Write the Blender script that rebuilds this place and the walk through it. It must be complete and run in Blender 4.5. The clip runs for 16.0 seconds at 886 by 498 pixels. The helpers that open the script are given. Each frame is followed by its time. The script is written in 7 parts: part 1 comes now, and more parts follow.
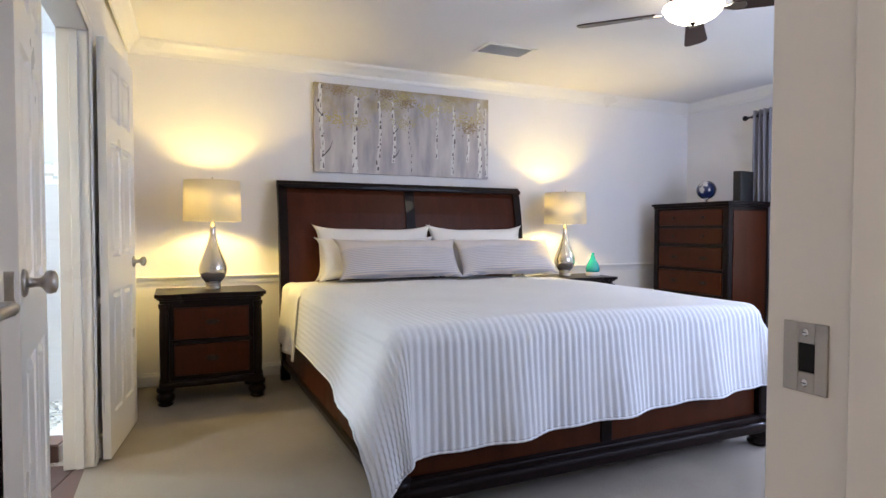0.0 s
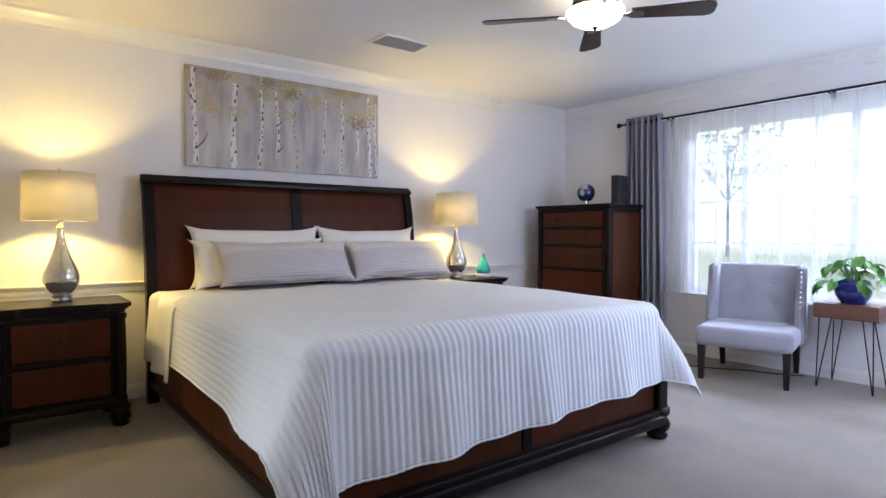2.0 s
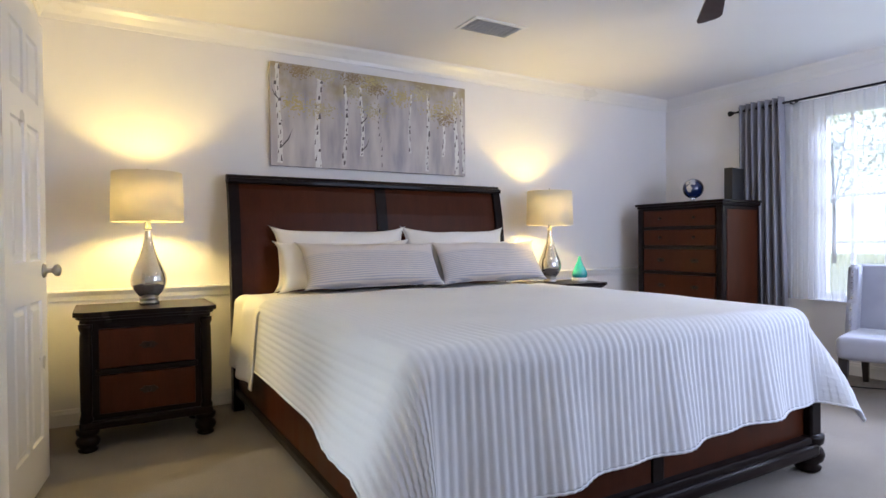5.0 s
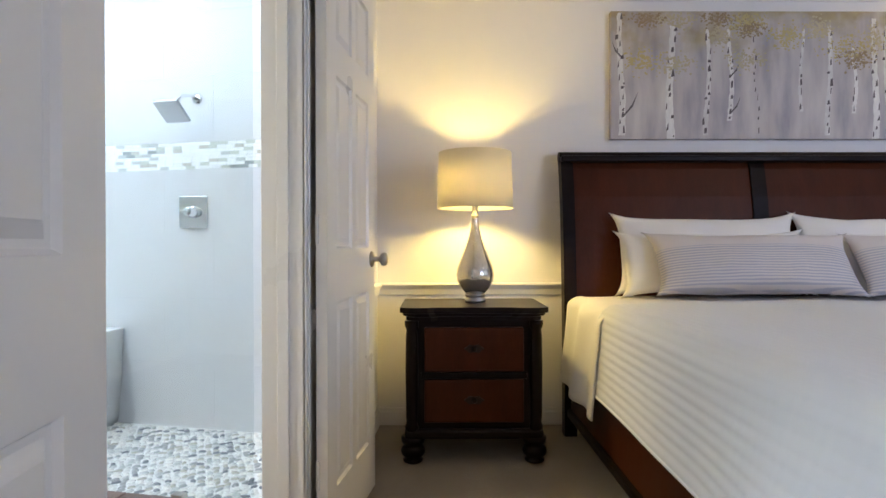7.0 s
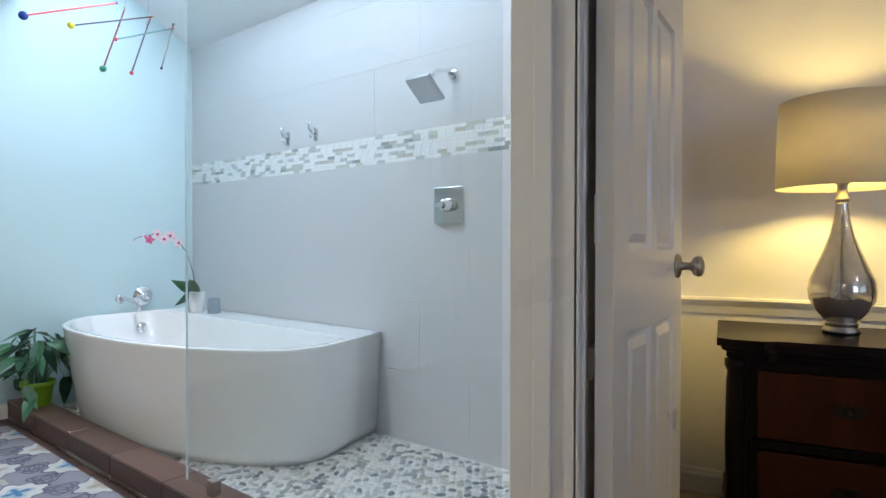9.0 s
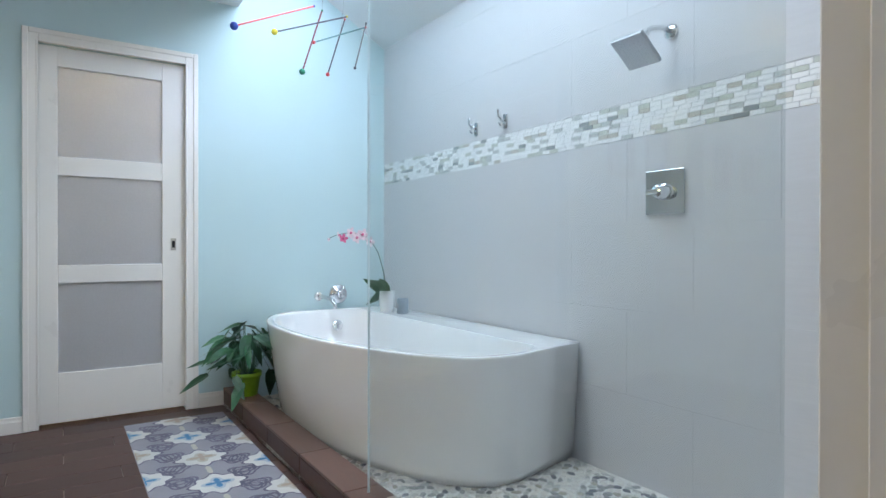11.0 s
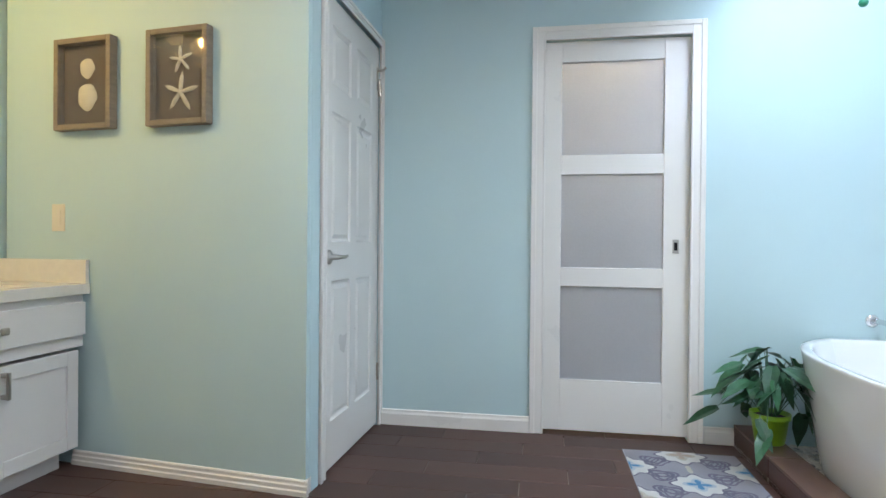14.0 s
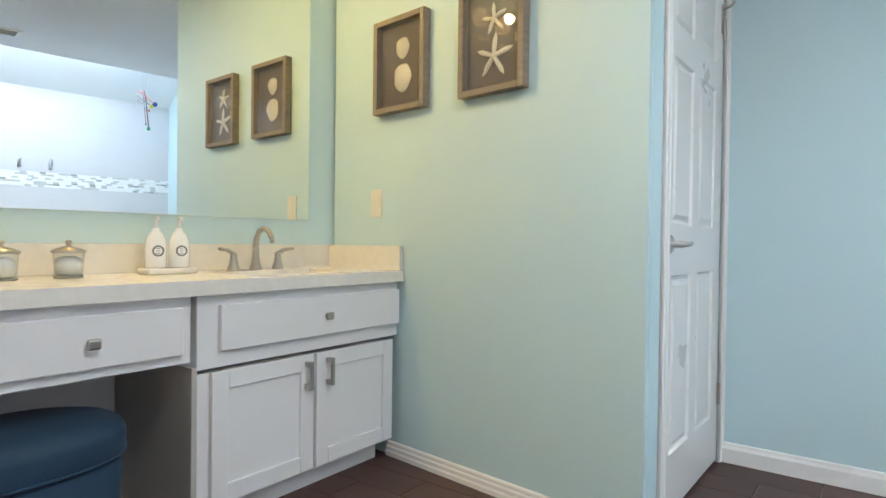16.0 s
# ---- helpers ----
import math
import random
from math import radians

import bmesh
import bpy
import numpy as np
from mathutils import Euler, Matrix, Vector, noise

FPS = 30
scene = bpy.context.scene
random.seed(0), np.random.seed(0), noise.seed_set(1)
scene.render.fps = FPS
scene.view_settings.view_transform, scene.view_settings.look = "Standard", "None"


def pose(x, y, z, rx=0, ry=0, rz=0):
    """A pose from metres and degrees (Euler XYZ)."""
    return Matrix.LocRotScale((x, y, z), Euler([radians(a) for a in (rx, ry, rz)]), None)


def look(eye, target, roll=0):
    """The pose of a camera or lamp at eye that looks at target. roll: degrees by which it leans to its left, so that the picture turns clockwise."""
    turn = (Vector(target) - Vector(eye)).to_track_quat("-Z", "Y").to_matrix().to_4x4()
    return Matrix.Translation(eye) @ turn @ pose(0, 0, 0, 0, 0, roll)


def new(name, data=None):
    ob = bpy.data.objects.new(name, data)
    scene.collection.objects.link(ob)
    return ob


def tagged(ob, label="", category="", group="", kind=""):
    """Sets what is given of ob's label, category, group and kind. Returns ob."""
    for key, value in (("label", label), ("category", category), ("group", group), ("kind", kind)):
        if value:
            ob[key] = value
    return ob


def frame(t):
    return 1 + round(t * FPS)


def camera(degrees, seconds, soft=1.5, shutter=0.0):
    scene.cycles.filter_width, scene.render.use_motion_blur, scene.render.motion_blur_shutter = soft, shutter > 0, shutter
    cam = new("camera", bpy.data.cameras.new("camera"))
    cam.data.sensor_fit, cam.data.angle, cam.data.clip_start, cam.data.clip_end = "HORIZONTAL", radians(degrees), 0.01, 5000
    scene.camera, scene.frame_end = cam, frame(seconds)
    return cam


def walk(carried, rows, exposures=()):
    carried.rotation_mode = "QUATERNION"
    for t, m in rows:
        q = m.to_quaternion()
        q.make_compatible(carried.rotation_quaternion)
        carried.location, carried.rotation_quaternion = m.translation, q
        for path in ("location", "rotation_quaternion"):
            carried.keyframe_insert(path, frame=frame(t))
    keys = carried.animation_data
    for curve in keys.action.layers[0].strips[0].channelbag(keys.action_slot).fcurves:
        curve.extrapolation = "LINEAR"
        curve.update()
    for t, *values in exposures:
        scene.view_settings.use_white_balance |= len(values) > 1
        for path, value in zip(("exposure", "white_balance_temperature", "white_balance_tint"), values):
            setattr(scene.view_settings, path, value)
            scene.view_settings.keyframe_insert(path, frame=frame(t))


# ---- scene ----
cam = camera(74.2, 16.0)
PATH = [
    (0, (0.241, -4.638, 1.116), (1.07, -2.819, 1.052), 0.1),
    (0.5, (0.233, -4.532, 1.106), (1.177, -2.769, 1.049), 0.1),
    (1, (0.204, -4.436, 1.099), (1.254, -2.735, 1.046), 0.1),
    (1.5, (0.176, -4.381, 1.123), (1.324, -2.745, 1.062), 0.2),
    (2, (0.153, -4.348, 1.118), (1.374, -2.765, 1.058), 0.1),
    (2.5, (0.138, -4.321, 1.114), (1.415, -2.782, 1.057), 0.1),
    (3, (0.139, -4.308, 1.113), (1.439, -2.789, 1.056), 0.1),
    (5.5, (0.282, -3.877, 1.032), (1.059, -2.034, 1.013), -0.5),
    (6, (0.305, -3.694, 1.013), (0.784, -1.752, 1.0), -0.4),
    (6.5, (0.301, -3.462, 1.006), (0.531, -1.475, 0.995), -0.2),
    (7, (0.287, -3.241, 0.991), (0.303, -1.241, 0.979), -0.1),
    (7.5, (0.277, -3.008, 1.0), (0.042, -1.022, 0.992), 0.1),
    (8, (0.227, -2.836, 1.01), (-0.231, -0.89, 0.991), -0.1),
    (8.5, (0.171, -2.657, 1.014), (-0.499, -0.773, 0.993), 0.0),
    (9, (0.13, -2.563, 0.997), (-0.734, -0.759, 0.976), 0.1),
    (11.5, (-0.168, -2.252, 0.964), (-1.66, -0.92, 0.957), 0.1),
    (12, (-0.265, -2.237, 0.963), (-1.875, -1.05, 0.955), 0.2),
    (12.5, (-0.36, -2.234, 0.971), (-2.119, -1.282, 0.957), 0.3),
    (13, (-0.444, -2.261, 0.973), (-2.32, -1.569, 0.96), 0.3),
    (13.5, (-0.575, -2.278, 0.971), (-2.53, -1.855, 0.958), 0.5),
    (14, (-0.736, -2.248, 0.973), (-2.733, -2.131, 0.959), 0.5),
    (14.5, (-0.871, -2.267, 0.958), (-2.867, -2.39, 0.945), 0.6),
    (15, (-0.973, -2.319, 0.949), (-2.939, -2.684, 0.934), 0.6),
    (15.5, (-1.081, -2.425, 0.951), (-2.994, -3.009, 0.925), 0.6),
    (16, (-1.181, -2.5, 0.917), (-3.0148, -3.2971, 0.891), 0.7),
]
EXPOSURE = [(0, 1.2), (1.5, 1.05), (3, 0.97), (5.5, 1.08), (7, 0.95), (8, 0.55), (9, 0.22), (11.5, 0.16), (12.5, 0.22), (14.5, 0.56), (16, 0.72)]
walk(cam, [(t, look(eye, target, roll)) for t, eye, target, roll in PATH], EXPOSURE)

# ---- light and exposure ----
def make_world():
    w = bpy.data.worlds.new("world")
    scene.world = w
    w.use_nodes = True
    nt = w.node_tree
    bg = nt.nodes["Background"]
    sky = nt.nodes.new("ShaderNodeTexSky")
    sky.sky_type = "NISHITA"
    sky.sun_disc = False
    sky.sun_elevation = radians(52)
    sky.sun_rotation = radians(200)
    nt.links.new(sky.outputs[0], bg.inputs[0])
    bg.inputs[1].default_value = 0.06


def area(name, m, sx, sy, watts, color, spread=180):
    d = bpy.data.lights.new(name, "AREA")
    d.shape, d.size, d.size_y, d.energy, d.color = "RECTANGLE", sx, sy, watts, color
    d.spread = radians(spread)
    ob = new(name, d)
    ob.matrix_world = m
    return ob


def point(name, x, y, z, watts, color, radius=0.04):
    d = bpy.data.lights.new(name, "POINT")
    d.energy, d.color, d.shadow_soft_size = watts, color, radius
    ob = new(name, d)
    ob.location = (x, y, z)
    return ob


BATH = pose(0, 0, 0, 0, 0, -13)     # the bathroom stands at a slight angle to the bedroom
WARM, DAY, COOL = (1.0, 0.745, 0.245), (0.55, 0.655, 1.0), (0.68, 0.825, 1.0)
make_world()
sun = new("sun", bpy.data.lights.new("sun", "SUN"))
sun.data.energy, sun.data.angle, sun.data.color = 2.5, radians(0.5), (1.0, 0.95, 0.88)
sun.matrix_world = look((0, 0, 0), (0.35, -0.6, -0.9))
area("window_daylight", look((9.0, -2.77, 4.7), (2.2, -2.5, 0.9)), 4.6, 2.0, 1000, DAY)
# fill daylight for the foot of the bed, from an added, unseen window
area("south_fill_daylight", pose(3.7, -4.36, 1.45, 90, 0, 0), 1.7, 1.1, 25, DAY)
# unseen lamp added in the hall to brighten the entry jamb
point("unseen_hall_bulb", 0.75, -5.1, 2.3, 8, (1.0, 0.88, 0.78), 0.1)
area("skylight_daylight", BATH @ pose(-1.75, -1.03, 2.80, -30.9, 0, 0), 1.9, 0.5, 46, COOL)
point("lamp_bulb_a", 0.47, -0.33, 1.29, 14, WARM)
point("lamp_bulb_b", 3.40, -0.33, 1.29, 13, WARM)
point("vanity_bulb", *(BATH @ Vector((-1.40, -4.66, 2.2))), 17.5, (1.0, 0.70, 0.25), 0.025)

area("downlight_bulb", BATH @ pose(-1.2, -2.6, 2.415), 0.13, 0.13, 18, (0.95, 0.97, 1.0))


# ---- materials ----
def srgb(r, g, b):
    return tuple(((c / 255 + 0.055) / 1.055) ** 2.4 if c > 10 else c / 255 / 12.92 for c in (r, g, b))


def surface(name, col, rough=0.5, metal=0.0, vary=0.08, scale=3.0, fine=60.0, bump=0.0, dist=0.002, emit=0.0, stretch=(1, 1, 1), random_tone=0.0, coat=0.0, col2=None, sheen=0.0):
    """A procedural material: two scales of noise in the colour and the roughness, and fine relief."""
    m = bpy.data.materials.new(name)
    m.use_nodes = True
    nt = m.node_tree
    b = nt.nodes["Principled BSDF"]
    L = nt.links.new
    tc = nt.nodes.new("ShaderNodeTexCoord")
    mp = nt.nodes.new("ShaderNodeMapping")
    mp.inputs["Scale"].default_value = stretch
    L(tc.outputs["Object"], mp.inputs[0])
    big = nt.nodes.new("ShaderNodeTexNoise")
    big.inputs["Scale"].default_value = scale
    big.inputs["Detail"].default_value = 5
    small = nt.nodes.new("ShaderNodeTexNoise")
    small.inputs["Scale"].default_value = fine
    small.inputs["Detail"].default_value = 3
    L(mp.outputs[0], big.inputs[0])
    L(mp.outputs[0], small.inputs[0])
    mix = nt.nodes.new("ShaderNodeMix")
    mix.data_type = "RGBA"
    c2 = col2 or tuple(min(1, c * (1 + vary * 2)) for c in col)
    mix.inputs[6].default_value = (*[c * (1 - vary) for c in col], 1)
    mix.inputs[7].default_value = (*c2, 1)
    add = nt.nodes.new("ShaderNodeMath")
    add.operation = "MULTIPLY_ADD"
    add.inputs[1].default_value = 0.45
    sub = nt.nodes.new("ShaderNodeMath")
    sub.operation = "MULTIPLY_ADD"
    sub.inputs[1].default_value = 0.9
    sub.inputs[2].default_value = -0.17
    L(big.outputs[0], sub.inputs[0])
    L(small.outputs[0], add.inputs[0])
    L(sub.outputs[0], add.inputs[2])
    L(add.outputs[0], mix.inputs[0])
    out = mix.outputs[2]
    if random_tone:
        info = nt.nodes.new("ShaderNodeObjectInfo")
        mr = nt.nodes.new("ShaderNodeMapRange")
        mr.inputs[3].default_value, mr.inputs[4].default_value = 1 - random_tone, 1 + random_tone
        L(info.outputs["Random"], mr.inputs[0])
        vm = nt.nodes.new("ShaderNodeVectorMath")
        vm.operation = "SCALE"
        L(out, vm.inputs[0])
        L(mr.outputs[0], vm.inputs["Scale"])
        out = vm.outputs[0]
    L(out, b.inputs["Base Color"])
    rr = nt.nodes.new("ShaderNodeMapRange")
    rr.inputs[3].default_value, rr.inputs[4].default_value = max(0.0, rough - min(0.08, rough * 0.5)), min(1, rough + min(0.08, rough * 0.5))
    L(big.outputs[0], rr.inputs[0])
    L(rr.outputs[0], b.inputs["Roughness"])
    b.inputs["Metallic"].default_value = metal
    b.inputs["Coat Weight"].default_value = coat
    b.inputs["Sheen Weight"].default_value = sheen
    if bump:
        bn = nt.nodes.new("ShaderNodeBump")
        bn.inputs["Strength"].default_value = bump
        bn.inputs["Distance"].default_value = dist
        L(small.outputs[0], bn.inputs["Height"])
        L(bn.outputs[0], b.inputs["Normal"])
    if emit:
        b.inputs["Emission Color"].default_value = (*col, 1)
        b.inputs["Emission Strength"].default_value = emit
    return m


def glassy(name, tint, rough=0.0, ior=1.45, thin=True):
    """Thin clear glass: mostly transparent with a grazing gloss, or solid refracting glass."""
    m = bpy.data.materials.new(name)
    m.use_nodes = True
    nt = m.node_tree
    b = nt.nodes["Principled BSDF"]
    out = nt.nodes["Material Output"]
    if not thin:
        b.inputs["Base Color"].default_value = (*tint, 1)
        b.inputs["Roughness"].default_value, b.inputs["IOR"].default_value = rough, ior
        b.inputs["Transmission Weight"].default_value = 1
        return m
    tr = nt.nodes.new("ShaderNodeBsdfTransparent")
    tr.inputs[0].default_value = (*tint, 1)
    gl = nt.nodes.new("ShaderNodeBsdfGlossy")
    gl.inputs["Roughness"].default_value = rough
    lw = nt.nodes.new("ShaderNodeLayerWeight")
    lw.inputs[0].default_value = 0.5
    pw = nt.nodes.new("ShaderNodeMath")
    pw.operation = "POWER"
    pw.inputs[1].default_value = 5.0
    nt.links.new(lw.outputs["Facing"], pw.inputs[0])
    fr = nt.nodes.new("ShaderNodeMath")
    fr.operation = "MULTIPLY_ADD"
    fr.inputs[1].default_value, fr.inputs[2].default_value = 0.7, 0.035
    nt.links.new(pw.outputs[0], fr.inputs[0])
    mx = nt.nodes.new("ShaderNodeMixShader")
    nt.links.new(fr.outputs[0], mx.inputs[0])
    nt.links.new(tr.outputs[0], mx.inputs[1])
    nt.links.new(gl.outputs[0], mx.inputs[2])
    nt.links.new(mx.outputs[0], out.inputs[0])
    return m


def cloth(name, col, see=0.0, trans=0.5, weave=900):
    """Translucent cloth; see: the share of light that passes straight through the weave."""
    m = bpy.data.materials.new(name)
    m.use_nodes = True
    nt = m.node_tree
    out = nt.nodes["Material Output"]
    L = nt.links.new
    tc = nt.nodes.new("ShaderNodeTexCoord")
    nz = nt.nodes.new("ShaderNodeTexNoise")
    nz.inputs["Scale"].default_value = 7
    nz.inputs["Detail"].default_value = 6
    L(tc.outputs["Object"], nz.inputs[0])
    mix = nt.nodes.new("ShaderNodeMix")
    mix.data_type = "RGBA"
    mix.inputs[6].default_value = (*[c * 0.93 for c in col], 1)
    mix.inputs[7].default_value = (*[min(1, c * 1.05) for c in col], 1)
    L(nz.outputs[0], mix.inputs[0])
    df, tl, tp = nt.nodes.new("ShaderNodeBsdfDiffuse"), nt.nodes.new("ShaderNodeBsdfTranslucent"), nt.nodes.new("ShaderNodeBsdfTransparent")
    L(mix.outputs[2], df.inputs[0])
    L(mix.outputs[2], tl.inputs[0])
    a, c = nt.nodes.new("ShaderNodeMixShader"), nt.nodes.new("ShaderNodeMixShader")
    a.inputs[0].default_value, c.inputs[0].default_value = trans, see
    L(df.outputs[0], a.inputs[1])
    L(tl.outputs[0], a.inputs[2])
    L(a.outputs[0], c.inputs[1])
    L(tp.outputs[0], c.inputs[2])
    L(c.outputs[0], out.inputs[0])
    return m


M = dict(
    wall=surface("cream_wall_paint", (0.80, 0.775, 0.76), 0.6, vary=0.02, fine=220, bump=0.25, dist=0.001),
    ceiling=surface("white_ceiling_paint", (0.81, 0.785, 0.775), 0.8, vary=0.02, fine=160, bump=0.4, dist=0.002),
    trim=surface("white_semi_gloss_paint", (0.80, 0.775, 0.735), 0.3, vary=0.02, fine=90),
    carpet=surface("beige_carpet", (0.228, 0.186, 0.138), 0.95, vary=0.34, scale=2.6, fine=380, bump=1.0, dist=0.006, sheen=0.3),
    espresso=surface("espresso_wood", (0.009, 0.005, 0.0045), 0.34, vary=0.3, scale=4, fine=40, stretch=(1, 1, 8), coat=0.08),
    cherry=surface("cherry_veneer", (0.050, 0.0125, 0.0042), 0.36, vary=0.35, scale=3, fine=26, stretch=(5, 5, 0.9), coat=0.0),
    quilt=surface("white_quilt", (0.74, 0.75, 0.77), 0.9, vary=0.03, fine=500, bump=0.5, dist=0.002, sheen=0.2),
    sheet=surface("white_cotton", (0.80, 0.78, 0.76), 0.9, vary=0.03, fine=600, bump=0.4, dist=0.001),
    greycloth=surface("light_grey_velvet", (0.33, 0.325, 0.36), 0.85, vary=0.08, scale=9, fine=300, bump=0.3, sheen=0.5),
    curtain=surface("grey_curtain", (0.27, 0.26, 0.285), 0.9, vary=0.1, fine=400, bump=0.3),
    black=surface("black_iron", (0.012, 0.011, 0.012), 0.45, metal=0.6, vary=0.2),
    nickel=surface("satin_nickel", (0.45, 0.42, 0.38), 0.3, metal=1.0, vary=0.1, fine=200),
    chrome=surface("chrome", (0.75, 0.76, 0.78), 0.09, metal=1.0, vary=0.04),
    bronze=surface("dark_bronze", (0.03, 0.02, 0.014), 0.4, metal=0.7, vary=0.2),
    aqua=surface("aqua_wall_paint", (0.52, 0.675, 0.70), 0.55, vary=0.025, fine=220, bump=0.25, dist=0.001),
    whitewall=surface("white_bath_ceiling", (0.78, 0.80, 0.81), 0.8, vary=0.02, fine=160, bump=0.3),
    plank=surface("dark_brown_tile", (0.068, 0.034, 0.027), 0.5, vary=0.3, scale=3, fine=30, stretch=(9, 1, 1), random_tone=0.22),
    grout=surface("pale_grout", (0.40, 0.35, 0.32), 0.9, vary=0.15),
    tile=surface("pale_grey_tile", (0.585, 0.59, 0.61), 0.42, vary=0.04, scale=5, fine=50, stretch=(1, 1, 14), random_tone=0.006),
    tilegrout=surface("light_grey_grout", (0.60, 0.605, 0.62), 0.9, vary=0.05),
    tub=surface("white_acrylic", (0.86, 0.86, 0.86), 0.12, vary=0.01, coat=0.5),
    clear=glassy("clear_glass", (0.97, 0.985, 0.98)),
    sheer=cloth("white_sheer", (0.90, 0.91, 0.93), see=0.70, trans=0.38),
    shade=cloth("beige_linen", (0.74, 0.69, 0.58), see=0.0, trans=0.22),
    mirror=surface("mirror_silver", (0.9, 0.92, 0.91), 0.003, metal=1.0, vary=0.0),
)

for wood, spec in (("cherry", 0.14), ("espresso", 0.09)):
    M[wood].node_tree.nodes["Principled BSDF"].inputs["Specular IOR Level"].default_value = spec


# ---- shape helpers ----
def mesh_of(bm, name, smooth=False):
    me = bpy.data.meshes.new(name)
    bmesh.ops.recalc_face_normals(bm, faces=bm.faces)
    bm.to_mesh(me)
    bm.free()
    if smooth:
        me.polygons.foreach_set("use_smooth", [True] * len(me.polygons))
    return me


def part(name, bm, material, parent, label="", smooth=False):
    ob = new(name, mesh_of(bm, name, smooth))
    ob.data.materials.append(material)
    ob.parent = parent
    if label:
        ob["label"] = label
    return ob


def thing(name, m, label, category, group="", kind=""):
    ob = new(name)
    ob.empty_display_size = 0.1
    ob.matrix_world = m
    return tagged(ob, label, category, group, kind)


def struct(name, bm, material, label, category, m=None, smooth=False):
    ob = part(name, bm, material, None, "", smooth)
    if m is not None:
        ob.matrix_world = m
    return tagged(ob, label, category, "", "structure")


def box(x0, y0, z0, x1, y1, z1, bev=0.0, seg=2, bm=None):
    """A box between two corners, its edges rounded by bev."""
    own = bmesh.new()
    v = [own.verts.new((x, y, z)) for x in (x0, x1) for y in (y0, y1) for z in (z0, z1)]
    for f in ((0, 1, 3, 2), (4, 6, 7, 5), (0, 4, 5, 1), (2, 3, 7, 6), (0, 2, 6, 4), (1, 5, 7, 3)):
        own.faces.new([v[i] for i in f])
    if bev:
        bmesh.ops.bevel(own, geom=own.edges[:], offset=bev, segments=seg, profile=0.5, affect="EDGES")
    if bm is None:
        return own
    join(bm, own)
    return bm


def join(bm, other, m=None):
    me = bpy.data.meshes.new("tmp")
    other.to_mesh(me)
    other.free()
    if m is not None:
        me.transform(m)
    bm.from_mesh(me)
    bpy.data.meshes.remove(me)
    return bm


def lathe(profile, n=24, m=None):
    """A turned body from (radius, height) pairs."""
    bm = bmesh.new()
    rings = []
    for r, z in profile:
        rings.append([bm.verts.new((r * math.cos(2 * math.pi * i / n), r * math.sin(2 * math.pi * i / n), z)) for i in range(n)])
    for a, b in zip(rings, rings[1:]):
        for i in range(n):
            bm.faces.new((a[i], a[(i + 1) % n], b[(i + 1) % n], b[i]))
    if profile[0][0] > 1e-5:
        bm.faces.new(rings[0][::-1])
    if profile[-1][0] > 1e-5:
        bm.faces.new(rings[-1])
    bmesh.ops.remove_doubles(bm, verts=bm.verts, dist=1e-6)
    if m is not None:
        bm.transform(m)
    return bm


def tube(points, r, n=8, bm=None, taper=1.0):
    """A round bar along points."""
    bm = bm or bmesh.new()
    pts = [Vector(p) for p in points]
    rings = []
    for i, p in enumerate(pts):
        d = (pts[min(i + 1, len(pts) - 1)] - pts[max(i - 1, 0)]).normalized()
        up = Vector((0, 0, 1)) if abs(d.z) < 0.9 else Vector((1, 0, 0))
        s = d.cross(up).normalized()
        u = s.cross(d)
        rr = r * (1 + (taper - 1) * i / max(1, len(pts) - 1))
        rings.append([bm.verts.new(p + s * (rr * math.cos(2 * math.pi * k / n)) + u * (rr * math.sin(2 * math.pi * k / n))) for k in range(n)])
    for a, b in zip(rings, rings[1:]):
        for k in range(n):
            bm.faces.new((a[k], a[(k + 1) % n], b[(k + 1) % n], b[k]))
    bm.faces.new(rings[0][::-1])
    bm.faces.new(rings[-1])
    return bm


def extrude(outline, z0, z1, bm=None):
    """A prism over an outline of (x, y) points."""
    bm = bm or bmesh.new()
    lo = [bm.verts.new((x, y, z0)) for x, y in outline]
    hi = [bm.verts.new((x, y, z1)) for x, y in outline]
    n = len(outline)
    for i in range(n):
        bm.faces.new((lo[i], lo[(i + 1) % n], hi[(i + 1) % n], hi[i]))
    bm.faces.new(lo[::-1])
    bm.faces.new(hi)
    return bm


def sheet_grid(nu, nv, fn):
    """A grid of quads; fn(u, v) gives the place for u, v from 0 to 1."""
    bm = bmesh.new()
    rows = [[bm.verts.new(fn(i / nu, j / nv)) for i in range(nu + 1)] for j in range(nv + 1)]
    for a, b in zip(rows, rows[1:]):
        for i in range(nu):
            bm.faces.new((a[i], a[i + 1], b[i + 1], b[i]))
    return bm


def profile_run(section, length, m):
    """A moulding: section of (out, up) points run along x for length, then posed."""
    bm = bmesh.new()
    a = [bm.verts.new((0, -o, u)) for o, u in section]
    b = [bm.verts.new((length, -o, u)) for o, u in section]
    n = len(section)
    for i in range(n):
        bm.faces.new((a[i], a[(i + 1) % n], b[(i + 1) % n], b[i]))
    bm.faces.new(a[::-1])
    bm.faces.new(b)
    bm.transform(m)
    return bm


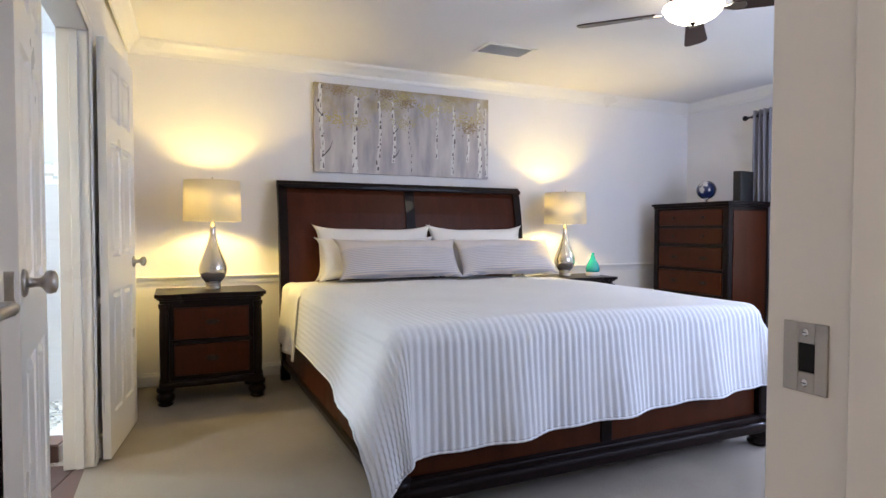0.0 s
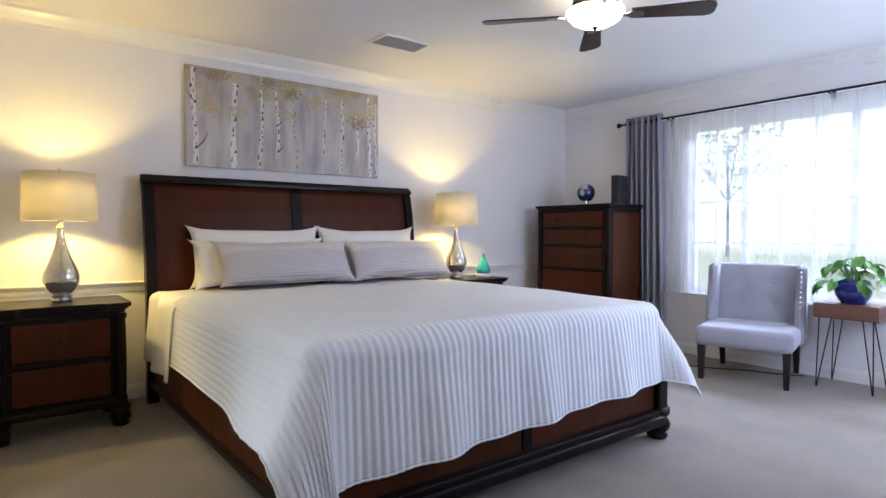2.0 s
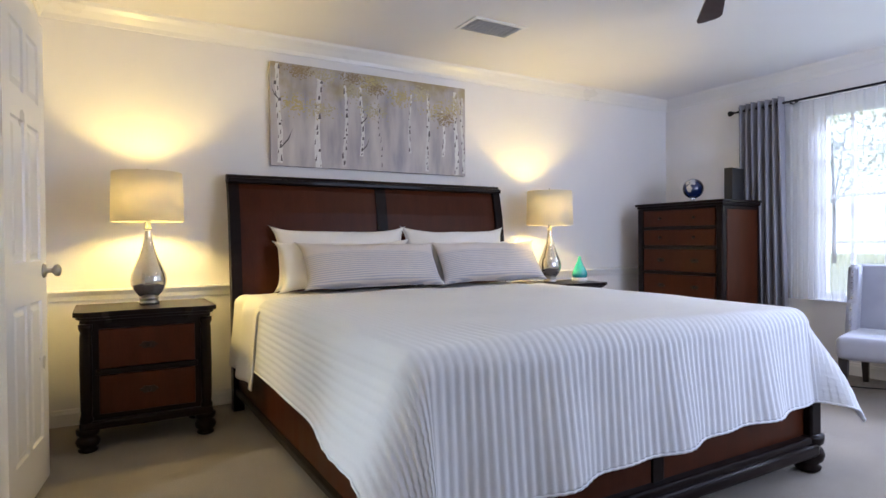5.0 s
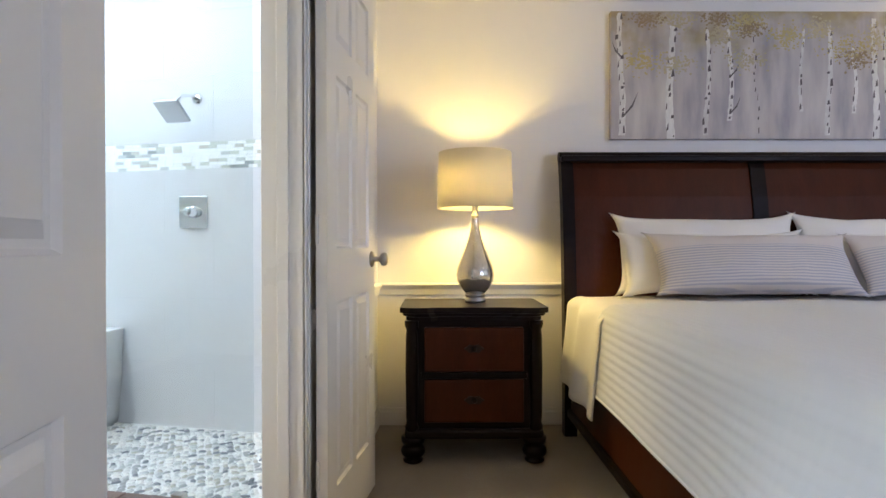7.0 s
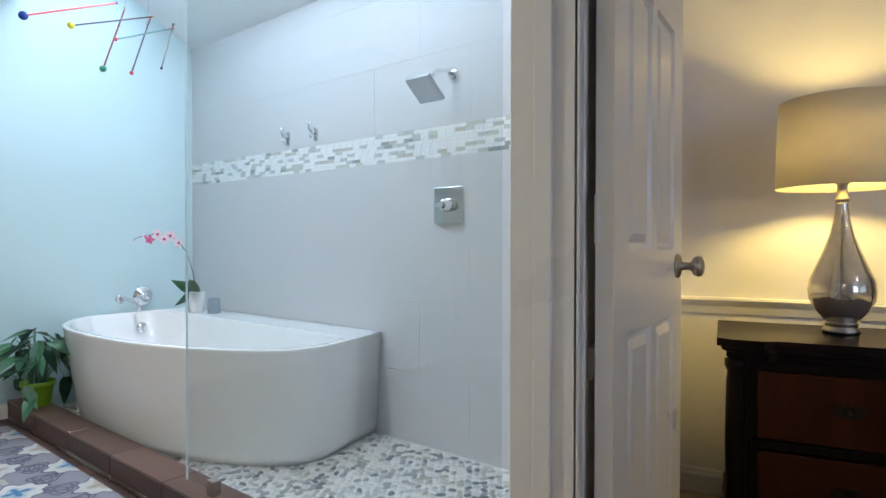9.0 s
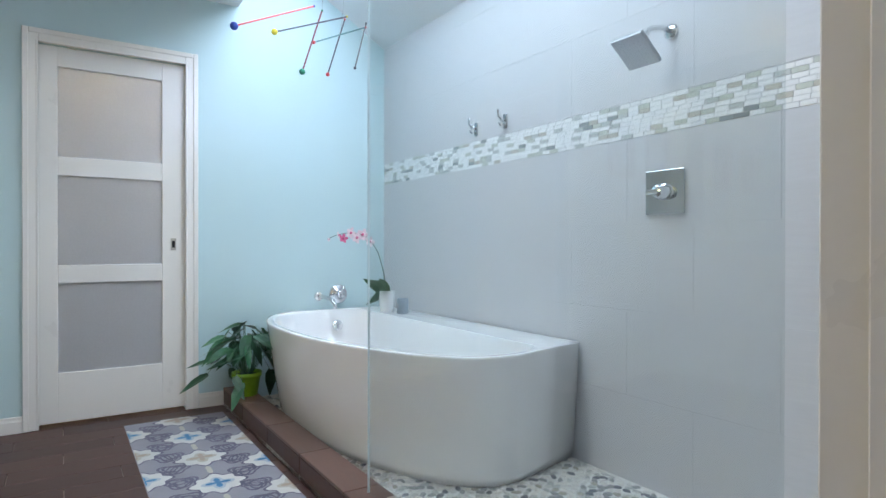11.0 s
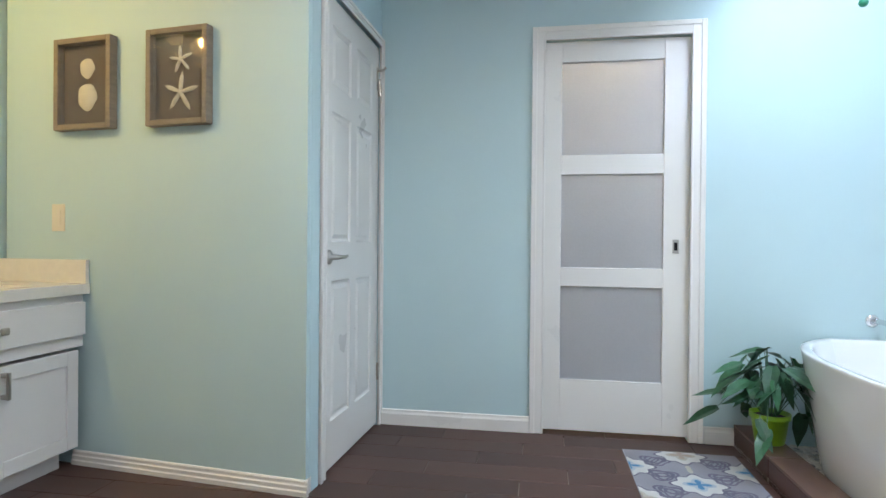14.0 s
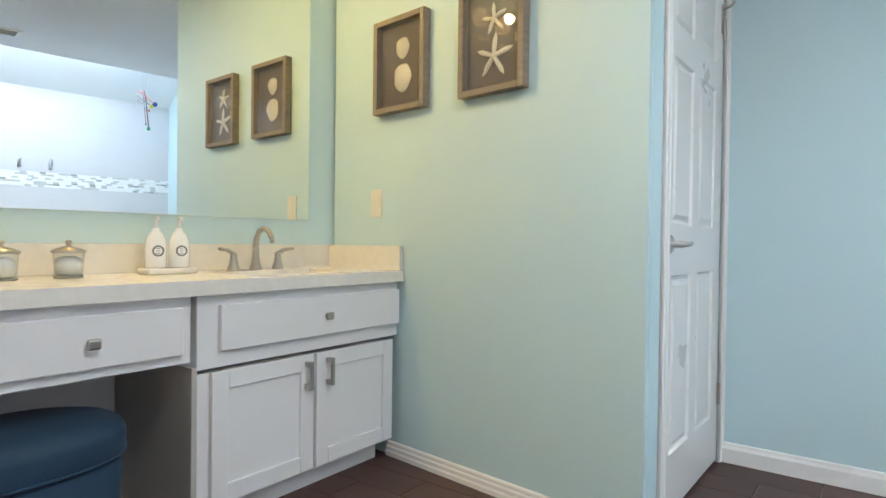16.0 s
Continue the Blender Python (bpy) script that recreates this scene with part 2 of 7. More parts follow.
# ---- the large structure: bedroom ----
XE, YS, CEIL = 5.22, -5.6, 2.44
DOOR_N, DOOR_S = -1.46, -2.53       # the double doorway in the west wall
struct("floor", box(-0.16, YS - 0.12, -0.1, XE + 0.12, 0.12, 0.0), M["carpet"], "beige cut-pile carpet floor of the bedroom", "floor")
struct("ceiling", box(-0.13, -4.43, CEIL, XE + 0.12, 0.12, CEIL + 0.1), M["ceiling"], "white painted bedroom ceiling", "ceiling")
struct("wall_north", box(-0.13, 0.0, -0.1, XE + 0.12, 0.12, CEIL), M["wall"], "cream painted wall behind the bed", "wall")
WN, WS, WD = -0.05, -0.122, -0.16    # faces of the west wall: at the bed, at the doorway, and south of it
bm = extrude([(-0.24, DOOR_N), (WS, DOOR_N), (WN, 0.0), (-0.24, 0.0)], -0.1, CEIL)
box(-0.24, DOOR_S, 2.05, WS, DOOR_N, CEIL, bm=bm)
box(-0.24, YS, -0.1, WD, DOOR_S, CEIL, bm=bm)
struct("wall_west", bm, M["wall"], "cream painted wall with a double doorway", "wall")
WY0, WY1, WZ0, WZ1 = -4.08, -1.46, 0.575, 2.07
bm = box(XE, WY1, -0.1, XE + 0.12, 0.0, CEIL)
box(XE, -4.31, -0.1, XE + 0.12, WY0, CEIL, bm=bm)
box(XE, WY0, -0.1, XE + 0.12, WY1, WZ0, bm=bm)
box(XE, WY0, WZ1, XE + 0.12, WY1, CEIL, bm=bm)
struct("wall_east", bm, M["wall"], "cream painted wall with a wide window", "wall")
# the gap east of the entry is for the added, unseen window
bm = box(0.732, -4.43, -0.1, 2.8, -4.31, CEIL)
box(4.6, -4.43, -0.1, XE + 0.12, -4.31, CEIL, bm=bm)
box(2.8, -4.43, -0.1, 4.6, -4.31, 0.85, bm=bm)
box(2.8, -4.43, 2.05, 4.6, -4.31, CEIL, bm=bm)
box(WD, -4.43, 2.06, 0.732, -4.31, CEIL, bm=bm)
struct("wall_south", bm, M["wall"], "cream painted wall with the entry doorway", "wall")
bm = box(-0.13, YS - 0.12, -0.1, 1.6, YS, CEIL)
box(1.5, YS, -0.1, 1.6, -4.43, CEIL, bm=bm)
struct("wall_hall", bm, M["wall"], "cream painted wall of the hall outside", "wall")
struct("ceiling_hall", box(-0.13, YS - 0.12, CEIL, 1.6, -4.43, CEIL + 0.1), M["ceiling"], "white painted ceiling of the hall", "ceiling")

# ---- the large structure: bathroom ----
AW, BT, BM_, AG, BD = -3.295, -0.32, -4.82, -2.47, -3.25
BC0, BC1 = -1.42, -1.28              # the kerb of the wet area
HIGH = 2.95


def bstruct(name, bm, material, label, category):
    return struct(name, bm, material, label, category, BATH)


bstruct("floor_bath", extrude([(AW - 0.1, BM_ - 0.1), (0.93, BM_ - 0.3), (0.35, BC0), (AW - 0.1, BC0)], -0.1, -0.014), M["grout"], "dark brown wood-look plank tile floor with pale joints", "floor")
bstruct("floor_shower", extrude([(AW - 0.1, BC0), (0.06, BC0), (-0.15, BT + 0.05), (AW - 0.1, BT + 0.05)], -0.1, 0.014), surface("white_grout", (0.66, 0.66, 0.64), 0.9, vary=0.1), "pale pebble mosaic floor of the shower", "floor")
bstruct("wall_tile", box(AW - 0.1, BT + 0.0015, -0.1, -0.13, BT + 0.1, 2.36), M["tilegrout"], "pale grey large-format tiled shower wall", "wall")
PD0, PD1 = -2.36, -1.63              # pocket door opening
bm = box(AW - 0.12, BD, -0.1, AW, PD0, HIGH + 0.3)
box(AW - 0.12, PD1, -0.1, AW, BT + 0.006, HIGH + 0.3, bm=bm)
box(AW - 0.12, PD0, 2.04, AW, PD1, HIGH + 0.3, bm=bm)
bstruct("wall_pocket", bm, M["aqua"], "aqua painted wall with a pocket door", "wall")
CLOSET = BATH @ pose(AW, -3.226, 0, 0, 0, -1.2)
bm = box(-0.12, -0.1, -0.1, 0.03, 0, CEIL)
box(0.03, -0.1, 2.04, 0.815, 0, CEIL, bm=bm)
box(0.815, -0.1, -0.1, 0.925, 0, CEIL, bm=bm)
struct("wall_closet", bm, M["aqua"], "aqua painted wall around a panelled door", "wall", CLOSET)
GREEN = BATH @ pose(-2.47, -4.32, 0, 0, 0, -6.5)     # the wall between vanity and closet, y along it
struct("wall_green", box(-0.1, -0.46, -0.1, 0.0, 1.077, CEIL), M["aqua"], "aqua painted wall with two framed shells, warm in lamplight", "wall", GREEN)
VANITY = BATH @ pose(-2.4, -4.805, 0, 0, 0, -4.75) @ pose(2.4, -BM_, 0)      # the vanity wall runs a little askew
struct("wall_mirror", box(AG - 0.2, BM_ - 0.1, -0.1, 1.0, BM_, CEIL), M["aqua"], "aqua painted wall behind the vanity", "wall", VANITY)
bstruct("ceiling_bath", box(AW - 0.12, BM_ - 0.4, CEIL, 0.95, BC1 - 0.05, CEIL + 0.1), M["whitewall"], "white painted bathroom ceiling", "ceiling")
bstruct("wall_lightwell", box(AW - 0.12, BC1 - 0.15, CEIL + 0.1, 0.1, BC1 - 0.05, 3.05), M["whitewall"], "white upright side of the light well", "wall")
SLOPE = BATH @ pose(0, BT + 0.1, 2.30, -30.9, 0, 0)      # the sloped ceiling rises away from the tiled wall


def slope(x0, y0, x1, y1, bm=None):
    return box(x0, -y1, 0.0, x1, -y0, 0.08, bm=bm)


bm = slope(AW - 0.12, 0.0, -0.14, 0.62)
slope(AW - 0.12, 0.62, -2.75, 1.32, bm)
slope(-0.75, 0.62, -0.14, 1.32, bm)
slope(-2.75, 1.18, -0.75, 1.32, bm)
struct("ceiling_slope", bm, M["whitewall"], "white sloped ceiling with a skylight over the tub", "ceiling", SLOPE)
struct("window_skylight", box(-2.75, -1.18, 0.06, -0.75, -0.62, 0.07), M["clear"], "clear skylight pane in the sloped ceiling", "window", SLOPE).visible_shadow = False

# ---- trim: crown, chair rail, baseboards, casings ----
CROWN = [(0, -0.10), (0.012, -0.10), (0.02, -0.075), (0.05, -0.04), (0.075, -0.018), (0.085, 0), (0, 0)]
RAIL = [(0, -0.035), (0.008, -0.035), (0.012, -0.02), (0.016, -0.006), (0.026, 0.012), (0.03, 0.02), (0.026, 0.028), (0, 0.03)]
BASE = [(0, 0), (0.014, 0), (0.014, 0.07), (0.009, 0.08), (0.007, 0.092), (0, 0.095)]
BASE_LOW = [(0, 0), (0.016, 0), (0.016, 0.028), (0.012, 0.034), (0.012, 0.048), (0.008, 0.054), (0.008, 0.066), (0.004, 0.072), (0, 0.072)]


def run(name, section, p, q, z, label, category, base=None):
    """Moulding on the wall face from p to q, the room on its right-hand side."""
    a = math.degrees(math.atan2(q[1] - p[1], q[0] - p[0]))
    bm = profile_run(section, math.dist(p, q), pose(p[0], p[1], z, 0, 0, a))
    return struct(name, bm, M["trim"], label, category, base)


run("trim_crown_north", CROWN, (WN, 0), (XE, 0), CEIL, "white crown moulding under the bedroom ceiling", "crown moulding")
run("trim_crown_east", CROWN, (XE, 0), (XE, -4.31), CEIL, "white crown moulding over the bedroom window", "crown moulding")
run("trim_crown_west", CROWN, (WD, -4.31), (WN, 0), CEIL, "white crown moulding over the double doors", "crown moulding")
run("trim_rail_north", RAIL, (WN, 0), (XE, 0), 0.755, "white chair rail on the wall behind the bed", "chair rail")
run("trim_rail_west", RAIL, (WS + 0.005, DOOR_N + 0.09), (WN, 0), 0.755, "white chair rail beside the nightstand", "chair rail")
run("baseboard_north", BASE, (WN, 0), (XE, 0), 0, "white baseboard behind the bed", "baseboard")
run("baseboard_east", BASE, (XE, 0), (XE, -4.31), 0, "white baseboard under the window", "baseboard")
run("baseboard_west", BASE, (WS + 0.005, DOOR_N + 0.09), (WN, 0), 0, "white baseboard beside the double doors", "baseboard")
for nm, p, q in (("pocket_south", (AW, BD), (AW, -2.418)), ("pocket_north", (AW, -1.561), (AW, BC0))):
    run("baseboard_" + nm, BASE, p, q, -0.012, "white stepped baseboard along the aqua wall", "baseboard", BATH)
run("baseboard_green", BASE_LOW, (0.0, -0.06), (0.0, 1.09), -0.012, "white stepped baseboard along the aqua wall", "baseboard", GREEN)
run("baseboard_closet", BASE_LOW, (0.838, 0.0), (0.956, 0.0), -0.012, "short white baseboard between the closet door and the corner", "baseboard", CLOSET)


def flat_casing(name, lo, hi, h, wall, out, base, label, along="y", width=0.07, sides=(0, 1, 2)):
    """Stepped casing boards round an opening between lo and hi along an axis, on a face at wall, standing out by out."""
    bm = bmesh.new()
    for d, w0, w1 in ((1.0, 0.0, width), (1.35, width * 0.62, width), (1.2, 0.0, width * 0.16)):
        o = out * d
        a0, a1 = sorted((wall, wall + o))
        boards = ((lo - w1, lo - w0, 0, h + w1), (hi + w0, hi + w1, 0, h + w1), (lo - w0, hi + w0, h + w0, h + w1))
        for u0, u1, z0, z1 in [boards[k] for k in sides]:
            if along == "y":
                box(a0, u0, z0, a1, u1, z1, 0.003, 1, bm)
            else:
                box(u0, a0, z0, u1, a1, z1, 0.003, 1, bm)
    return struct(name, bm, M["trim"], label, "door casing", base)


flat_casing("trim_casing_pocket", -2.347, -1.635, 2.03, AW, 0.016, BATH, "white moulded casing round the pocket door")
flat_casing("trim_casing_double", DOOR_S + 0.02, DOOR_N - 0.02, 2.03, WS, 0.010, None, "white casing round the double doorway", sides=(1, 2))
flat_casing("trim_casing_closet", 0.04, 0.79, 2.03, 0.0, 0.014, CLOSET, "white casing round the closet door", "x", 0.05)


def jamb(name, x0, x1, y, side, label):
    bm = box(x0, min(y, y + 0.02 * side), 0, x1, max(y, y + 0.02 * side), 2.05, 0.002, 1)
    box(x0 + 0.05, min(y, y - 0.012 * side), 0, x0 + 0.085, max(y, y - 0.012 * side), 2.05, 0.002, 1, bm)
    return struct(name, bm, M["trim"], label, "door jamb")


jamb("trim_jamb_north", -0.245, -0.114, DOOR_N - 0.02, 1, "white painted jamb of the double doorway")
jamb("trim_jamb_south", -0.245, -0.157, DOOR_S + 0.02, -1, "white painted jamb of the double doorway")
bm = box(-0.245, DOOR_S, 2.03, -0.114, DOOR_N, 2.05)
struct("trim_jamb_head", bm, M["trim"], "white head jamb of the double doorway", "door jamb")
# entry doorway jamb with its strike
bm = box(0.712, -4.45, 0, 0.7315, -4.29, 2.06, 0.002, 1)
box(0.70, -4.40, 0, 0.712, -4.365, 2.06, 0.002, 1, bm)
struct("trim_jamb_entry", bm, M["trim"], "white painted jamb of the entry doorway", "door jamb")
bm = box(0.7315, -4.31, 0, 0.805, -4.292, 2.12, 0.004, 1)
box(0.7315, -4.45, 0, 0.805, -4.43, 2.12, 0.004, 1, bm)
struct("trim_casing_entry", bm, M["trim"], "white casing beside the entry doorway", "door casing")


def strike_plate():
    t = thing("strike_plate", pose(0.7115, -4.327, 1.012), "satin nickel strike plate with two screws on the door jamb", "strike plate")
    t.scale = (0.80, 0.64, 0.80)
    bm = bmesh.new()
    for y0, y1, z0, z1 in ((-0.028, -0.012, -0.036, 0.036), (0.010, 0.030, -0.036, 0.036), (-0.012, 0.010, 0.015, 0.036), (-0.012, 0.010, -0.036, -0.015)):
        box(-0.003, y0, z0, 0.0, y1, z1, 0.0006, 1, bm)
    part("plate", bm, M["nickel"], t)
    part("latch_hole", box(-0.0008, -0.012, -0.015, 0.0, 0.010, 0.015), M["black"], t, "dark latch hole")
    for z in (-0.026, 0.026):
        s = part("screw", lathe([(0.0042, 0), (0.0042, 0.0008), (0.003, 0.0016), (0, 0.0018)], 12, pose(-0.003, 0.0, z, 0, -90, 0)), M["chrome"], t, "bright cross-head screw")
        part("slot", box(-0.0052, -0.0028, z - 0.0004, -0.0046, 0.0028, z + 0.0004), M["black"], s)


strike_plate()


# ---- doors ----
def ring_frame(bm, x0, z0, x1, z1, y, dy, w):
    """A sloped border and a raised field, as pressed into a panelled door; dy is outward."""
    a = [(x0, z0), (x1, z0), (x1, z1), (x0, z1)]
    b = [(x0 + w * 0.4, z0 + w * 0.4), (x1 - w * 0.4, z0 + w * 0.4), (x1 - w * 0.4, z1 - w * 0.4), (x0 + w * 0.4, z1 - w * 0.4)]
    c = [(x0 + w, z0 + w), (x1 - w, z0 + w), (x1 - w, z1 - w), (x0 + w, z1 - w)]
    d = [(x0 + 2.2 * w, z0 + 2.2 * w), (x1 - 2.2 * w, z0 + 2.2 * w), (x1 - 2.2 * w, z1 - 2.2 * w), (x0 + 2.2 * w, z1 - 2.2 * w)]
    loops = [[bm.verts.new((x, y + o, z)) for x, z in pts] for pts, o in ((a, 0.0), (b, -0.009 * dy), (c, -0.010 * dy), (d, -0.001 * dy))]
    for p, q in zip(loops, loops[1:]):
        for i in range(4):
            bm.faces.new((p[i], p[(i + 1) % 4], q[(i + 1) % 4], q[i]))
    bm.faces.new(loops[-1])


def panel_leaf(w, h, t, cols, rows):
    """A moulded door leaf along x from 0 to w, faces at y = 0 and y = t, with pressed panels on both faces."""
    bm = bmesh.new()
    xs, zs = [0.0], [0.0]
    for c0, c1 in cols:
        xs += [c0, c1]
    xs.append(w)
    for r0, r1 in rows:
        zs += [r0, r1]
    zs.append(h)
    for y, dy in ((0.0, -1), (t, 1)):
        for i in range(len(xs) - 1):
            for j in range(len(zs) - 1):
                if i % 2 and j % 2:
                    ring_frame(bm, xs[i], zs[j], xs[i + 1], zs[j + 1], y, dy, 0.016)
                else:
                    bm.faces.new([bm.verts.new((x, y, z)) for x, z in ((xs[i], zs[j]), (xs[i + 1], zs[j]), (xs[i + 1], zs[j + 1]), (xs[i], zs[j + 1]))])
    for x in (0, w):
        bm.faces.new([bm.verts.new(p) for p in ((x, 0, 0), (x, t, 0), (x, t, h), (x, 0, h))])
    for z in (0, h):
        bm.faces.new([bm.verts.new(p) for p in ((0, 0, z), (w, 0, z), (w, t, z), (0, t, z))])
    bmesh.ops.remove_doubles(bm, verts=bm.verts, dist=1e-5)
    return bm


KNOB = [(0.032, 0), (0.032, 0.004), (0.027, 0.009), (0.012, 0.012), (0.010, 0.03), (0.013, 0.036), (0.024, 0.043), (0.0275, 0.052), (0.025, 0.061), (0.015, 0.066), (0, 0.067)]


def hinge(parent, x, y, z):
    bm = tube([(x, y, z - 0.045), (x, y, z + 0.045)], 0.006, 8)
    box(x, y + 0.002, z - 0.045, x + 0.03, y + 0.005, z + 0.045, bm=bm)
    part("hinge", bm, M["trim"], parent, "painted-over butt hinge")


def bath_leaf(name, m, label, flip, w=0.60, kz=0.925):
    """One leaf of the double doors, hinged at x = 0; flip: the side to which its bedroom face lies."""
    t = thing(name, m, label, "door", "double doors to the bathroom", "structure")
    part("leaf", panel_leaf(w, 2.015, 0.035, ((0.095, w / 2 - 0.025), (w / 2 + 0.025, w - 0.095)), ((0.20, 0.80), (0.97, 1.53), (1.64, 1.90))), M["trim"], t)
    for y, r in ((0.035, -90), (0.0, 90)):
        k = part("knob", lathe(KNOB, 20, pose(w - 0.055, y, kz, r, 0, 0)), M["nickel"], t, "satin nickel door knob", True)
    part("latch", box(w - 0.0005, 0.008, kz - 0.035, w + 0.002, 0.027, kz + 0.03, 0.001, 1), M["nickel"], t, "nickel latch plate")
    for z in (0.27, 1.03, 1.80):
        hinge(t, -0.004, 0.03 if flip > 0 else 0.005, z)


bath_leaf("door_double_north", pose(-0.055, DOOR_N + 0.022, 0.012, 0, 0, 82.2), "white panelled door leaf folded open beside the nightstand", 1)
bath_leaf("door_double_south", pose(-0.153, DOOR_S + 0.003, 0.012, 0, 0, -85.0), "white panelled door leaf folded open near the entry", -1, 0.60, 0.985)


def lever(parent, m):
    bm = lathe([(0.031, 0), (0.031, 0.005), (0.026, 0.01), (0.011, 0.012), (0.011, 0.045), (0, 0.045)], 20)
    join(bm, tube([(0, 0, 0.042), (0.03, 0, 0.046), (0.08, 0.0, 0.044), (0.115, -0.004, 0.04)], 0.0095, 10, None, 0.75))
    bm.transform(m)
    return part("lever_handle", bm, M["nickel"], parent, "satin nickel lever handle", True)


def entry_door():
    t = thing("door_entry", pose(-0.028, -4.285, 0.012, 0, 0, 89), "white panelled entry door standing open along the wall", "door", "", "structure")
    part("leaf", panel_leaf(0.735, 2.03, 0.035, ((0.11, 0.33), (0.40, 0.62)), ((0.20, 0.80), (0.97, 1.53), (1.64, 1.90))), M["trim"], t)
    lever(t, pose(0.67, 0.0, 0.99, 90, 0, 0) @ Matrix.Scale(-1, 4, (1, 0, 0)))


entry_door()


def closet_door():
    t = thing("door_closet", CLOSET @ pose(0.037, -0.040, 0.012), "white six-panel closet door, closed, with a lever handle", "door", "", "structure")
    part("leaf", panel_leaf(0.757, 2.01, 0.035, ((0.11, 0.345), (0.425, 0.66)), ((0.20, 0.80), (0.97, 1.53), (1.64, 1.90))), M["trim"], t)
    lever(t, pose(0.69, 0.035, 0.905, -90, 0, 0) @ Matrix.Scale(-1, 4, (1, 0, 0)))
    for z in (0.28, 1.80):
        part("hinge", tube([(0.004, 0.042, z - 0.045), (0.004, 0.042, z + 0.045)], 0.007, 8), M["nickel"], t, "nickel hinge knuckle")
    bm = tube([(0.03, 0.036, 1.88), (0.03, 0.07, 1.885), (0.03, 0.085, 1.90)], 0.006, 8)
    box(0.022, 0.035, 1.78, 0.038, 0.039, 1.90, 0.001, 1, bm)
    part("coat_hook", bm, M["nickel"], t, "nickel coat hook")


closet_door()


def frosted(name):
    m = surface(name, (0.56, 0.57, 0.60), 0.42, vary=0.10, scale=1.6, fine=120, bump=0.3)
    m.node_tree.nodes["Principled BSDF"].inputs["Transmission Weight"].default_value = 0.4
    return m


def pocket_door():
    t = thing("door_pocket", BATH @ pose(AW - 0.06, -2.40, 0.015), "white pocket door with three frosted glass panes, closed", "door", "", "structure")
    rows = ((0.265, 0.748), (0.846, 1.328), (1.429, 1.91))
    y0, y1 = 0.137, 0.645
    part("stile", box(0, 0, 0, 0.036, y0, 2.015, 0.002, 1), M["trim"], t)
    part("stile", box(0, y1, 0, 0.036, 0.785, 2.015, 0.002, 1), M["trim"], t)
    z = 0.0
    for r0, r1 in (*rows, (2.015, 0)):
        part("rail", box(0, y0, z, 0.0355, y1, r0, 0.002, 1), M["trim"], t)
        z = r1
    fg = frosted("frosted_glass")
    for r0, r1 in rows:
        part("pane", box(0.013, y0, r0, 0.021, y1, r1), fg, t, "frosted ribbed glass pane")
    p = part("pull", box(0.036, 0.69, 0.925, 0.039, 0.72, 0.995, 0.001, 1), M["nickel"], t, "nickel flush pull")
    part("recess", box(0.0385, 0.697, 0.94, 0.0396, 0.713, 0.98), M["black"], p)


pocket_door()
# what lies behind the pocket door and the closet door
bm = box(AW - 1.2, -2.9, -0.1, AW - 1.1, -1.0, 2.5)
box(AW - 1.2, -3.0, -0.1, AW - 0.12, -2.9, 2.5, bm=bm)
box(AW - 1.2, -1.0, -0.1, AW - 0.12, -0.9, 2.5, bm=bm)
box(AW - 1.2, -3.0, 2.5, AW - 0.12, -0.9, 2.6, bm=bm)
bstruct("wall_water_closet", bm, M["wall"], "cream walls of the small room behind the pocket door", "wall")
# unseen lamp added behind the pocket door to warm its frosted panes
point("unseen_pane_bulb", *(BATH @ Vector((AW - 0.6, -1.9, 2.3))), 22, (1.0, 0.78, 0.5), 0.08)


# ---- bed ----
def turned_foot(h, r):
    return [(r * 0.55, 0), (r * 0.8, h * 0.06), (r * 0.85, h * 0.14), (r * 0.62, h * 0.2), (r * 0.95, h * 0.32), (r * 1.05, h * 0.48), (r * 0.9, h * 0.62), (r * 0.68, h * 0.7), (r * 0.95, h * 0.78), (r, h * 0.88), (r, h)]


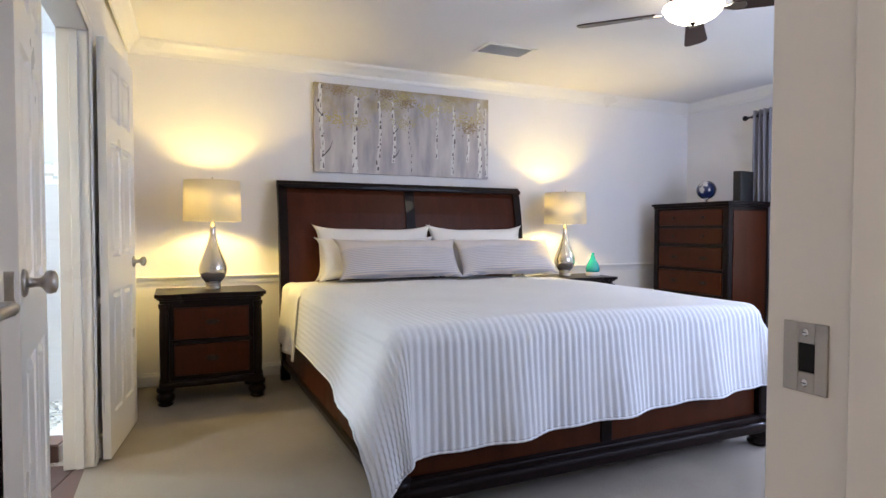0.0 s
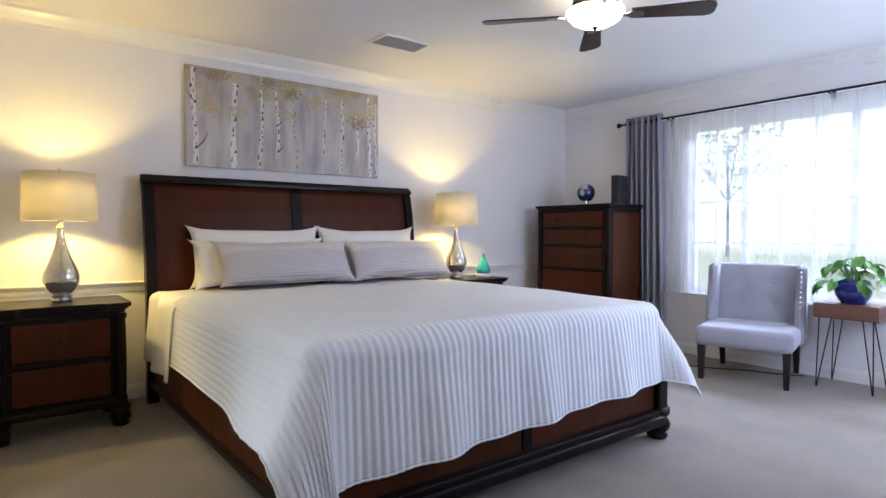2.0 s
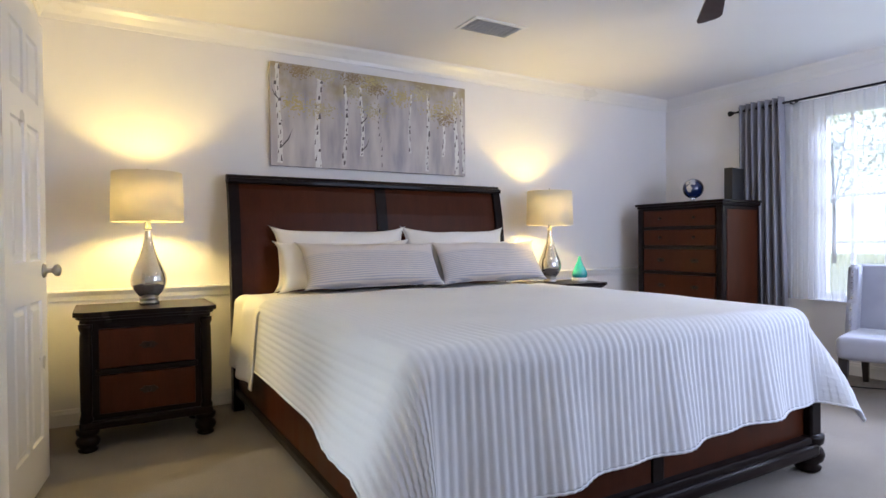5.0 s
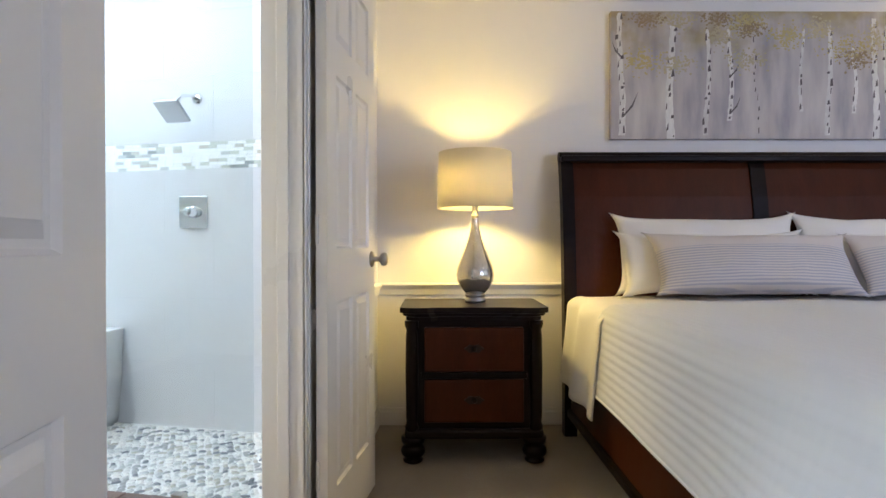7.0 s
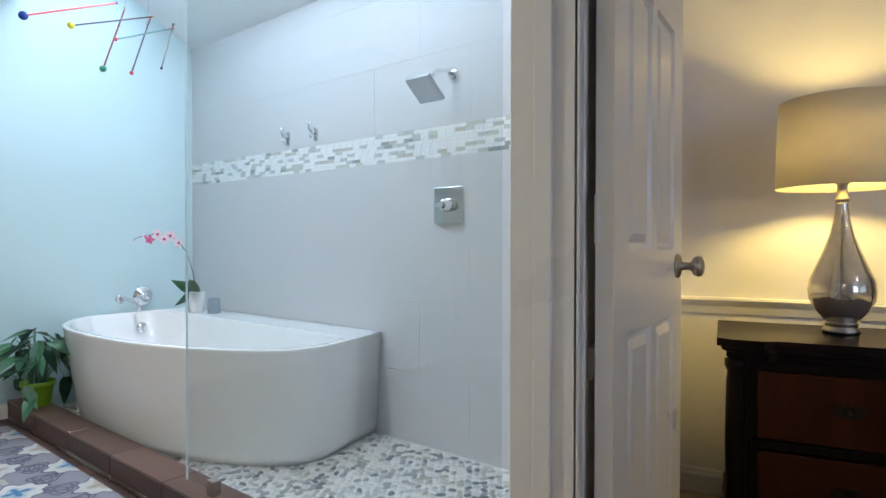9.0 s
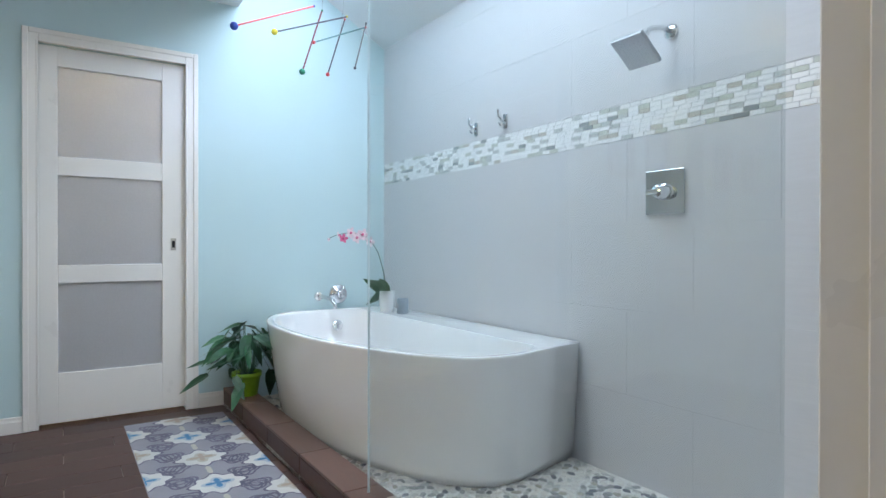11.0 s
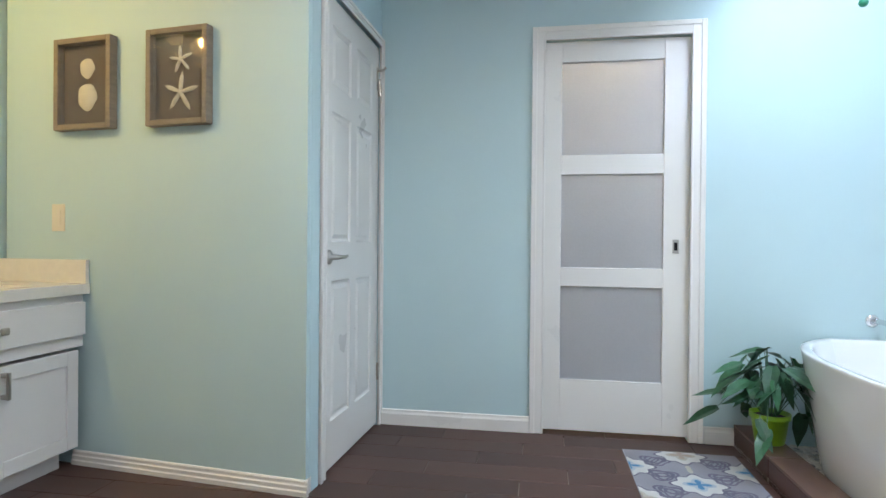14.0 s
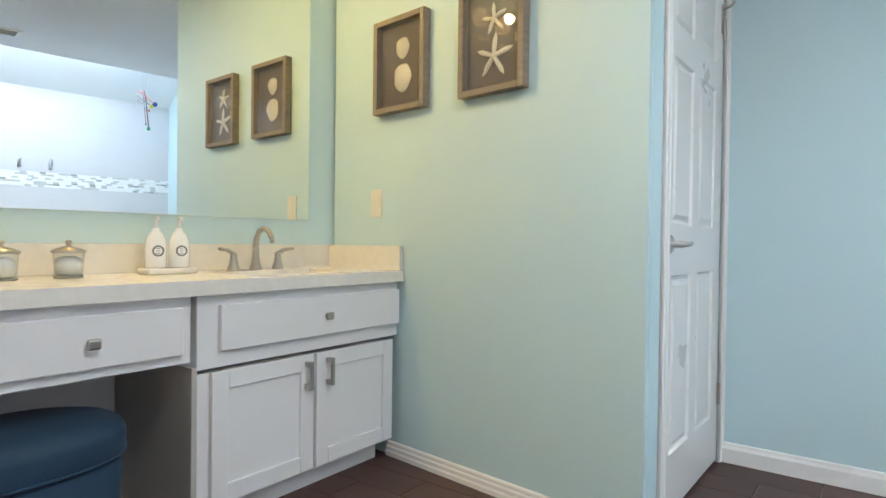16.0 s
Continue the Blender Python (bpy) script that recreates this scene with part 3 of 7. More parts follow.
def bed():
    t = thing("bed", pose(1.995, 0, 0), "king sleigh bed in dark cherry and espresso wood", "bed")
    w = 1.055
    # the headboard leans back and rolls over at its top
    curve = [(-0.20, 0.0), (-0.20, 0.55), (-0.185, 0.80), (-0.165, 1.05), (-0.14, 1.25), (-0.11, 1.40), (-0.085, 1.47)]

    def slab(x0, x1, z0, z1, front, back):
        pts = [(y, z) for y, z in curve]
        zs = [z0] + [z for y, z in pts if z0 < z < z1] + [z1]
        ys = [np.interp(z, [p[1] for p in pts], [p[0] for p in pts]) for z in zs]
        bm = bmesh.new()
        rings = [[bm.verts.new(p) for p in ((x0, y - front, z), (x1, y - front, z), (x1, y + back, z), (x0, y + back, z))] for y, z in zip(ys, zs)]
        for a, b in zip(rings, rings[1:]):
            for i in range(4):
                bm.faces.new((a[i], a[(i + 1) % 4], b[(i + 1) % 4], b[i]))
        bm.faces.new(rings[0][::-1])
        bm.faces.new(rings[-1])
        return bm

    for x0, x1 in ((-w, -w + 0.065), (w - 0.065, w)):
        part("headboard_post", slab(x0, x1, 0.0, 1.465, 0.02, 0.05), M["espresso"], t, "espresso end post")
    part("centre_stile", slab(-0.04, 0.04, 0.5, 1.45, 0.006, 0.03), M["espresso"], t)
    for x0, x1 in ((-w + 0.06, -0.035), (0.035, w - 0.06)):
        part("headboard_panel", slab(x0, x1, 0.45, 1.45, -0.004, 0.03), M["cherry"], t, "cherry veneer panel")
    part("lower_rail", slab(-w + 0.06, w - 0.06, 0.26, 0.46, 0.0, 0.03), M["espresso"], t)
    bm = tube([(-w - 0.004, -0.082, 1.463), (w + 0.004, -0.082, 1.463)], 0.030, 14)
    box(-w, -0.145, 1.435, w, -0.085, 1.468, 0.008, 2, bm)
    part("top_roll", bm, M["espresso"], t, "rolled espresso top rail")
    for s in (-1, 1):
        bm = box(s * 1.0 - 0.022, -2.50, 0.13, s * 1.0 + 0.022, -0.19, 0.42, 0.006)
        part("side_rail", bm, M["cherry"], t, "cherry side rail")
        bm = box(s * 1.012 - 0.03, -2.50, 0.10, s * 1.012 + 0.03, -0.19, 0.145, 0.012, 3)
        part("rail_moulding", bm, M["espresso"], t)
    for x0, x1 in ((-0.97, -0.03), (0.03, 0.97)):
        part("footboard_panel", box(x0, -2.565, 0.15, x1, -2.53, 0.43, 0.004), M["cherry"], t, "cherry footboard panel")
    part("footboard_stile", box(-0.032, -2.572, 0.16, 0.032, -2.526, 0.44, 0.006), M["espresso"], t)
    part("footboard_top", box(-0.98, -2.58, 0.42, 0.98, -2.52, 0.455, 0.014, 3), M["espresso"], t)
    bm = box(-1.0, -2.625, 0.082, 1.0, -2.52, 0.140, 0.018, 3)
    box(-1.0, -2.605, 0.130, 1.0, -2.53, 0.168, 0.010, 2, bm)
    part("footboard_rail", bm, M["espresso"], t, "glossy espresso bottom rail")
    for s in (-1, 1):
        part("foot_post", box(s * 1.01 - 0.042, -2.60, 0.165, s * 1.01 + 0.042, -2.515, 0.40, 0.012, 3), M["espresso"], t)
        part("bun_foot", lathe(turned_foot(0.17, 0.066), 24, pose(s * 1.01, -2.56, 0.0)), M["espresso"], t, "turned espresso bun foot", True)
    part("mattress", box(-0.965, -2.47, 0.40, 0.965, -0.20, 0.70, 0.05, 4), M["sheet"], t, "white mattress")


bed()


def drape(s, v, half, ya, yb, top, edge):
    """Where a cloth point lies: s across the bed, v along it; beyond half or yb it hangs."""
    ds, dv = max(0.0, abs(s) - half), max(0.0, yb - v)
    sg = 1 if s > 0 else -1
    rho = math.hypot(ds, dv)
    x, y, z = max(-half, min(half, s)), max(yb, v), top
    if rho > 0:
        ux, uy = ds / rho, dv / rho
        r = edge
        if rho < r * math.pi / 2:
            a = rho / r
            out, down = r * math.sin(a), r * (1 - math.cos(a))
        else:
            rest = rho - r * math.pi / 2
            near = min(1.0, max(0.0, -v - 1.75) / 0.75) if sg < 0 and yb > -5 else 0.0
            flare = 0.10 + (0.08 if sg < 0 else 0.30) * min(1.0, 2.2 * ux * uy) + 0.36 * near * near * (3 - 2 * near) * ux * ux
            out, down = r + rest * flare, r + rest * math.sqrt(1 - flare * flare)
        x += sg * out * ux
        y -= out * uy
        z -= down
    return x, y, z


def quilt():
    t = thing("quilt", pose(1.995, 0, 0), "white channel-stitched quilt draped over the bed, its corners hanging", "quilt")
    half, ya, yb, top = 0.955, -0.78, -2.50, 0.742
    sw, fw = 0.42, 0.54

    def fn(u, v):
        s = -(half + sw) + u * 2 * (half + sw)
        d = ya + v * (yb - fw - ya)
        x, y, z = drape(s, d, half, ya, yb, top, 0.085)
        ridge = 0.5 + 0.5 * math.cos(s * 2 * math.pi / 0.033)
        hang = min(1.0, max(0.0, yb - d) / 0.12)
        wob = 0.012 * noise.noise((s * 3, d * 3, 0)) + 0.02 * noise.noise((s * 1.3, d * 1.1, 4))
        fold = hang * max(0.0, yb - d) / fw * (0.018 * math.sin(s * 11 + 1) + 0.012 * math.sin(s * 23))
        lift = (0.0018 + 0.0036 * max(hang, 0.3 * min(1.0, max(0.0, abs(s) - half) / 0.1))) * ridge ** 0.8
        side = min(1.0, max(0.0, abs(s) - half) / 0.1)
        cross = (0.0007 + 0.0045 * min(1.0, max(0.0, -d - 1.8) / 0.5)) * (0.5 + 0.5 * math.cos(d * 2 * math.pi / 0.036)) * side
        sag = 0.012 * math.cos(s * 1.5)
        nx = (1 if s > 0 else -1) * side
        y2 = y - hang * (lift + fold + 0.4 * wob)
        x2 = x + nx * (lift + cross + 0.6 * wob)
        z2 = z + (1 - max(hang, side)) * (lift + 0.5 * wob + sag)
        # the hem rises towards the far corner
        if hang > 0:
            z2 += max(0.0, (yb - d) - 0.12) / fw * 0.10 * (s + half) / (2 * half)
        return x2, y2, max(z2, 0.012 + 0.01 * ridge)

    bm = sheet_grid(510, 150, fn)
    ob = part("cover", bm, M["quilt"], t, "", True)
    so = ob.modifiers.new("thick", "SOLIDIFY")
    so.thickness, so.offset = 0.008, -1
    hem = [fn(0.0, k / 40) for k in range(40)] + [fn(k / 400, 1.0) for k in range(401)] + [fn(1.0, 1 - k / 40) for k in range(1, 41)]
    part("binding", tube(hem, 0.0048, 6), M["quilt"], t, "narrow white bound hem", True)


quilt()


def bed_sheet():
    t = thing("bed_sheet", pose(1.995, 0, 0), "white folded-back sheet hanging at the head of the bed", "sheet")

    def fn(u, v):
        s = -(0.955 + 0.50) + u * 2 * (0.955 + 0.50)
        d = -0.24 - v * 0.62
        x, y, z = drape(s, d, 0.955, 0, -9, 0.728, 0.075)
        side = min(1.0, max(0.0, abs(s) - 0.955) / 0.1)
        w = 0.010 * noise.noise((s * 4, d * 5, 2)) + 0.016 * math.sin(d * 19 + s) * side
        return x + (1 if s > 0 else -1) * side * (w + 0.008), y, z + (1 - side) * w * 0.6 + side * 0.07 * max(0, d + 0.55)

    ob = part("cover", sheet_grid(150, 40, fn), M["sheet"], t, "", True)
    so = ob.modifiers.new("thick", "SOLIDIFY")
    so.thickness, so.offset = 0.006, -1


bed_sheet()


def pillow(m, w, h, d, material, label, seed=0):
    t = thing("pillow", m, label, "pillow", "pillows against the headboard")

    def side(sgn):
        def fn(u, v):
            x, z = (u - 0.5) * 2, (v - 0.5) * 2
            puff = max(0.0, (1 - abs(x) ** 3.2)) ** 0.55 * max(0.0, (1 - abs(z) ** 3.0)) ** 0.55
            pin = 1 - 0.21 * (1 - x ** 4) * (abs(z) ** 3)
            wr = 0.010 * noise.noise((x * 2.2 + seed, z * 2.4, sgn)) + 0.005 * noise.noise((x * 7 + seed, z * 5, sgn))
            return (x * w / 2 * (1 - 0.10 * (1 - z ** 4)), sgn * (d / 2 * puff + wr * puff), h / 2 + z * h / 2 * pin + 0.012 * noise.noise((x * 1.7, seed, 1)))
        return fn

    bm = sheet_grid(44, 28, side(-1))
    join(bm, sheet_grid(44, 28, side(1)))
    bmesh.ops.remove_doubles(bm, verts=bm.verts, dist=0.0005)
    part("cover", bm, material, t, "", True)
    return t


def striped(name, a, b, pitch, share):
    """Cotton with fine stripes that run along the pillow's length."""
    m = surface(name, a, 0.9, vary=0.04, fine=500, bump=0.4)
    nt = m.node_tree
    p = nt.nodes["Principled BSDF"]
    old = p.inputs["Base Color"].links[0].from_socket
    tc = nt.nodes.new("ShaderNodeTexCoord")
    wv = nt.nodes.new("ShaderNodeTexWave")
    wv.bands_direction = "Z"
    wv.inputs["Scale"].default_value = 0.314 / pitch
    wv.inputs["Distortion"].default_value = 0.6
    nt.links.new(tc.outputs["Object"], wv.inputs[0])
    rp = nt.nodes.new("ShaderNodeValToRGB")
    rp.color_ramp.elements[0].position, rp.color_ramp.elements[1].position = share - 0.1, share + 0.1
    nt.links.new(wv.outputs[0], rp.inputs[0])
    sep = nt.nodes.new("ShaderNodeSeparateXYZ")
    nt.links.new(tc.outputs["Object"], sep.inputs[0])
    lt = nt.nodes.new("ShaderNodeMath")
    lt.operation = "LESS_THAN"
    lt.inputs[1].default_value = 0.245
    nt.links.new(sep.outputs[2], lt.inputs[0])
    ml = nt.nodes.new("ShaderNodeMath")
    ml.operation = "MULTIPLY"
    nt.links.new(lt.outputs[0], ml.inputs[0])
    nt.links.new(rp.outputs[0], ml.inputs[1])
    mx = nt.nodes.new("ShaderNodeMix")
    mx.data_type = "RGBA"
    nt.links.new(ml.outputs[0], mx.inputs[0])
    nt.links.new(old, mx.inputs[6])
    mx.inputs[7].default_value = (*b, 1)
    nt.links.new(mx.outputs[2], p.inputs["Base Color"])
    return m


STRIPE = striped("grey_striped_cotton", (0.62, 0.57, 0.555), (0.42, 0.42, 0.475), 0.014, 0.55)
pillow(pose(1.66, -0.31, 0.735, -14), 0.98, 0.44, 0.17, M["sheet"], "plump white pillow leaning on the headboard", seed=1)
pillow(pose(2.56, -0.31, 0.735, -14), 0.92, 0.44, 0.17, M["sheet"], "plump white pillow leaning on the headboard", seed=2)
pillow(pose(1.66, -0.40, 0.735, -22), 0.98, 0.36, 0.15, M["sheet"], "white pillow behind the striped one", seed=5)
pillow(pose(2.66, -0.40, 0.735, -22), 0.94, 0.36, 0.15, M["sheet"], "white pillow behind the striped one", seed=6)
pillow(pose(1.79, -0.56, 0.745, -32), 1.02, 0.36, 0.17, STRIPE, "taupe pillow with fine grey stripes below", seed=3)
pillow(pose(2.72, -0.56, 0.745, -32), 0.95, 0.36, 0.17, STRIPE, "taupe pillow with fine grey stripes below", seed=4)


# ---- nightstands and dresser ----
def drawer_pull(parent, m):
    n = 40
    rim = [((0.042 + 0.004 * math.cos(6 * a)) * math.cos(a), (0.018 + 0.003 * math.cos(6 * a)) * math.sin(a)) for a in [2 * math.pi * k / n for k in range(n)]]
    bm = extrude(rim, 0.0, 0.003)
    join(bm, lathe([(0.012, 0.003), (0.010, 0.006), (0.006, 0.008), (0.006, 0.016), (0.011, 0.019), (0.009, 0.023), (0, 0.024)], 14))
    bm.transform(m)
    part("handle", bm, M["bronze"], parent, "dark bronze rosette pull")


def nightstand(m, label):
    """Serpentine top, turned quarter columns, two drawers, bun feet; front at -y."""
    t = thing("nightstand", m, label, "nightstand", "pair of nightstands")
    W, D, H = 0.30, 0.44, 0.712
    out = [(-W - 0.035, 0), (-W - 0.035, -D - 0.005), (-W + 0.01, -D - 0.03), (-W + 0.09, -D - 0.03), (-W + 0.12, -D - 0.012), (W - 0.12, -D - 0.012), (W - 0.09, -D - 0.03), (W - 0.01, -D - 0.03), (W + 0.035, -D - 0.005), (W + 0.035, 0)]
    bm = extrude(out, H - 0.024, H)
    join(bm, extrude([(x * 0.965, y * 0.965) for x, y in out], H - 0.04, H - 0.024))
    join(bm, extrude([(x * 0.92, y * 0.93) for x, y in out], H - 0.065, H - 0.04))
    bmesh.ops.bevel(bm, geom=[e for e in bm.edges if len(e.link_faces) == 2 and e.calc_face_angle(0) > 1.0 and abs(e.verts[0].co.z - e.verts[1].co.z) < 1e-5], offset=0.005, segments=2, affect="EDGES")
    part("top", bm, M["espresso"], t, "moulded espresso top")
    part("body", box(-W + 0.02, -D + 0.02, 0.13, W - 0.02, 0, H - 0.06, 0.004), M["espresso"], t)
    part("base_moulding", box(-W - 0.015, -D - 0.01, 0.115, W + 0.015, 0, 0.16, 0.014, 3), M["espresso"], t)
    for s in (-1, 1):
        part("column", lathe([(0.030, 0.155), (0.032, 0.17), (0.024, 0.19), (0.027, 0.22), (0.029, 0.42), (0.027, 0.58), (0.024, 0.61), (0.032, 0.63), (0.032, 0.65)], 16, pose(s * (W - 0.018), -D + 0.012, 0)), M["espresso"], t, "turned espresso corner column", True)
        part("bun_foot", lathe(turned_foot(0.12, 0.054), 20, pose(s * (W - 0.022), -D + 0.035, 0)), M["espresso"], t, "", True)
        part("bun_foot", lathe(turned_foot(0.12, 0.048), 20, pose(s * (W - 0.03), -0.06, 0)), M["espresso"], t, "", True)
    for z0, z1 in ((0.19, 0.385), (0.42, 0.62)):
        d = part("drawer", box(-W + 0.075, -D - 0.002, z0, W - 0.075, -D + 0.03, z1, 0.006, 2), M["cherry"], t, "cherry veneer drawer front")
        drawer_pull(d, pose(0, -D - 0.002, (z0 + z1) / 2 + 0.005, 90, 0, 0))
    part("drawer_rail", box(-W + 0.06, -D - 0.004, 0.388, W - 0.06, -D + 0.02, 0.417, 0.005), M["espresso"], t)


nightstand(pose(0.448, -0.16, 0), "two-drawer nightstand in espresso and cherry wood with bun feet")
nightstand(pose(3.43, -0.16, 0.0), "matching two-drawer nightstand beyond the bed")


def dresser():
    t = thing("dresser", pose(4.52, -0.672, 0, 0, 0, -90), "tall cherry and espresso chest of drawers beside the curtain", "dresser")
    W, D, H = 0.445, 0.52, 1.372
    bm = box(-W, 0.0 - 0.012, H - 0.022, W, D, H, 0.006)
    box(-W + 0.012, 0.004, H - 0.045, W - 0.012, D, H - 0.022, 0.005, 2, bm)
    part("top", bm, M["espresso"], t, "moulded espresso top")
    part("body", box(-W + 0.03, 0.03, 0.12, W - 0.03, D, H - 0.045, 0.004), M["espresso"], t)
    for s in (-1, 1):
        part("side_panel", box(s * (W - 0.028) - 0.003, 0.08, 0.18, s * (W - 0.028) + 0.003, D - 0.03, H - 0.08, 0.002, 1), M["cherry"], t, "cherry veneer side panel")
        part("column", box(s * (W - 0.045) - 0.03, 0.006, 0.12, s * (W - 0.045) + 0.03, 0.06, H - 0.045, 0.012, 3), M["espresso"], t)
        part("bun_foot", lathe(turned_foot(0.12, 0.05), 20, pose(s * (W - 0.05), 0.06, 0)), M["espresso"], t, "", True)
        part("bun_foot", lathe(turned_foot(0.12, 0.05), 20, pose(s * (W - 0.05), D - 0.06, 0)), M["espresso"], t, "", True)
    for z0, z1 in ((1.165, 1.305), (1.0, 1.135), (0.775, 0.965), (0.55, 0.745), (0.33, 0.52), (0.15, 0.30)):
        d = part("drawer", box(-W + 0.085, 0.008, z0, W - 0.085, 0.04, z1, 0.006, 2), M["cherry"], t, "cherry veneer drawer front")
        for x in (-0.17, 0.17):
            if z0 > 0.99:
                part("knob", lathe([(0.008, 0), (0.008, 0.01), (0.014, 0.016), (0.010, 0.024), (0, 0.025)], 12, pose(x, 0.008, (z0 + z1) / 2, 90, 0, 0)), M["bronze"], d, "dark bronze knob", True)
            else:
                drawer_pull(d, pose(x, 0.008, (z0 + z1) / 2, 90, 0, 0))
    for z in (1.15, 0.98, 0.76, 0.535, 0.315):
        part("drawer_rail", box(-W + 0.075, 0.012, z - 0.012, W - 0.075, 0.04, z + 0.012, 0.004), M["espresso"], t)


dresser()


# ---- lamps ----
def mercury_glass():
    m = surface("mercury_glass", (0.62, 0.56, 0.47), 0.10, metal=0.75, vary=0.35, scale=9, fine=70, col2=(0.85, 0.82, 0.78))
    return m


MERC = mercury_glass()


def table_lamp(m, label):
    t = thing("table_lamp", m, label, "table lamp", "pair of bedside lamps")
    part("base", lathe([(0.052, 0), (0.052, 0.012), (0.046, 0.018), (0.046, 0.026), (0.05, 0.03), (0.05, 0.038), (0, 0.038)], 28), M["nickel"], t, "round nickel foot", True)
    part("body", lathe([(0.044, 0.038), (0.072, 0.07), (0.09, 0.105), (0.094, 0.135), (0.088, 0.17), (0.07, 0.215), (0.05, 0.265), (0.033, 0.315), (0.022, 0.365), (0.0165, 0.41), (0.018, 0.42), (0, 0.42)], 32), MERC, t, "teardrop mercury glass body", True)
    part("neck", lathe([(0.02, 0.418), (0.02, 0.43), (0.014, 0.436), (0.014, 0.47), (0.018, 0.475), (0.018, 0.51), (0, 0.51)], 20), M["nickel"], t, "nickel lamp neck", True)
    sh = bmesh.new()
    n = 48
    z0, z1, r0, r1 = 0.462, 0.738, 0.188, 0.18
    rings = []
    for r, z in ((r0, z0), (r1, z1), (r1 - 0.003, z1), (r0 - 0.003, z0)):
        rings.append([sh.verts.new((r * math.cos(2 * math.pi * i / n), r * math.sin(2 * math.pi * i / n), z)) for i in range(n)])
    for k in range(4):
        a, b = rings[k], rings[(k + 1) % 4]
        for i in range(n):
            sh.faces.new((a[i], a[(i + 1) % n], b[(i + 1) % n], b[i]))
    shade = part("shade", sh, M["shade"], t, "beige linen drum shade", True)
    sp = bmesh.new()
    for k in range(3):
        a = k * 2 * math.pi / 3 + 0.4
        tube([(0, 0, z1 - 0.012), (0.178 * math.cos(a), 0.178 * math.sin(a), z1 - 0.012)], 0.002, 6, sp)
    tube([(0, 0, 0.50), (0, 0, z1 + 0.004)], 0.004, 8, sp)
    join(sp, lathe([(0.008, z1), (0.009, z1 + 0.006), (0.005, z1 + 0.012), (0.008, z1 + 0.02), (0, z1 + 0.026)], 10))
    part("harp", sp, M["nickel"], shade, "nickel harp and finial")
    part("bulb", lathe([(0.012, 0.51), (0.016, 0.525), (0.03, 0.56), (0.026, 0.585), (0, 0.6)], 16), M["clear"], t, "glass bulb", True).visible_shadow = False


table_lamp(pose(0.47, -0.33, 0.712), "lit mercury-glass table lamp with a beige drum shade on the nightstand")
table_lamp(pose(3.40, -0.33, 0.712), "lit mercury-glass table lamp with a beige drum shade beyond the bed")


def diffuser():
    t = thing("oil_diffuser", pose(3.64, -0.42, 0.712), "teal glass teardrop oil diffuser on a pale base", "diffuser")
    part("base", lathe([(0.055, 0), (0.062, 0.01), (0.06, 0.03), (0.05, 0.038), (0, 0.038)], 24), M["sheet"], t, "pale base", True)
    teal = surface("teal_glass", (0.02, 0.36, 0.34), 0.12, vary=0.15, coat=0.6)
    part("cover", lathe([(0.058, 0.034), (0.064, 0.06), (0.052, 0.10), (0.026, 0.15), (0.014, 0.185), (0.012, 0.205), (0, 0.207)], 28), teal, t, "glossy teal teardrop cover", True)


diffuser()


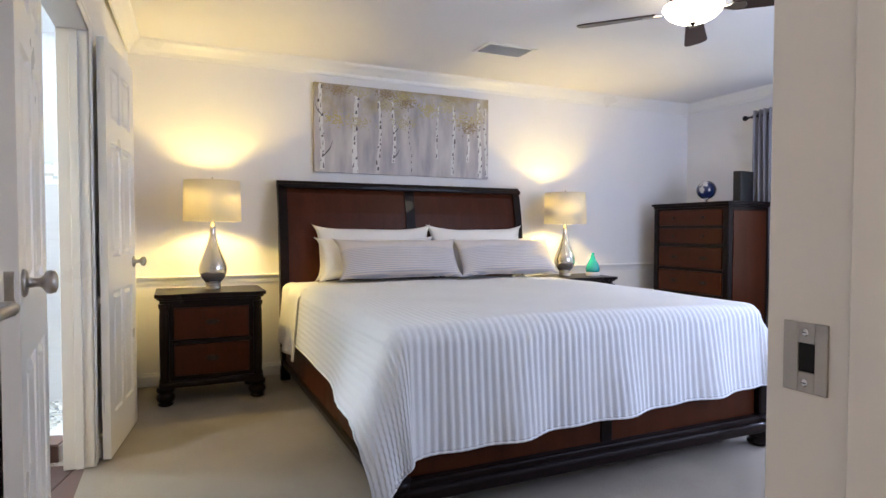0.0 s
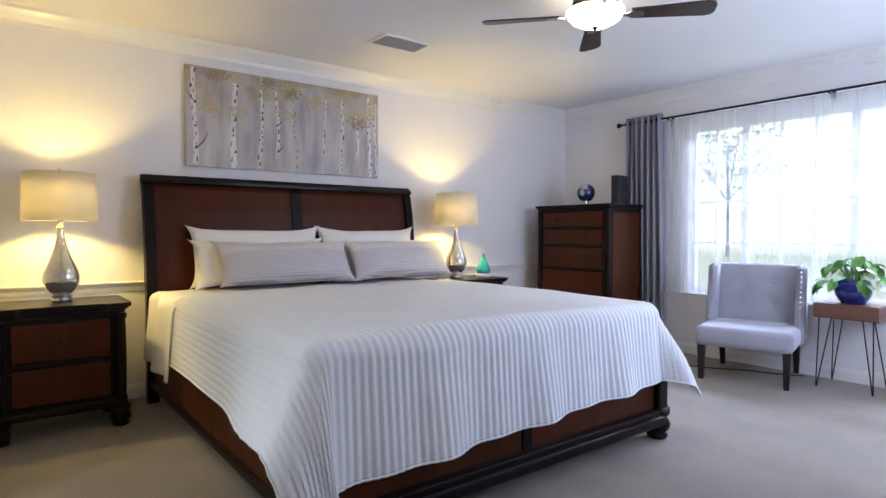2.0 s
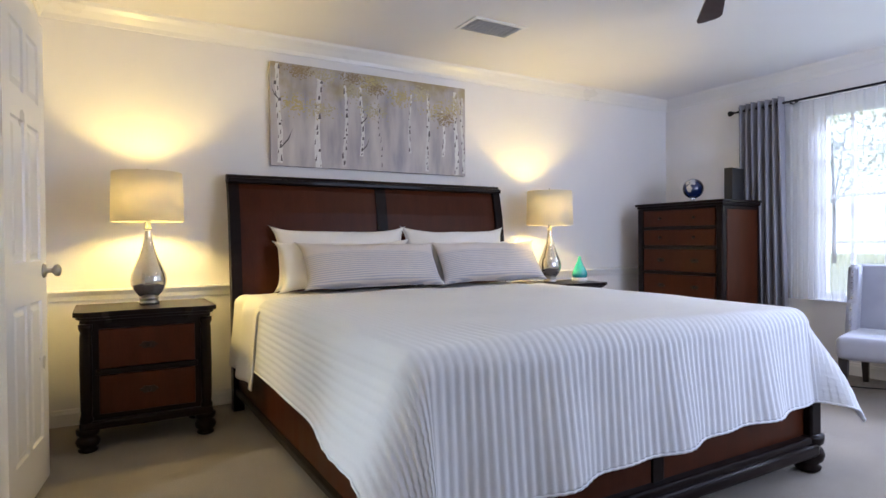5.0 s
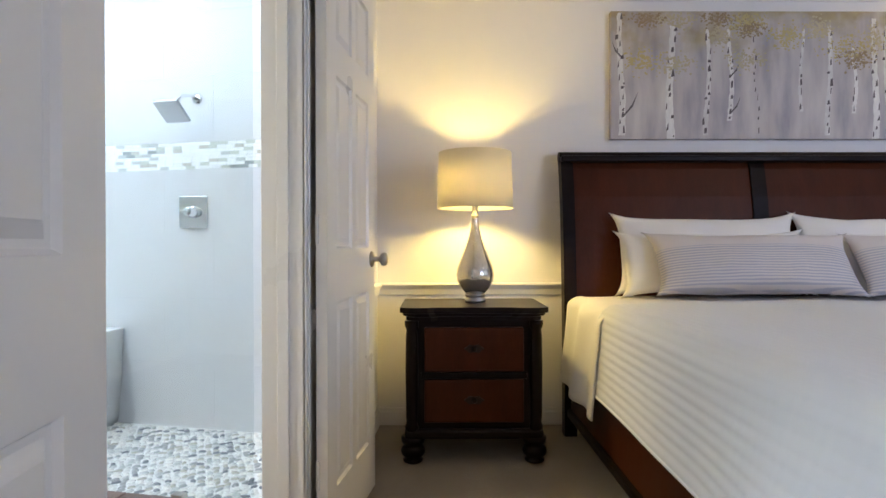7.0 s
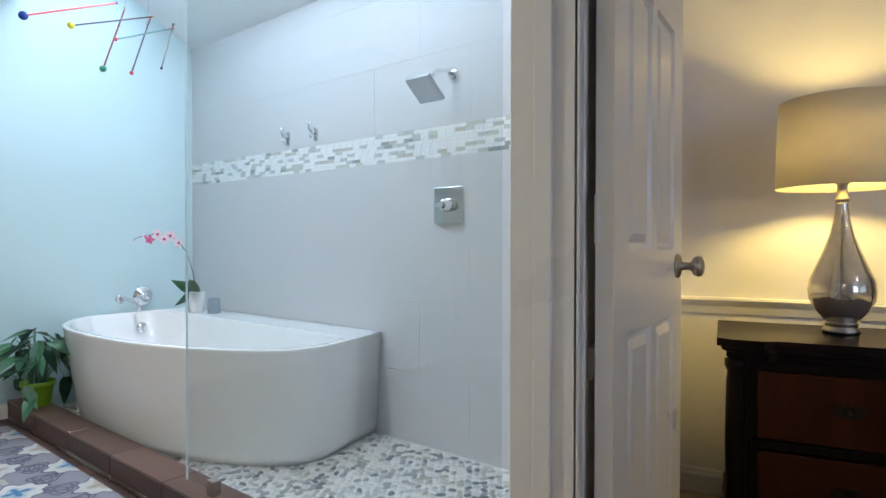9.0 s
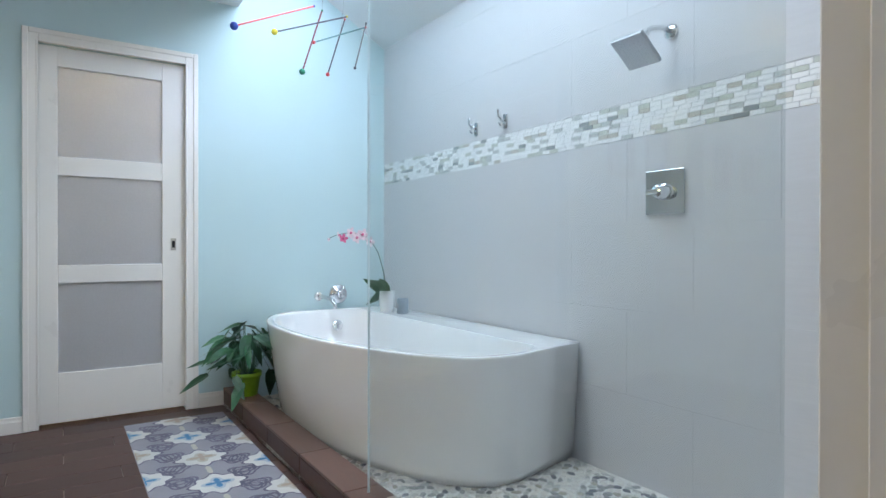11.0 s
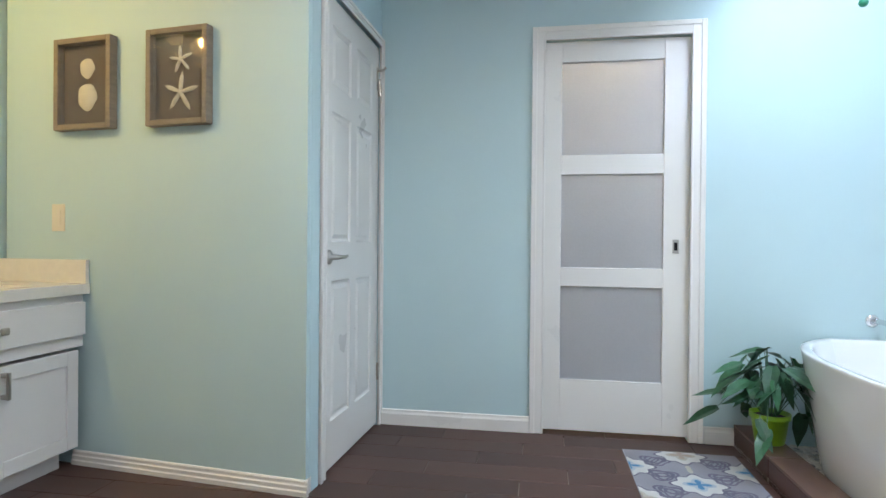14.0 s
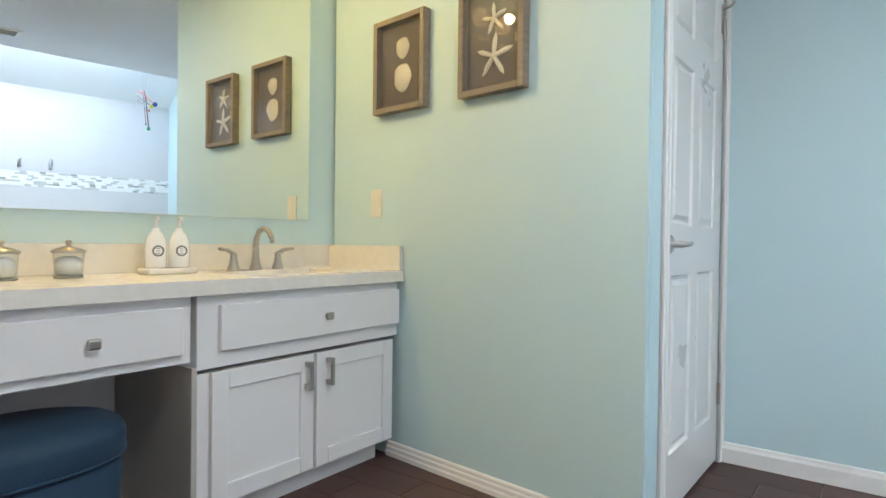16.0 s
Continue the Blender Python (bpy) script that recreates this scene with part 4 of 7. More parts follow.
# ---- painting ----
def painting():
    t = thing("painting", pose(1.232, 0.0, 1.572), "unframed canvas of grey birch trunks with gold leaves", "painting")
    W, H = 1.546, 0.70
    m = bpy.data.materials.new("birch_wood_canvas")
    m.use_nodes = True
    nt = m.node_tree
    p = nt.nodes["Principled BSDF"]
    L = nt.links.new
    tc = nt.nodes.new("ShaderNodeTexCoord")
    mp = nt.nodes.new("ShaderNodeMapping")
    mp.inputs["Scale"].default_value = (5, 1, 1.1)
    L(tc.outputs["Object"], mp.inputs[0])
    nz = nt.nodes.new("ShaderNodeTexNoise")
    nz.inputs["Scale"].default_value, nz.inputs["Detail"].default_value = 2.2, 7
    L(mp.outputs[0], nz.inputs[0])
    r1 = nt.nodes.new("ShaderNodeValToRGB")
    cr = r1.color_ramp
    cr.elements[0].position, cr.elements[0].color = 0.28, (0.31, 0.29, 0.33, 1)
    cr.elements[1].position, cr.elements[1].color = 0.72, (0.62, 0.58, 0.55, 1)
    e = cr.elements.new(0.48)
    e.color = (0.48, 0.44, 0.44, 1)
    L(nz.outputs[0], r1.inputs[0])
    n2 = nt.nodes.new("ShaderNodeTexNoise")
    n2.inputs["Scale"].default_value, n2.inputs["Detail"].default_value = 5, 8
    L(tc.outputs["Object"], n2.inputs[0])
    sep = nt.nodes.new("ShaderNodeSeparateXYZ")
    L(tc.outputs["Object"], sep.inputs[0])
    mr = nt.nodes.new("ShaderNodeMapRange")
    mr.inputs[1].default_value, mr.inputs[2].default_value = 0.30, 0.72
    mr.inputs[3].default_value, mr.inputs[4].default_value = -0.22, 0.12
    L(sep.outputs[2], mr.inputs[0])
    ad = nt.nodes.new("ShaderNodeMath")
    L(n2.outputs[0], ad.inputs[0])
    L(mr.outputs[0], ad.inputs[1])
    gt = nt.nodes.new("ShaderNodeValToRGB")
    gt.color_ramp.elements[0].position, gt.color_ramp.elements[1].position = 0.48, 0.68
    L(ad.outputs[0], gt.inputs[0])
    n3 = nt.nodes.new("ShaderNodeTexNoise")
    n3.inputs["Scale"].default_value = 11
    L(tc.outputs["Object"], n3.inputs[0])
    gold = nt.nodes.new("ShaderNodeMix")
    gold.data_type = "RGBA"
    gold.inputs[6].default_value, gold.inputs[7].default_value = (0.24, 0.18, 0.12, 1), (0.52, 0.44, 0.26, 1)
    L(n3.outputs[0], gold.inputs[0])
    mx = nt.nodes.new("ShaderNodeMix")
    mx.data_type = "RGBA"
    L(gt.outputs[0], mx.inputs[0])
    L(r1.outputs[0], mx.inputs[6])
    L(gold.outputs[2], mx.inputs[7])
    L(mx.outputs[2], p.inputs["Base Color"])
    p.inputs["Roughness"].default_value = 0.75
    part("canvas", box(0, -0.038, 0, W, -0.002, H, 0.003), m, t, "grey and gold painted canvas")
    pale = surface("pale_birch_paint", (0.58, 0.55, 0.53), 0.8, vary=0.4, scale=9, fine=80, stretch=(1, 1, 0.3))
    dark = surface("dark_birch_paint", (0.10, 0.085, 0.09), 0.8, vary=0.3)
    rnd = random.Random(11)
    # painted trunks: x, width, foot, top
    for x, w, z0, z1, heavy in ((0.055, 0.032, 0.02, 0.69, 1), (0.33, 0.040, 0.0, 0.62, 1), (0.53, 0.026, 0.02, 0.60, 1), (0.655, 0.024, 0.10, 0.60, 0.8), (0.80, 0.018, 0.02, 0.60, 0.3), 
                                (1.05, 0.016, 0.15, 0.60, 0.5), (1.20, 0.026, 0.02, 0.62, 0.9), (1.34, 0.02, 0.14, 0.5, 0.4), (1.455, 0.034, 0.0, 0.66, 1), (1.52, 0.022, 0.02, 0.62, 0.7)):
        n = 26
        jag = [(rnd.uniform(-0.003, 0.003), rnd.uniform(-0.004, 0.004)) for _ in range(n + 1)]

        def trunk(u, v, x=x, w=w, z0=z0, z1=z1, jag=jag, n=n):
            j = jag[round(v * n)]
            return (x + (u - 0.5) * w * (1.15 - 0.4 * v) + j[0] + 0.01 * math.sin(v * 5 + x * 9), -0.0388, z0 + v * (z1 - z0))

        if heavy != 0.3:
            part("trunk", sheet_grid(1, n, trunk), pale, t, "pale painted birch trunk")
        marks = bmesh.new()
        z = z0 + 0.01
        while z < z1 - 0.03 and heavy:
            hgt = rnd.uniform(0.012, 0.05)
            cx = x + 0.01 * math.sin((z - z0) / (z1 - z0) * 5 + x * 9) + rnd.choice((-0.38, 0.38, 0.1)) * w
            ww = rnd.uniform(0.0022, 0.0068) * (0.6 + heavy)
            pts = [(cx - ww, z), (cx + ww * rnd.uniform(0.2, 1.2), z + hgt * 0.1), (cx + ww * rnd.uniform(0.1, 0.9), z + hgt), (cx - ww * rnd.uniform(0.2, 1), z + hgt * rnd.uniform(0.6, 0.95))]
            marks.faces.new([marks.verts.new((px, -0.0393, pz)) for px, pz in pts])
            if rnd.random() < 0.07 * heavy:
                s = rnd.choice((-1, 1))
                bx, bz, ln = cx, z, rnd.uniform(0.05, 0.11)
                pts = [(bx, bz), (bx + s * ln * 0.5, bz + ln * 0.55), (bx + s * ln * 0.75, bz + ln * 1.3), (bx + s * ln * 0.45, bz + ln * 0.65), (bx, bz + 0.012)]
                marks.faces.new([marks.verts.new((px, -0.0391, pz)) for px, pz in pts])
            z += hgt + rnd.uniform(0.004, 0.05) / (0.5 + heavy)
        if len(marks.faces):
            part("bark", marks, dark, t, "dark painted bark marks")["kind"] = "stuff"
        else:
            marks.free()
    # dabbed foliage: centre across and up, spread, ink
    inks = dict(ochre=surface("ochre_dab", (0.42, 0.345, 0.16), 0.8, vary=0.25), brown=surface("umber_dab", (0.27, 0.20, 0.12), 0.8, vary=0.25), olive=surface("pale_olive_dab", (0.43, 0.375, 0.25), 0.8, vary=0.2))
    for cx, cz, sx, sz, ink in ((0.20, 0.655, 0.045, 0.022, "brown"), (0.37, 0.655, 0.05, 0.025, "olive"), (0.585, 0.66, 0.05, 0.024, "brown"), (0.75, 0.64, 0.055, 0.03, "ochre"), (0.77, 0.60, 0.04, 0.02, "brown"),
                                (0.17, 0.43, 0.055, 0.035, "ochre"), (0.36, 0.41, 0.05, 0.025, "olive"), (0.74, 0.44, 0.055, 0.03, "olive"), (0.97, 0.56, 0.05, 0.035, "ochre"), (1.14, 0.60, 0.04, 0.03, "olive"),
                                (1.30, 0.50, 0.07, 0.035, "ochre"), (1.36, 0.44, 0.05, 0.03, "brown"), (1.44, 0.55, 0.04, 0.04, "olive"), (0.62, 0.57, 0.05, 0.03, "olive")):
        dabs = bmesh.new()
        for _ in range(150):
            px, pz = rnd.gauss(cx, sx), rnd.gauss(cz, sz)
            q = rnd.uniform(0.004, 0.010)
            if not (0.012 < px < W - 0.012 and 0.012 < pz < H - 0.012):
                continue
            a0 = rnd.uniform(0, 6.28)
            dabs.faces.new([dabs.verts.new((px + q * rnd.uniform(0.6, 1.2) * math.cos(a0 + a), -0.0395 - 0.0002 * rnd.random(), pz + q * rnd.uniform(0.5, 1.0) * math.sin(a0 + a))) for a in (0, 1.2, 2.5, 3.7, 5.0)])
        part("foliage", dabs, inks[ink], t, "dabbed gold and umber leaves")["kind"] = "stuff"


painting()


# ---- ceiling fan and vents ----
def ceiling_fan():
    t = thing("ceiling_fan", pose(2.80, -2.28, 2.44), "ceiling fan with dark wooden blades and a lit glass bowl", "ceiling fan")
    part("motor", lathe([(0.09, 0), (0.095, -0.03), (0.12, -0.045), (0.125, -0.09), (0.10, -0.105), (0.085, -0.115), (0, -0.115)], 32), M["bronze"], t, "dark bronze motor housing", True)
    blade_wood = surface("dark_walnut_blade", (0.035, 0.018, 0.013), 0.35, vary=0.35, scale=4, fine=40, stretch=(1, 9, 1))
    for a in (131, 41, -49, -139):
        m = pose(0, 0, -0.135, 0, 0, a) @ pose(0, 0, 0, -11, 0, 0)
        out = [(0.19, -0.045), (0.57, -0.068), (0.605, -0.058), (0.62, -0.03), (0.62, 0.035), (0.605, 0.06), (0.57, 0.068), (0.19, 0.045)]
        bm = extrude(out, -0.004, 0.004)
        bm.transform(m)
        b = part("blade", bm, blade_wood, t, "dark wooden blade")
        br = extrude([(0.08, -0.014), (0.16, -0.012), (0.20, -0.034), (0.25, -0.03), (0.26, 0.0), (0.25, 0.03), (0.20, 0.034), (0.16, 0.012), (0.08, 0.014)], -0.010, -0.004)
        br.transform(m)
        part("blade_iron", br, M["nickel"], b, "scrolled metal blade iron")
    glow = surface("lit_frosted_bowl", (1.0, 0.90, 0.74), 0.4, vary=0.03, emit=6.5)
    part("bowl", lathe([(0.155, -0.112), (0.158, -0.122), (0.148, -0.14), (0.125, -0.165), (0.09, -0.185), (0.05, -0.197), (0, -0.2)], 36), glow, t, "lit frosted glass bowl", True)
    part("finial", lathe([(0.018, -0.198), (0.016, -0.205), (0.008, -0.212), (0, -0.22)], 14), M["bronze"], t, "bronze finial", True)


ceiling_fan()


def ceiling_vent(m, label, w, d):
    t = thing("ceiling_vent", m, label, "air vent", "", "")
    bm = bmesh.new()
    for x0, y0, x1, y1 in ((-w, -d, w, -d + 0.03), (-w, d - 0.03, w, d), (-w, -d + 0.03, -w + 0.03, d - 0.03), (w - 0.03, -d + 0.03, w, d - 0.03)):
        box(x0, y0, -0.008, x1, y1, 0.0, 0.003, 1, bm)
    part("frame", bm, M["trim"], t, "white metal frame")
    part("backing", box(-w + 0.03, -d + 0.03, -0.002, w - 0.03, d - 0.03, -0.001), M["curtain"], t, "grey duct behind the slats")
    n = int((2 * d - 0.06) / 0.019)
    for k in range(n):
        y = -d + 0.037 + k * (2 * d - 0.07) / max(1, n - 1)
        bm = box(-w + 0.03, -0.0095, -0.0006, w - 0.03, 0.0095, 0.0006)
        bm.transform(pose(0, y, -0.006, 35, 0, 0))
        part("slat", bm, M["trim"], t)


ceiling_vent(pose(2.455, -0.87, CEIL), "white metal ceiling vent with slats over the bed", 0.205, 0.125)
ceiling_vent(BATH @ pose(-1.55, -1.75, CEIL), "white metal ceiling vent in the bathroom", 0.19, 0.09)


# ---- window, curtains, rod ----
def window():
    t = thing("window_1", pose(XE, 0, 0), "wide white window with a grid of panes", "window", "", "structure")
    part("window_sill", box(-0.045, WY0 - 0.05, WZ0 - 0.025, 0.04, WY1 + 0.05, WZ0, 0.006), M["trim"], t, "white window sill")
    bm = box(0.05, WY0, WZ0, 0.10, WY0 + 0.045, WZ1)
    box(0.05, WY1 - 0.045, WZ0, 0.10, WY1, WZ1, bm=bm)
    box(0.05, WY0 + 0.045, WZ1 - 0.045, 0.10, WY1 - 0.045, WZ1, bm=bm)
    box(0.05, WY0 + 0.045, WZ0, 0.10, WY1 - 0.045, WZ0 + 0.045, bm=bm)
    part("window_frame", bm, M["trim"], t)
    for y in (-1.946, -2.755, -3.56):
        part("mullion", box(0.045, y - 0.03, WZ0 + 0.045, 0.10, y + 0.03, WZ1 - 0.045, 0.004), M["trim"], t)
    cols = [(-1.505, -1.916, (-1.69,)), (-1.976, -2.725, (-2.228, -2.482)), (-2.785, -3.53, (-3.04, -3.29)), (-3.59, -4.035, (-3.82,))]
    for a, b, mids in cols:
        for y in mids:
            part("muntin", box(0.062, y - 0.012, WZ0 + 0.045, 0.088, y + 0.012, WZ1 - 0.045), M["trim"], t)
        for z in (1.02, 1.385, 1.74):
            part("muntin", box(0.0625, b, z - 0.012, 0.0875, a, z + 0.012), M["trim"], t)
        ys = [a, *mids, b]
        zs = [WZ0 + 0.045, 1.02, 1.385, 1.74, WZ1 - 0.045]
        for y0, y1 in zip(ys, ys[1:]):
            for z0, z1 in zip(zs, zs[1:]):
                part("pane", box(0.073, y1, z0, 0.077, y0, z1), M["clear"], t).visible_shadow = False


window()


def downlight():
    t = thing("ceiling_downlight", BATH @ pose(-1.2, -2.6, CEIL), "round white recessed downlight in the bathroom ceiling", "downlight")
    part("trim_ring", lathe([(0.070, -0.001), (0.098, -0.001), (0.095, -0.008), (0.074, -0.012), (0.070, -0.001)], 32), M["trim"], t, "white trim ring", True)
    part("lens", lathe([(0.0, -0.002), (0.070, -0.002), (0.070, -0.005), (0, -0.005)], 28), surface("lit_lens", (1.0, 0.92, 0.84), 0.4, vary=0.01, emit=4.0), t, "lit frosted lens")


downlight()


def curtain():
    t = thing("curtain", pose(5.12, 0, 0), "grey grommet curtain gathered beside the window, reaching the floor", "curtain")

    def fn(u, v):
        y = -0.845 - u * (0.40 + 0.05 * (1 - v))
        z = 0.012 + v * 2.21
        a = u * 7 * 2 * math.pi
        amp = 0.042 + 0.01 * math.sin(v * 4 + u * 9)
        return (amp * math.sin(a + 0.5 * math.sin(v * 2.1)) + 0.012 * noise.noise((u * 6, v * 2, 0)), y + 0.012 * math.cos(2 * a) * (1 - v), z)

    ob = part("panel", sheet_grid(168, 30, fn), M["curtain"], t, "", True)
    so = ob.modifiers.new("thick", "SOLIDIFY")
    so.thickness = 0.003
    for k in range(7):
        y = -0.875 - k * 0.055
        bm = bmesh.new()
        tube([(0.030 * math.cos(a), y, 2.17 + 0.030 * math.sin(a)) for a in [j * math.pi / 8 for j in range(17)]], 0.004, 6, bm)
        part("grommet", bm, M["bronze"], t, "dark metal grommet")


curtain()


def sheer(y0, y1, label, waves):
    t = thing("sheer_curtain", pose(5.155, 0, 0), label, "sheer curtain", "sheer curtains")

    def fn(u, v):
        y = y0 + u * (y1 - y0)
        z = 0.56 + v * 1.60
        a = u * waves * 2 * math.pi
        return (0.006 * math.sin(a + 2.5 * noise.noise((u * 5, v * 0.6, 0))) + 0.003 * math.sin(a * 2.3), y + 0.006 * math.cos(a * 2), z)

    part("panel", sheet_grid(int(waves * 14), 12, fn), M["sheer"], t, "", True)


sheer(-1.22, -2.62, "white sheer curtain hanging across the window", 16)
sheer(-2.55, -4.12, "white sheer curtain hanging across the window", 15)


def curtain_rod():
    t = thing("curtain_rod", pose(5.12, 0, 2.17), "thin black curtain rod with a ball finial above the window", "curtain rod")
    part("rod", tube([(0, -0.81, 0), (0, -4.25, 0)], 0.0095, 10), M["black"], t, "", True)
    part("finial", lathe([(0.009, 0), (0.014, 0.006), (0.010, 0.012), (0.022, 0.026), (0.025, 0.038), (0.02, 0.05), (0, 0.056)], 16, pose(0, -0.81, 0, -90, 0, 0)), M["black"], t, "black ball finial", True)
    for y in (-1.30, -2.62, -3.9):
        bm = tube([(0, y, -0.012), (0.06, y, -0.014), (0.098, y, -0.014)], 0.006, 8)
        box(0.092, y - 0.014, -0.045, 0.0995, y + 0.014, 0.02, 0.002, 1, bm)
        part("bracket", bm, M["black"], t, "black wall bracket")


curtain_rod()
# outside: ground, hedge and bright garden beyond the window
struct("ground_garden", box(XE + 0.12, -60, -0.35, 80, 60, -0.3), surface("pale_lawn", (0.30, 0.33, 0.22), 0.9, vary=0.3, scale=0.5), "sunlit lawn outside the window", "lawn")


def hedge_tree(x, y, h, r, seed):
    t = thing("garden_tree", pose(x, y, -0.3), "leafy tree in the garden outside the window", "tree", "garden trees")
    bark = M.setdefault("bark", surface("bark", (0.10, 0.08, 0.06), 0.9, vary=0.3, fine=30, bump=0.6))
    leaf = M.setdefault("leaf", surface("garden_leaf", (0.11, 0.17, 0.07), 0.6, vary=0.4, scale=2))
    rnd = random.Random(seed)
    bm = tube([(0, 0, 0), (0.05, 0.02, h * 0.3), (0.0, 0.1, h * 0.7)], 0.11, 8, None, 0.5)
    for k in range(5):
        a = k * 1.26
        tube([(0.02, 0.04, h * 0.35), (r * 0.5 * math.cos(a), r * 0.5 * math.sin(a), h * 0.6), (r * 0.8 * math.cos(a), r * 0.8 * math.sin(a), h * 0.75)], 0.04, 6, bm, 0.4)
    part("trunk", bm, bark, t)
    bm = bmesh.new()
    for _ in range(1500):
        d = Vector((rnd.gauss(0, 1), rnd.gauss(0, 1), rnd.gauss(0, 0.8))).normalized() * (rnd.random() ** 0.4)
        p = Vector((d.x * r, d.y * r, h * 0.68 + d.z * h * 0.32))
        u = Vector((rnd.uniform(-1, 1), rnd.uniform(-1, 1), rnd.uniform(-1, 1))).normalized() * rnd.uniform(0.08, 0.16)
        w = u.orthogonal().normalized() * rnd.uniform(0.04, 0.08)
        bm.faces.new([bm.verts.new(q) for q in (p - u, p + w, p + u, p - w)])
    part("crown", bm, leaf, t)


for x, y, h, r, sd in ((34.0, 12.5, 9.0, 3.4, 8),):
    hedge_tree(x, y, h, r, sd)


def garden_distance():
    """A backdrop far outside the window; its own glow stands for the bright garden."""
    m = surface("glowing_backdrop", (0.86, 0.94, 1.0), 0.9, vary=0.0)
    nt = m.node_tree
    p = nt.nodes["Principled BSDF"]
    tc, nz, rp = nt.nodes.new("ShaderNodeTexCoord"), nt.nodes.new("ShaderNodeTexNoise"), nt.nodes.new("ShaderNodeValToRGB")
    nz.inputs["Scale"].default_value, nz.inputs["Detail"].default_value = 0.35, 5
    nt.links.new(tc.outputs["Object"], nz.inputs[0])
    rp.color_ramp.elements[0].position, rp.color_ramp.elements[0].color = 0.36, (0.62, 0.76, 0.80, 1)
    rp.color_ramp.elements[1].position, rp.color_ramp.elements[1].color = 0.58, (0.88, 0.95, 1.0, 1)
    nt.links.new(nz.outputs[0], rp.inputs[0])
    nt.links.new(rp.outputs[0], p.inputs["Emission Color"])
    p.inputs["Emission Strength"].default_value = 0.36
    struct("backdrop_garden", box(56, -75, -1.0, 56.2, 75, 34), m, "pale glowing backdrop beyond the garden", "backdrop")


garden_distance()


# ---- chair, side table, plant ----
def slipper_chair():
    t = thing("slipper_chair", pose(4.815, -2.225, 0, 0, 0, -75.5), "grey tufted wingback slipper chair with nailhead trim and dark legs", "chair")
    g = M["greycloth"]
    part("seat", box(-0.33, -0.36, 0.255, 0.33, 0.27, 0.41, 0.045, 5), g, t, "padded grey seat", True)

    def back(u, v):
        x, z = (u - 0.5) * 2, v
        tuft = 0.0
        for bx in (-0.42, 0.42):
            for bz in (0.38, 0.72):
                tuft += 0.022 * math.exp(-((x - bx) ** 2 * 30 + (z - bz) ** 2 * 80))
        return (x * 0.285, 0.18 + 0.10 * z - 0.03 * (1 - x * x) * (1 - (2 * z - 1) ** 4) + tuft, 0.38 + z * 0.47)

    bm = sheet_grid(30, 30, back)
    join(bm, sheet_grid(30, 4, lambda u, v: ((u - 0.5) * 0.57, 0.18 + 0.10 + v * 0.07, 0.85 + 0.012 * math.sin(v * math.pi))))
    part("backrest", bm, g, t, "button-tufted grey backrest", True)
    part("back_panel", box(-0.30, 0.30, 0.27, 0.30, 0.35, 0.85, 0.015, 3), g, t, "", True)
    for s in (-1, 1):
        out = [(0.02, 0.40), (0.08, 0.60), (0.115, 0.82), (0.14, 0.86), (0.35, 0.86), (0.35, 0.27), (0.02, 0.27)]
        bm = bmesh.new()
        lo = [bm.verts.new((s * 0.282, y, z)) for y, z in out]
        hi = [bm.verts.new((s * 0.345, y, z)) for y, z in out]
        n = len(out)
        for i in range(n):
            bm.faces.new((lo[i], lo[(i + 1) % n], hi[(i + 1) % n], hi[i]))
        bm.faces.new(lo[::-1])
        bm.faces.new(hi)
        bmesh.ops.bevel(bm, geom=bm.edges[:], offset=0.014, segments=3, affect="EDGES")
        wing = part("wing", bm, g, t, "grey wing edged with nailheads", True)
        for k in range(13):
            v = k / 12
            y = np.interp(v, (0, 0.45, 0.92, 1), (0.02, 0.08, 0.115, 0.14)) - 0.003
            z = 0.40 + v * 0.45
            part("nailhead", lathe([(0.0075, 0), (0.006, 0.003), (0, 0.005)], 8, pose(s * 0.314, y, z, 90, 0, 0)), M["chrome"], wing, "bright nailhead")
    dk = surface("black_brown_leg", (0.014, 0.009, 0.008), 0.35, vary=0.3)
    for x, y, b in ((-0.285, -0.31, 0), (0.285, -0.31, 0), (-0.27, 0.28, 1), (0.27, 0.28, 1)):
        bm = bmesh.new()
        k0, k1 = 0.017, 0.027
        lean = 0.05 * b
        lo = [bm.verts.new((x + i * k0, y + j * k0 + lean, 0)) for i, j in ((-1, -1), (1, -1), (1, 1), (-1, 1))]
        hi = [bm.verts.new((x + i * k1, y + j * k1, 0.275)) for i, j in ((-1, -1), (1, -1), (1, 1), (-1, 1))]
        for i in range(4):
            bm.faces.new((lo[i], lo[(i + 1) % 4], hi[(i + 1) % 4], hi[i]))
        bm.faces.new(lo[::-1])
        bm.faces.new(hi)
        part("leg", bm, dk, t, "dark tapered wooden leg")
    for bx in (-0.12, 0.12):
        for bz in (0.38, 0.72):
            part("button", lathe([(0.011, 0), (0.009, 0.004), (0, 0.006)], 10, pose(bx, 0.18 + 0.10 * bz - 0.012, 0.38 + bz * 0.47, 90, 0, 0)), g, t, "covered tufting button", True)


slipper_chair()


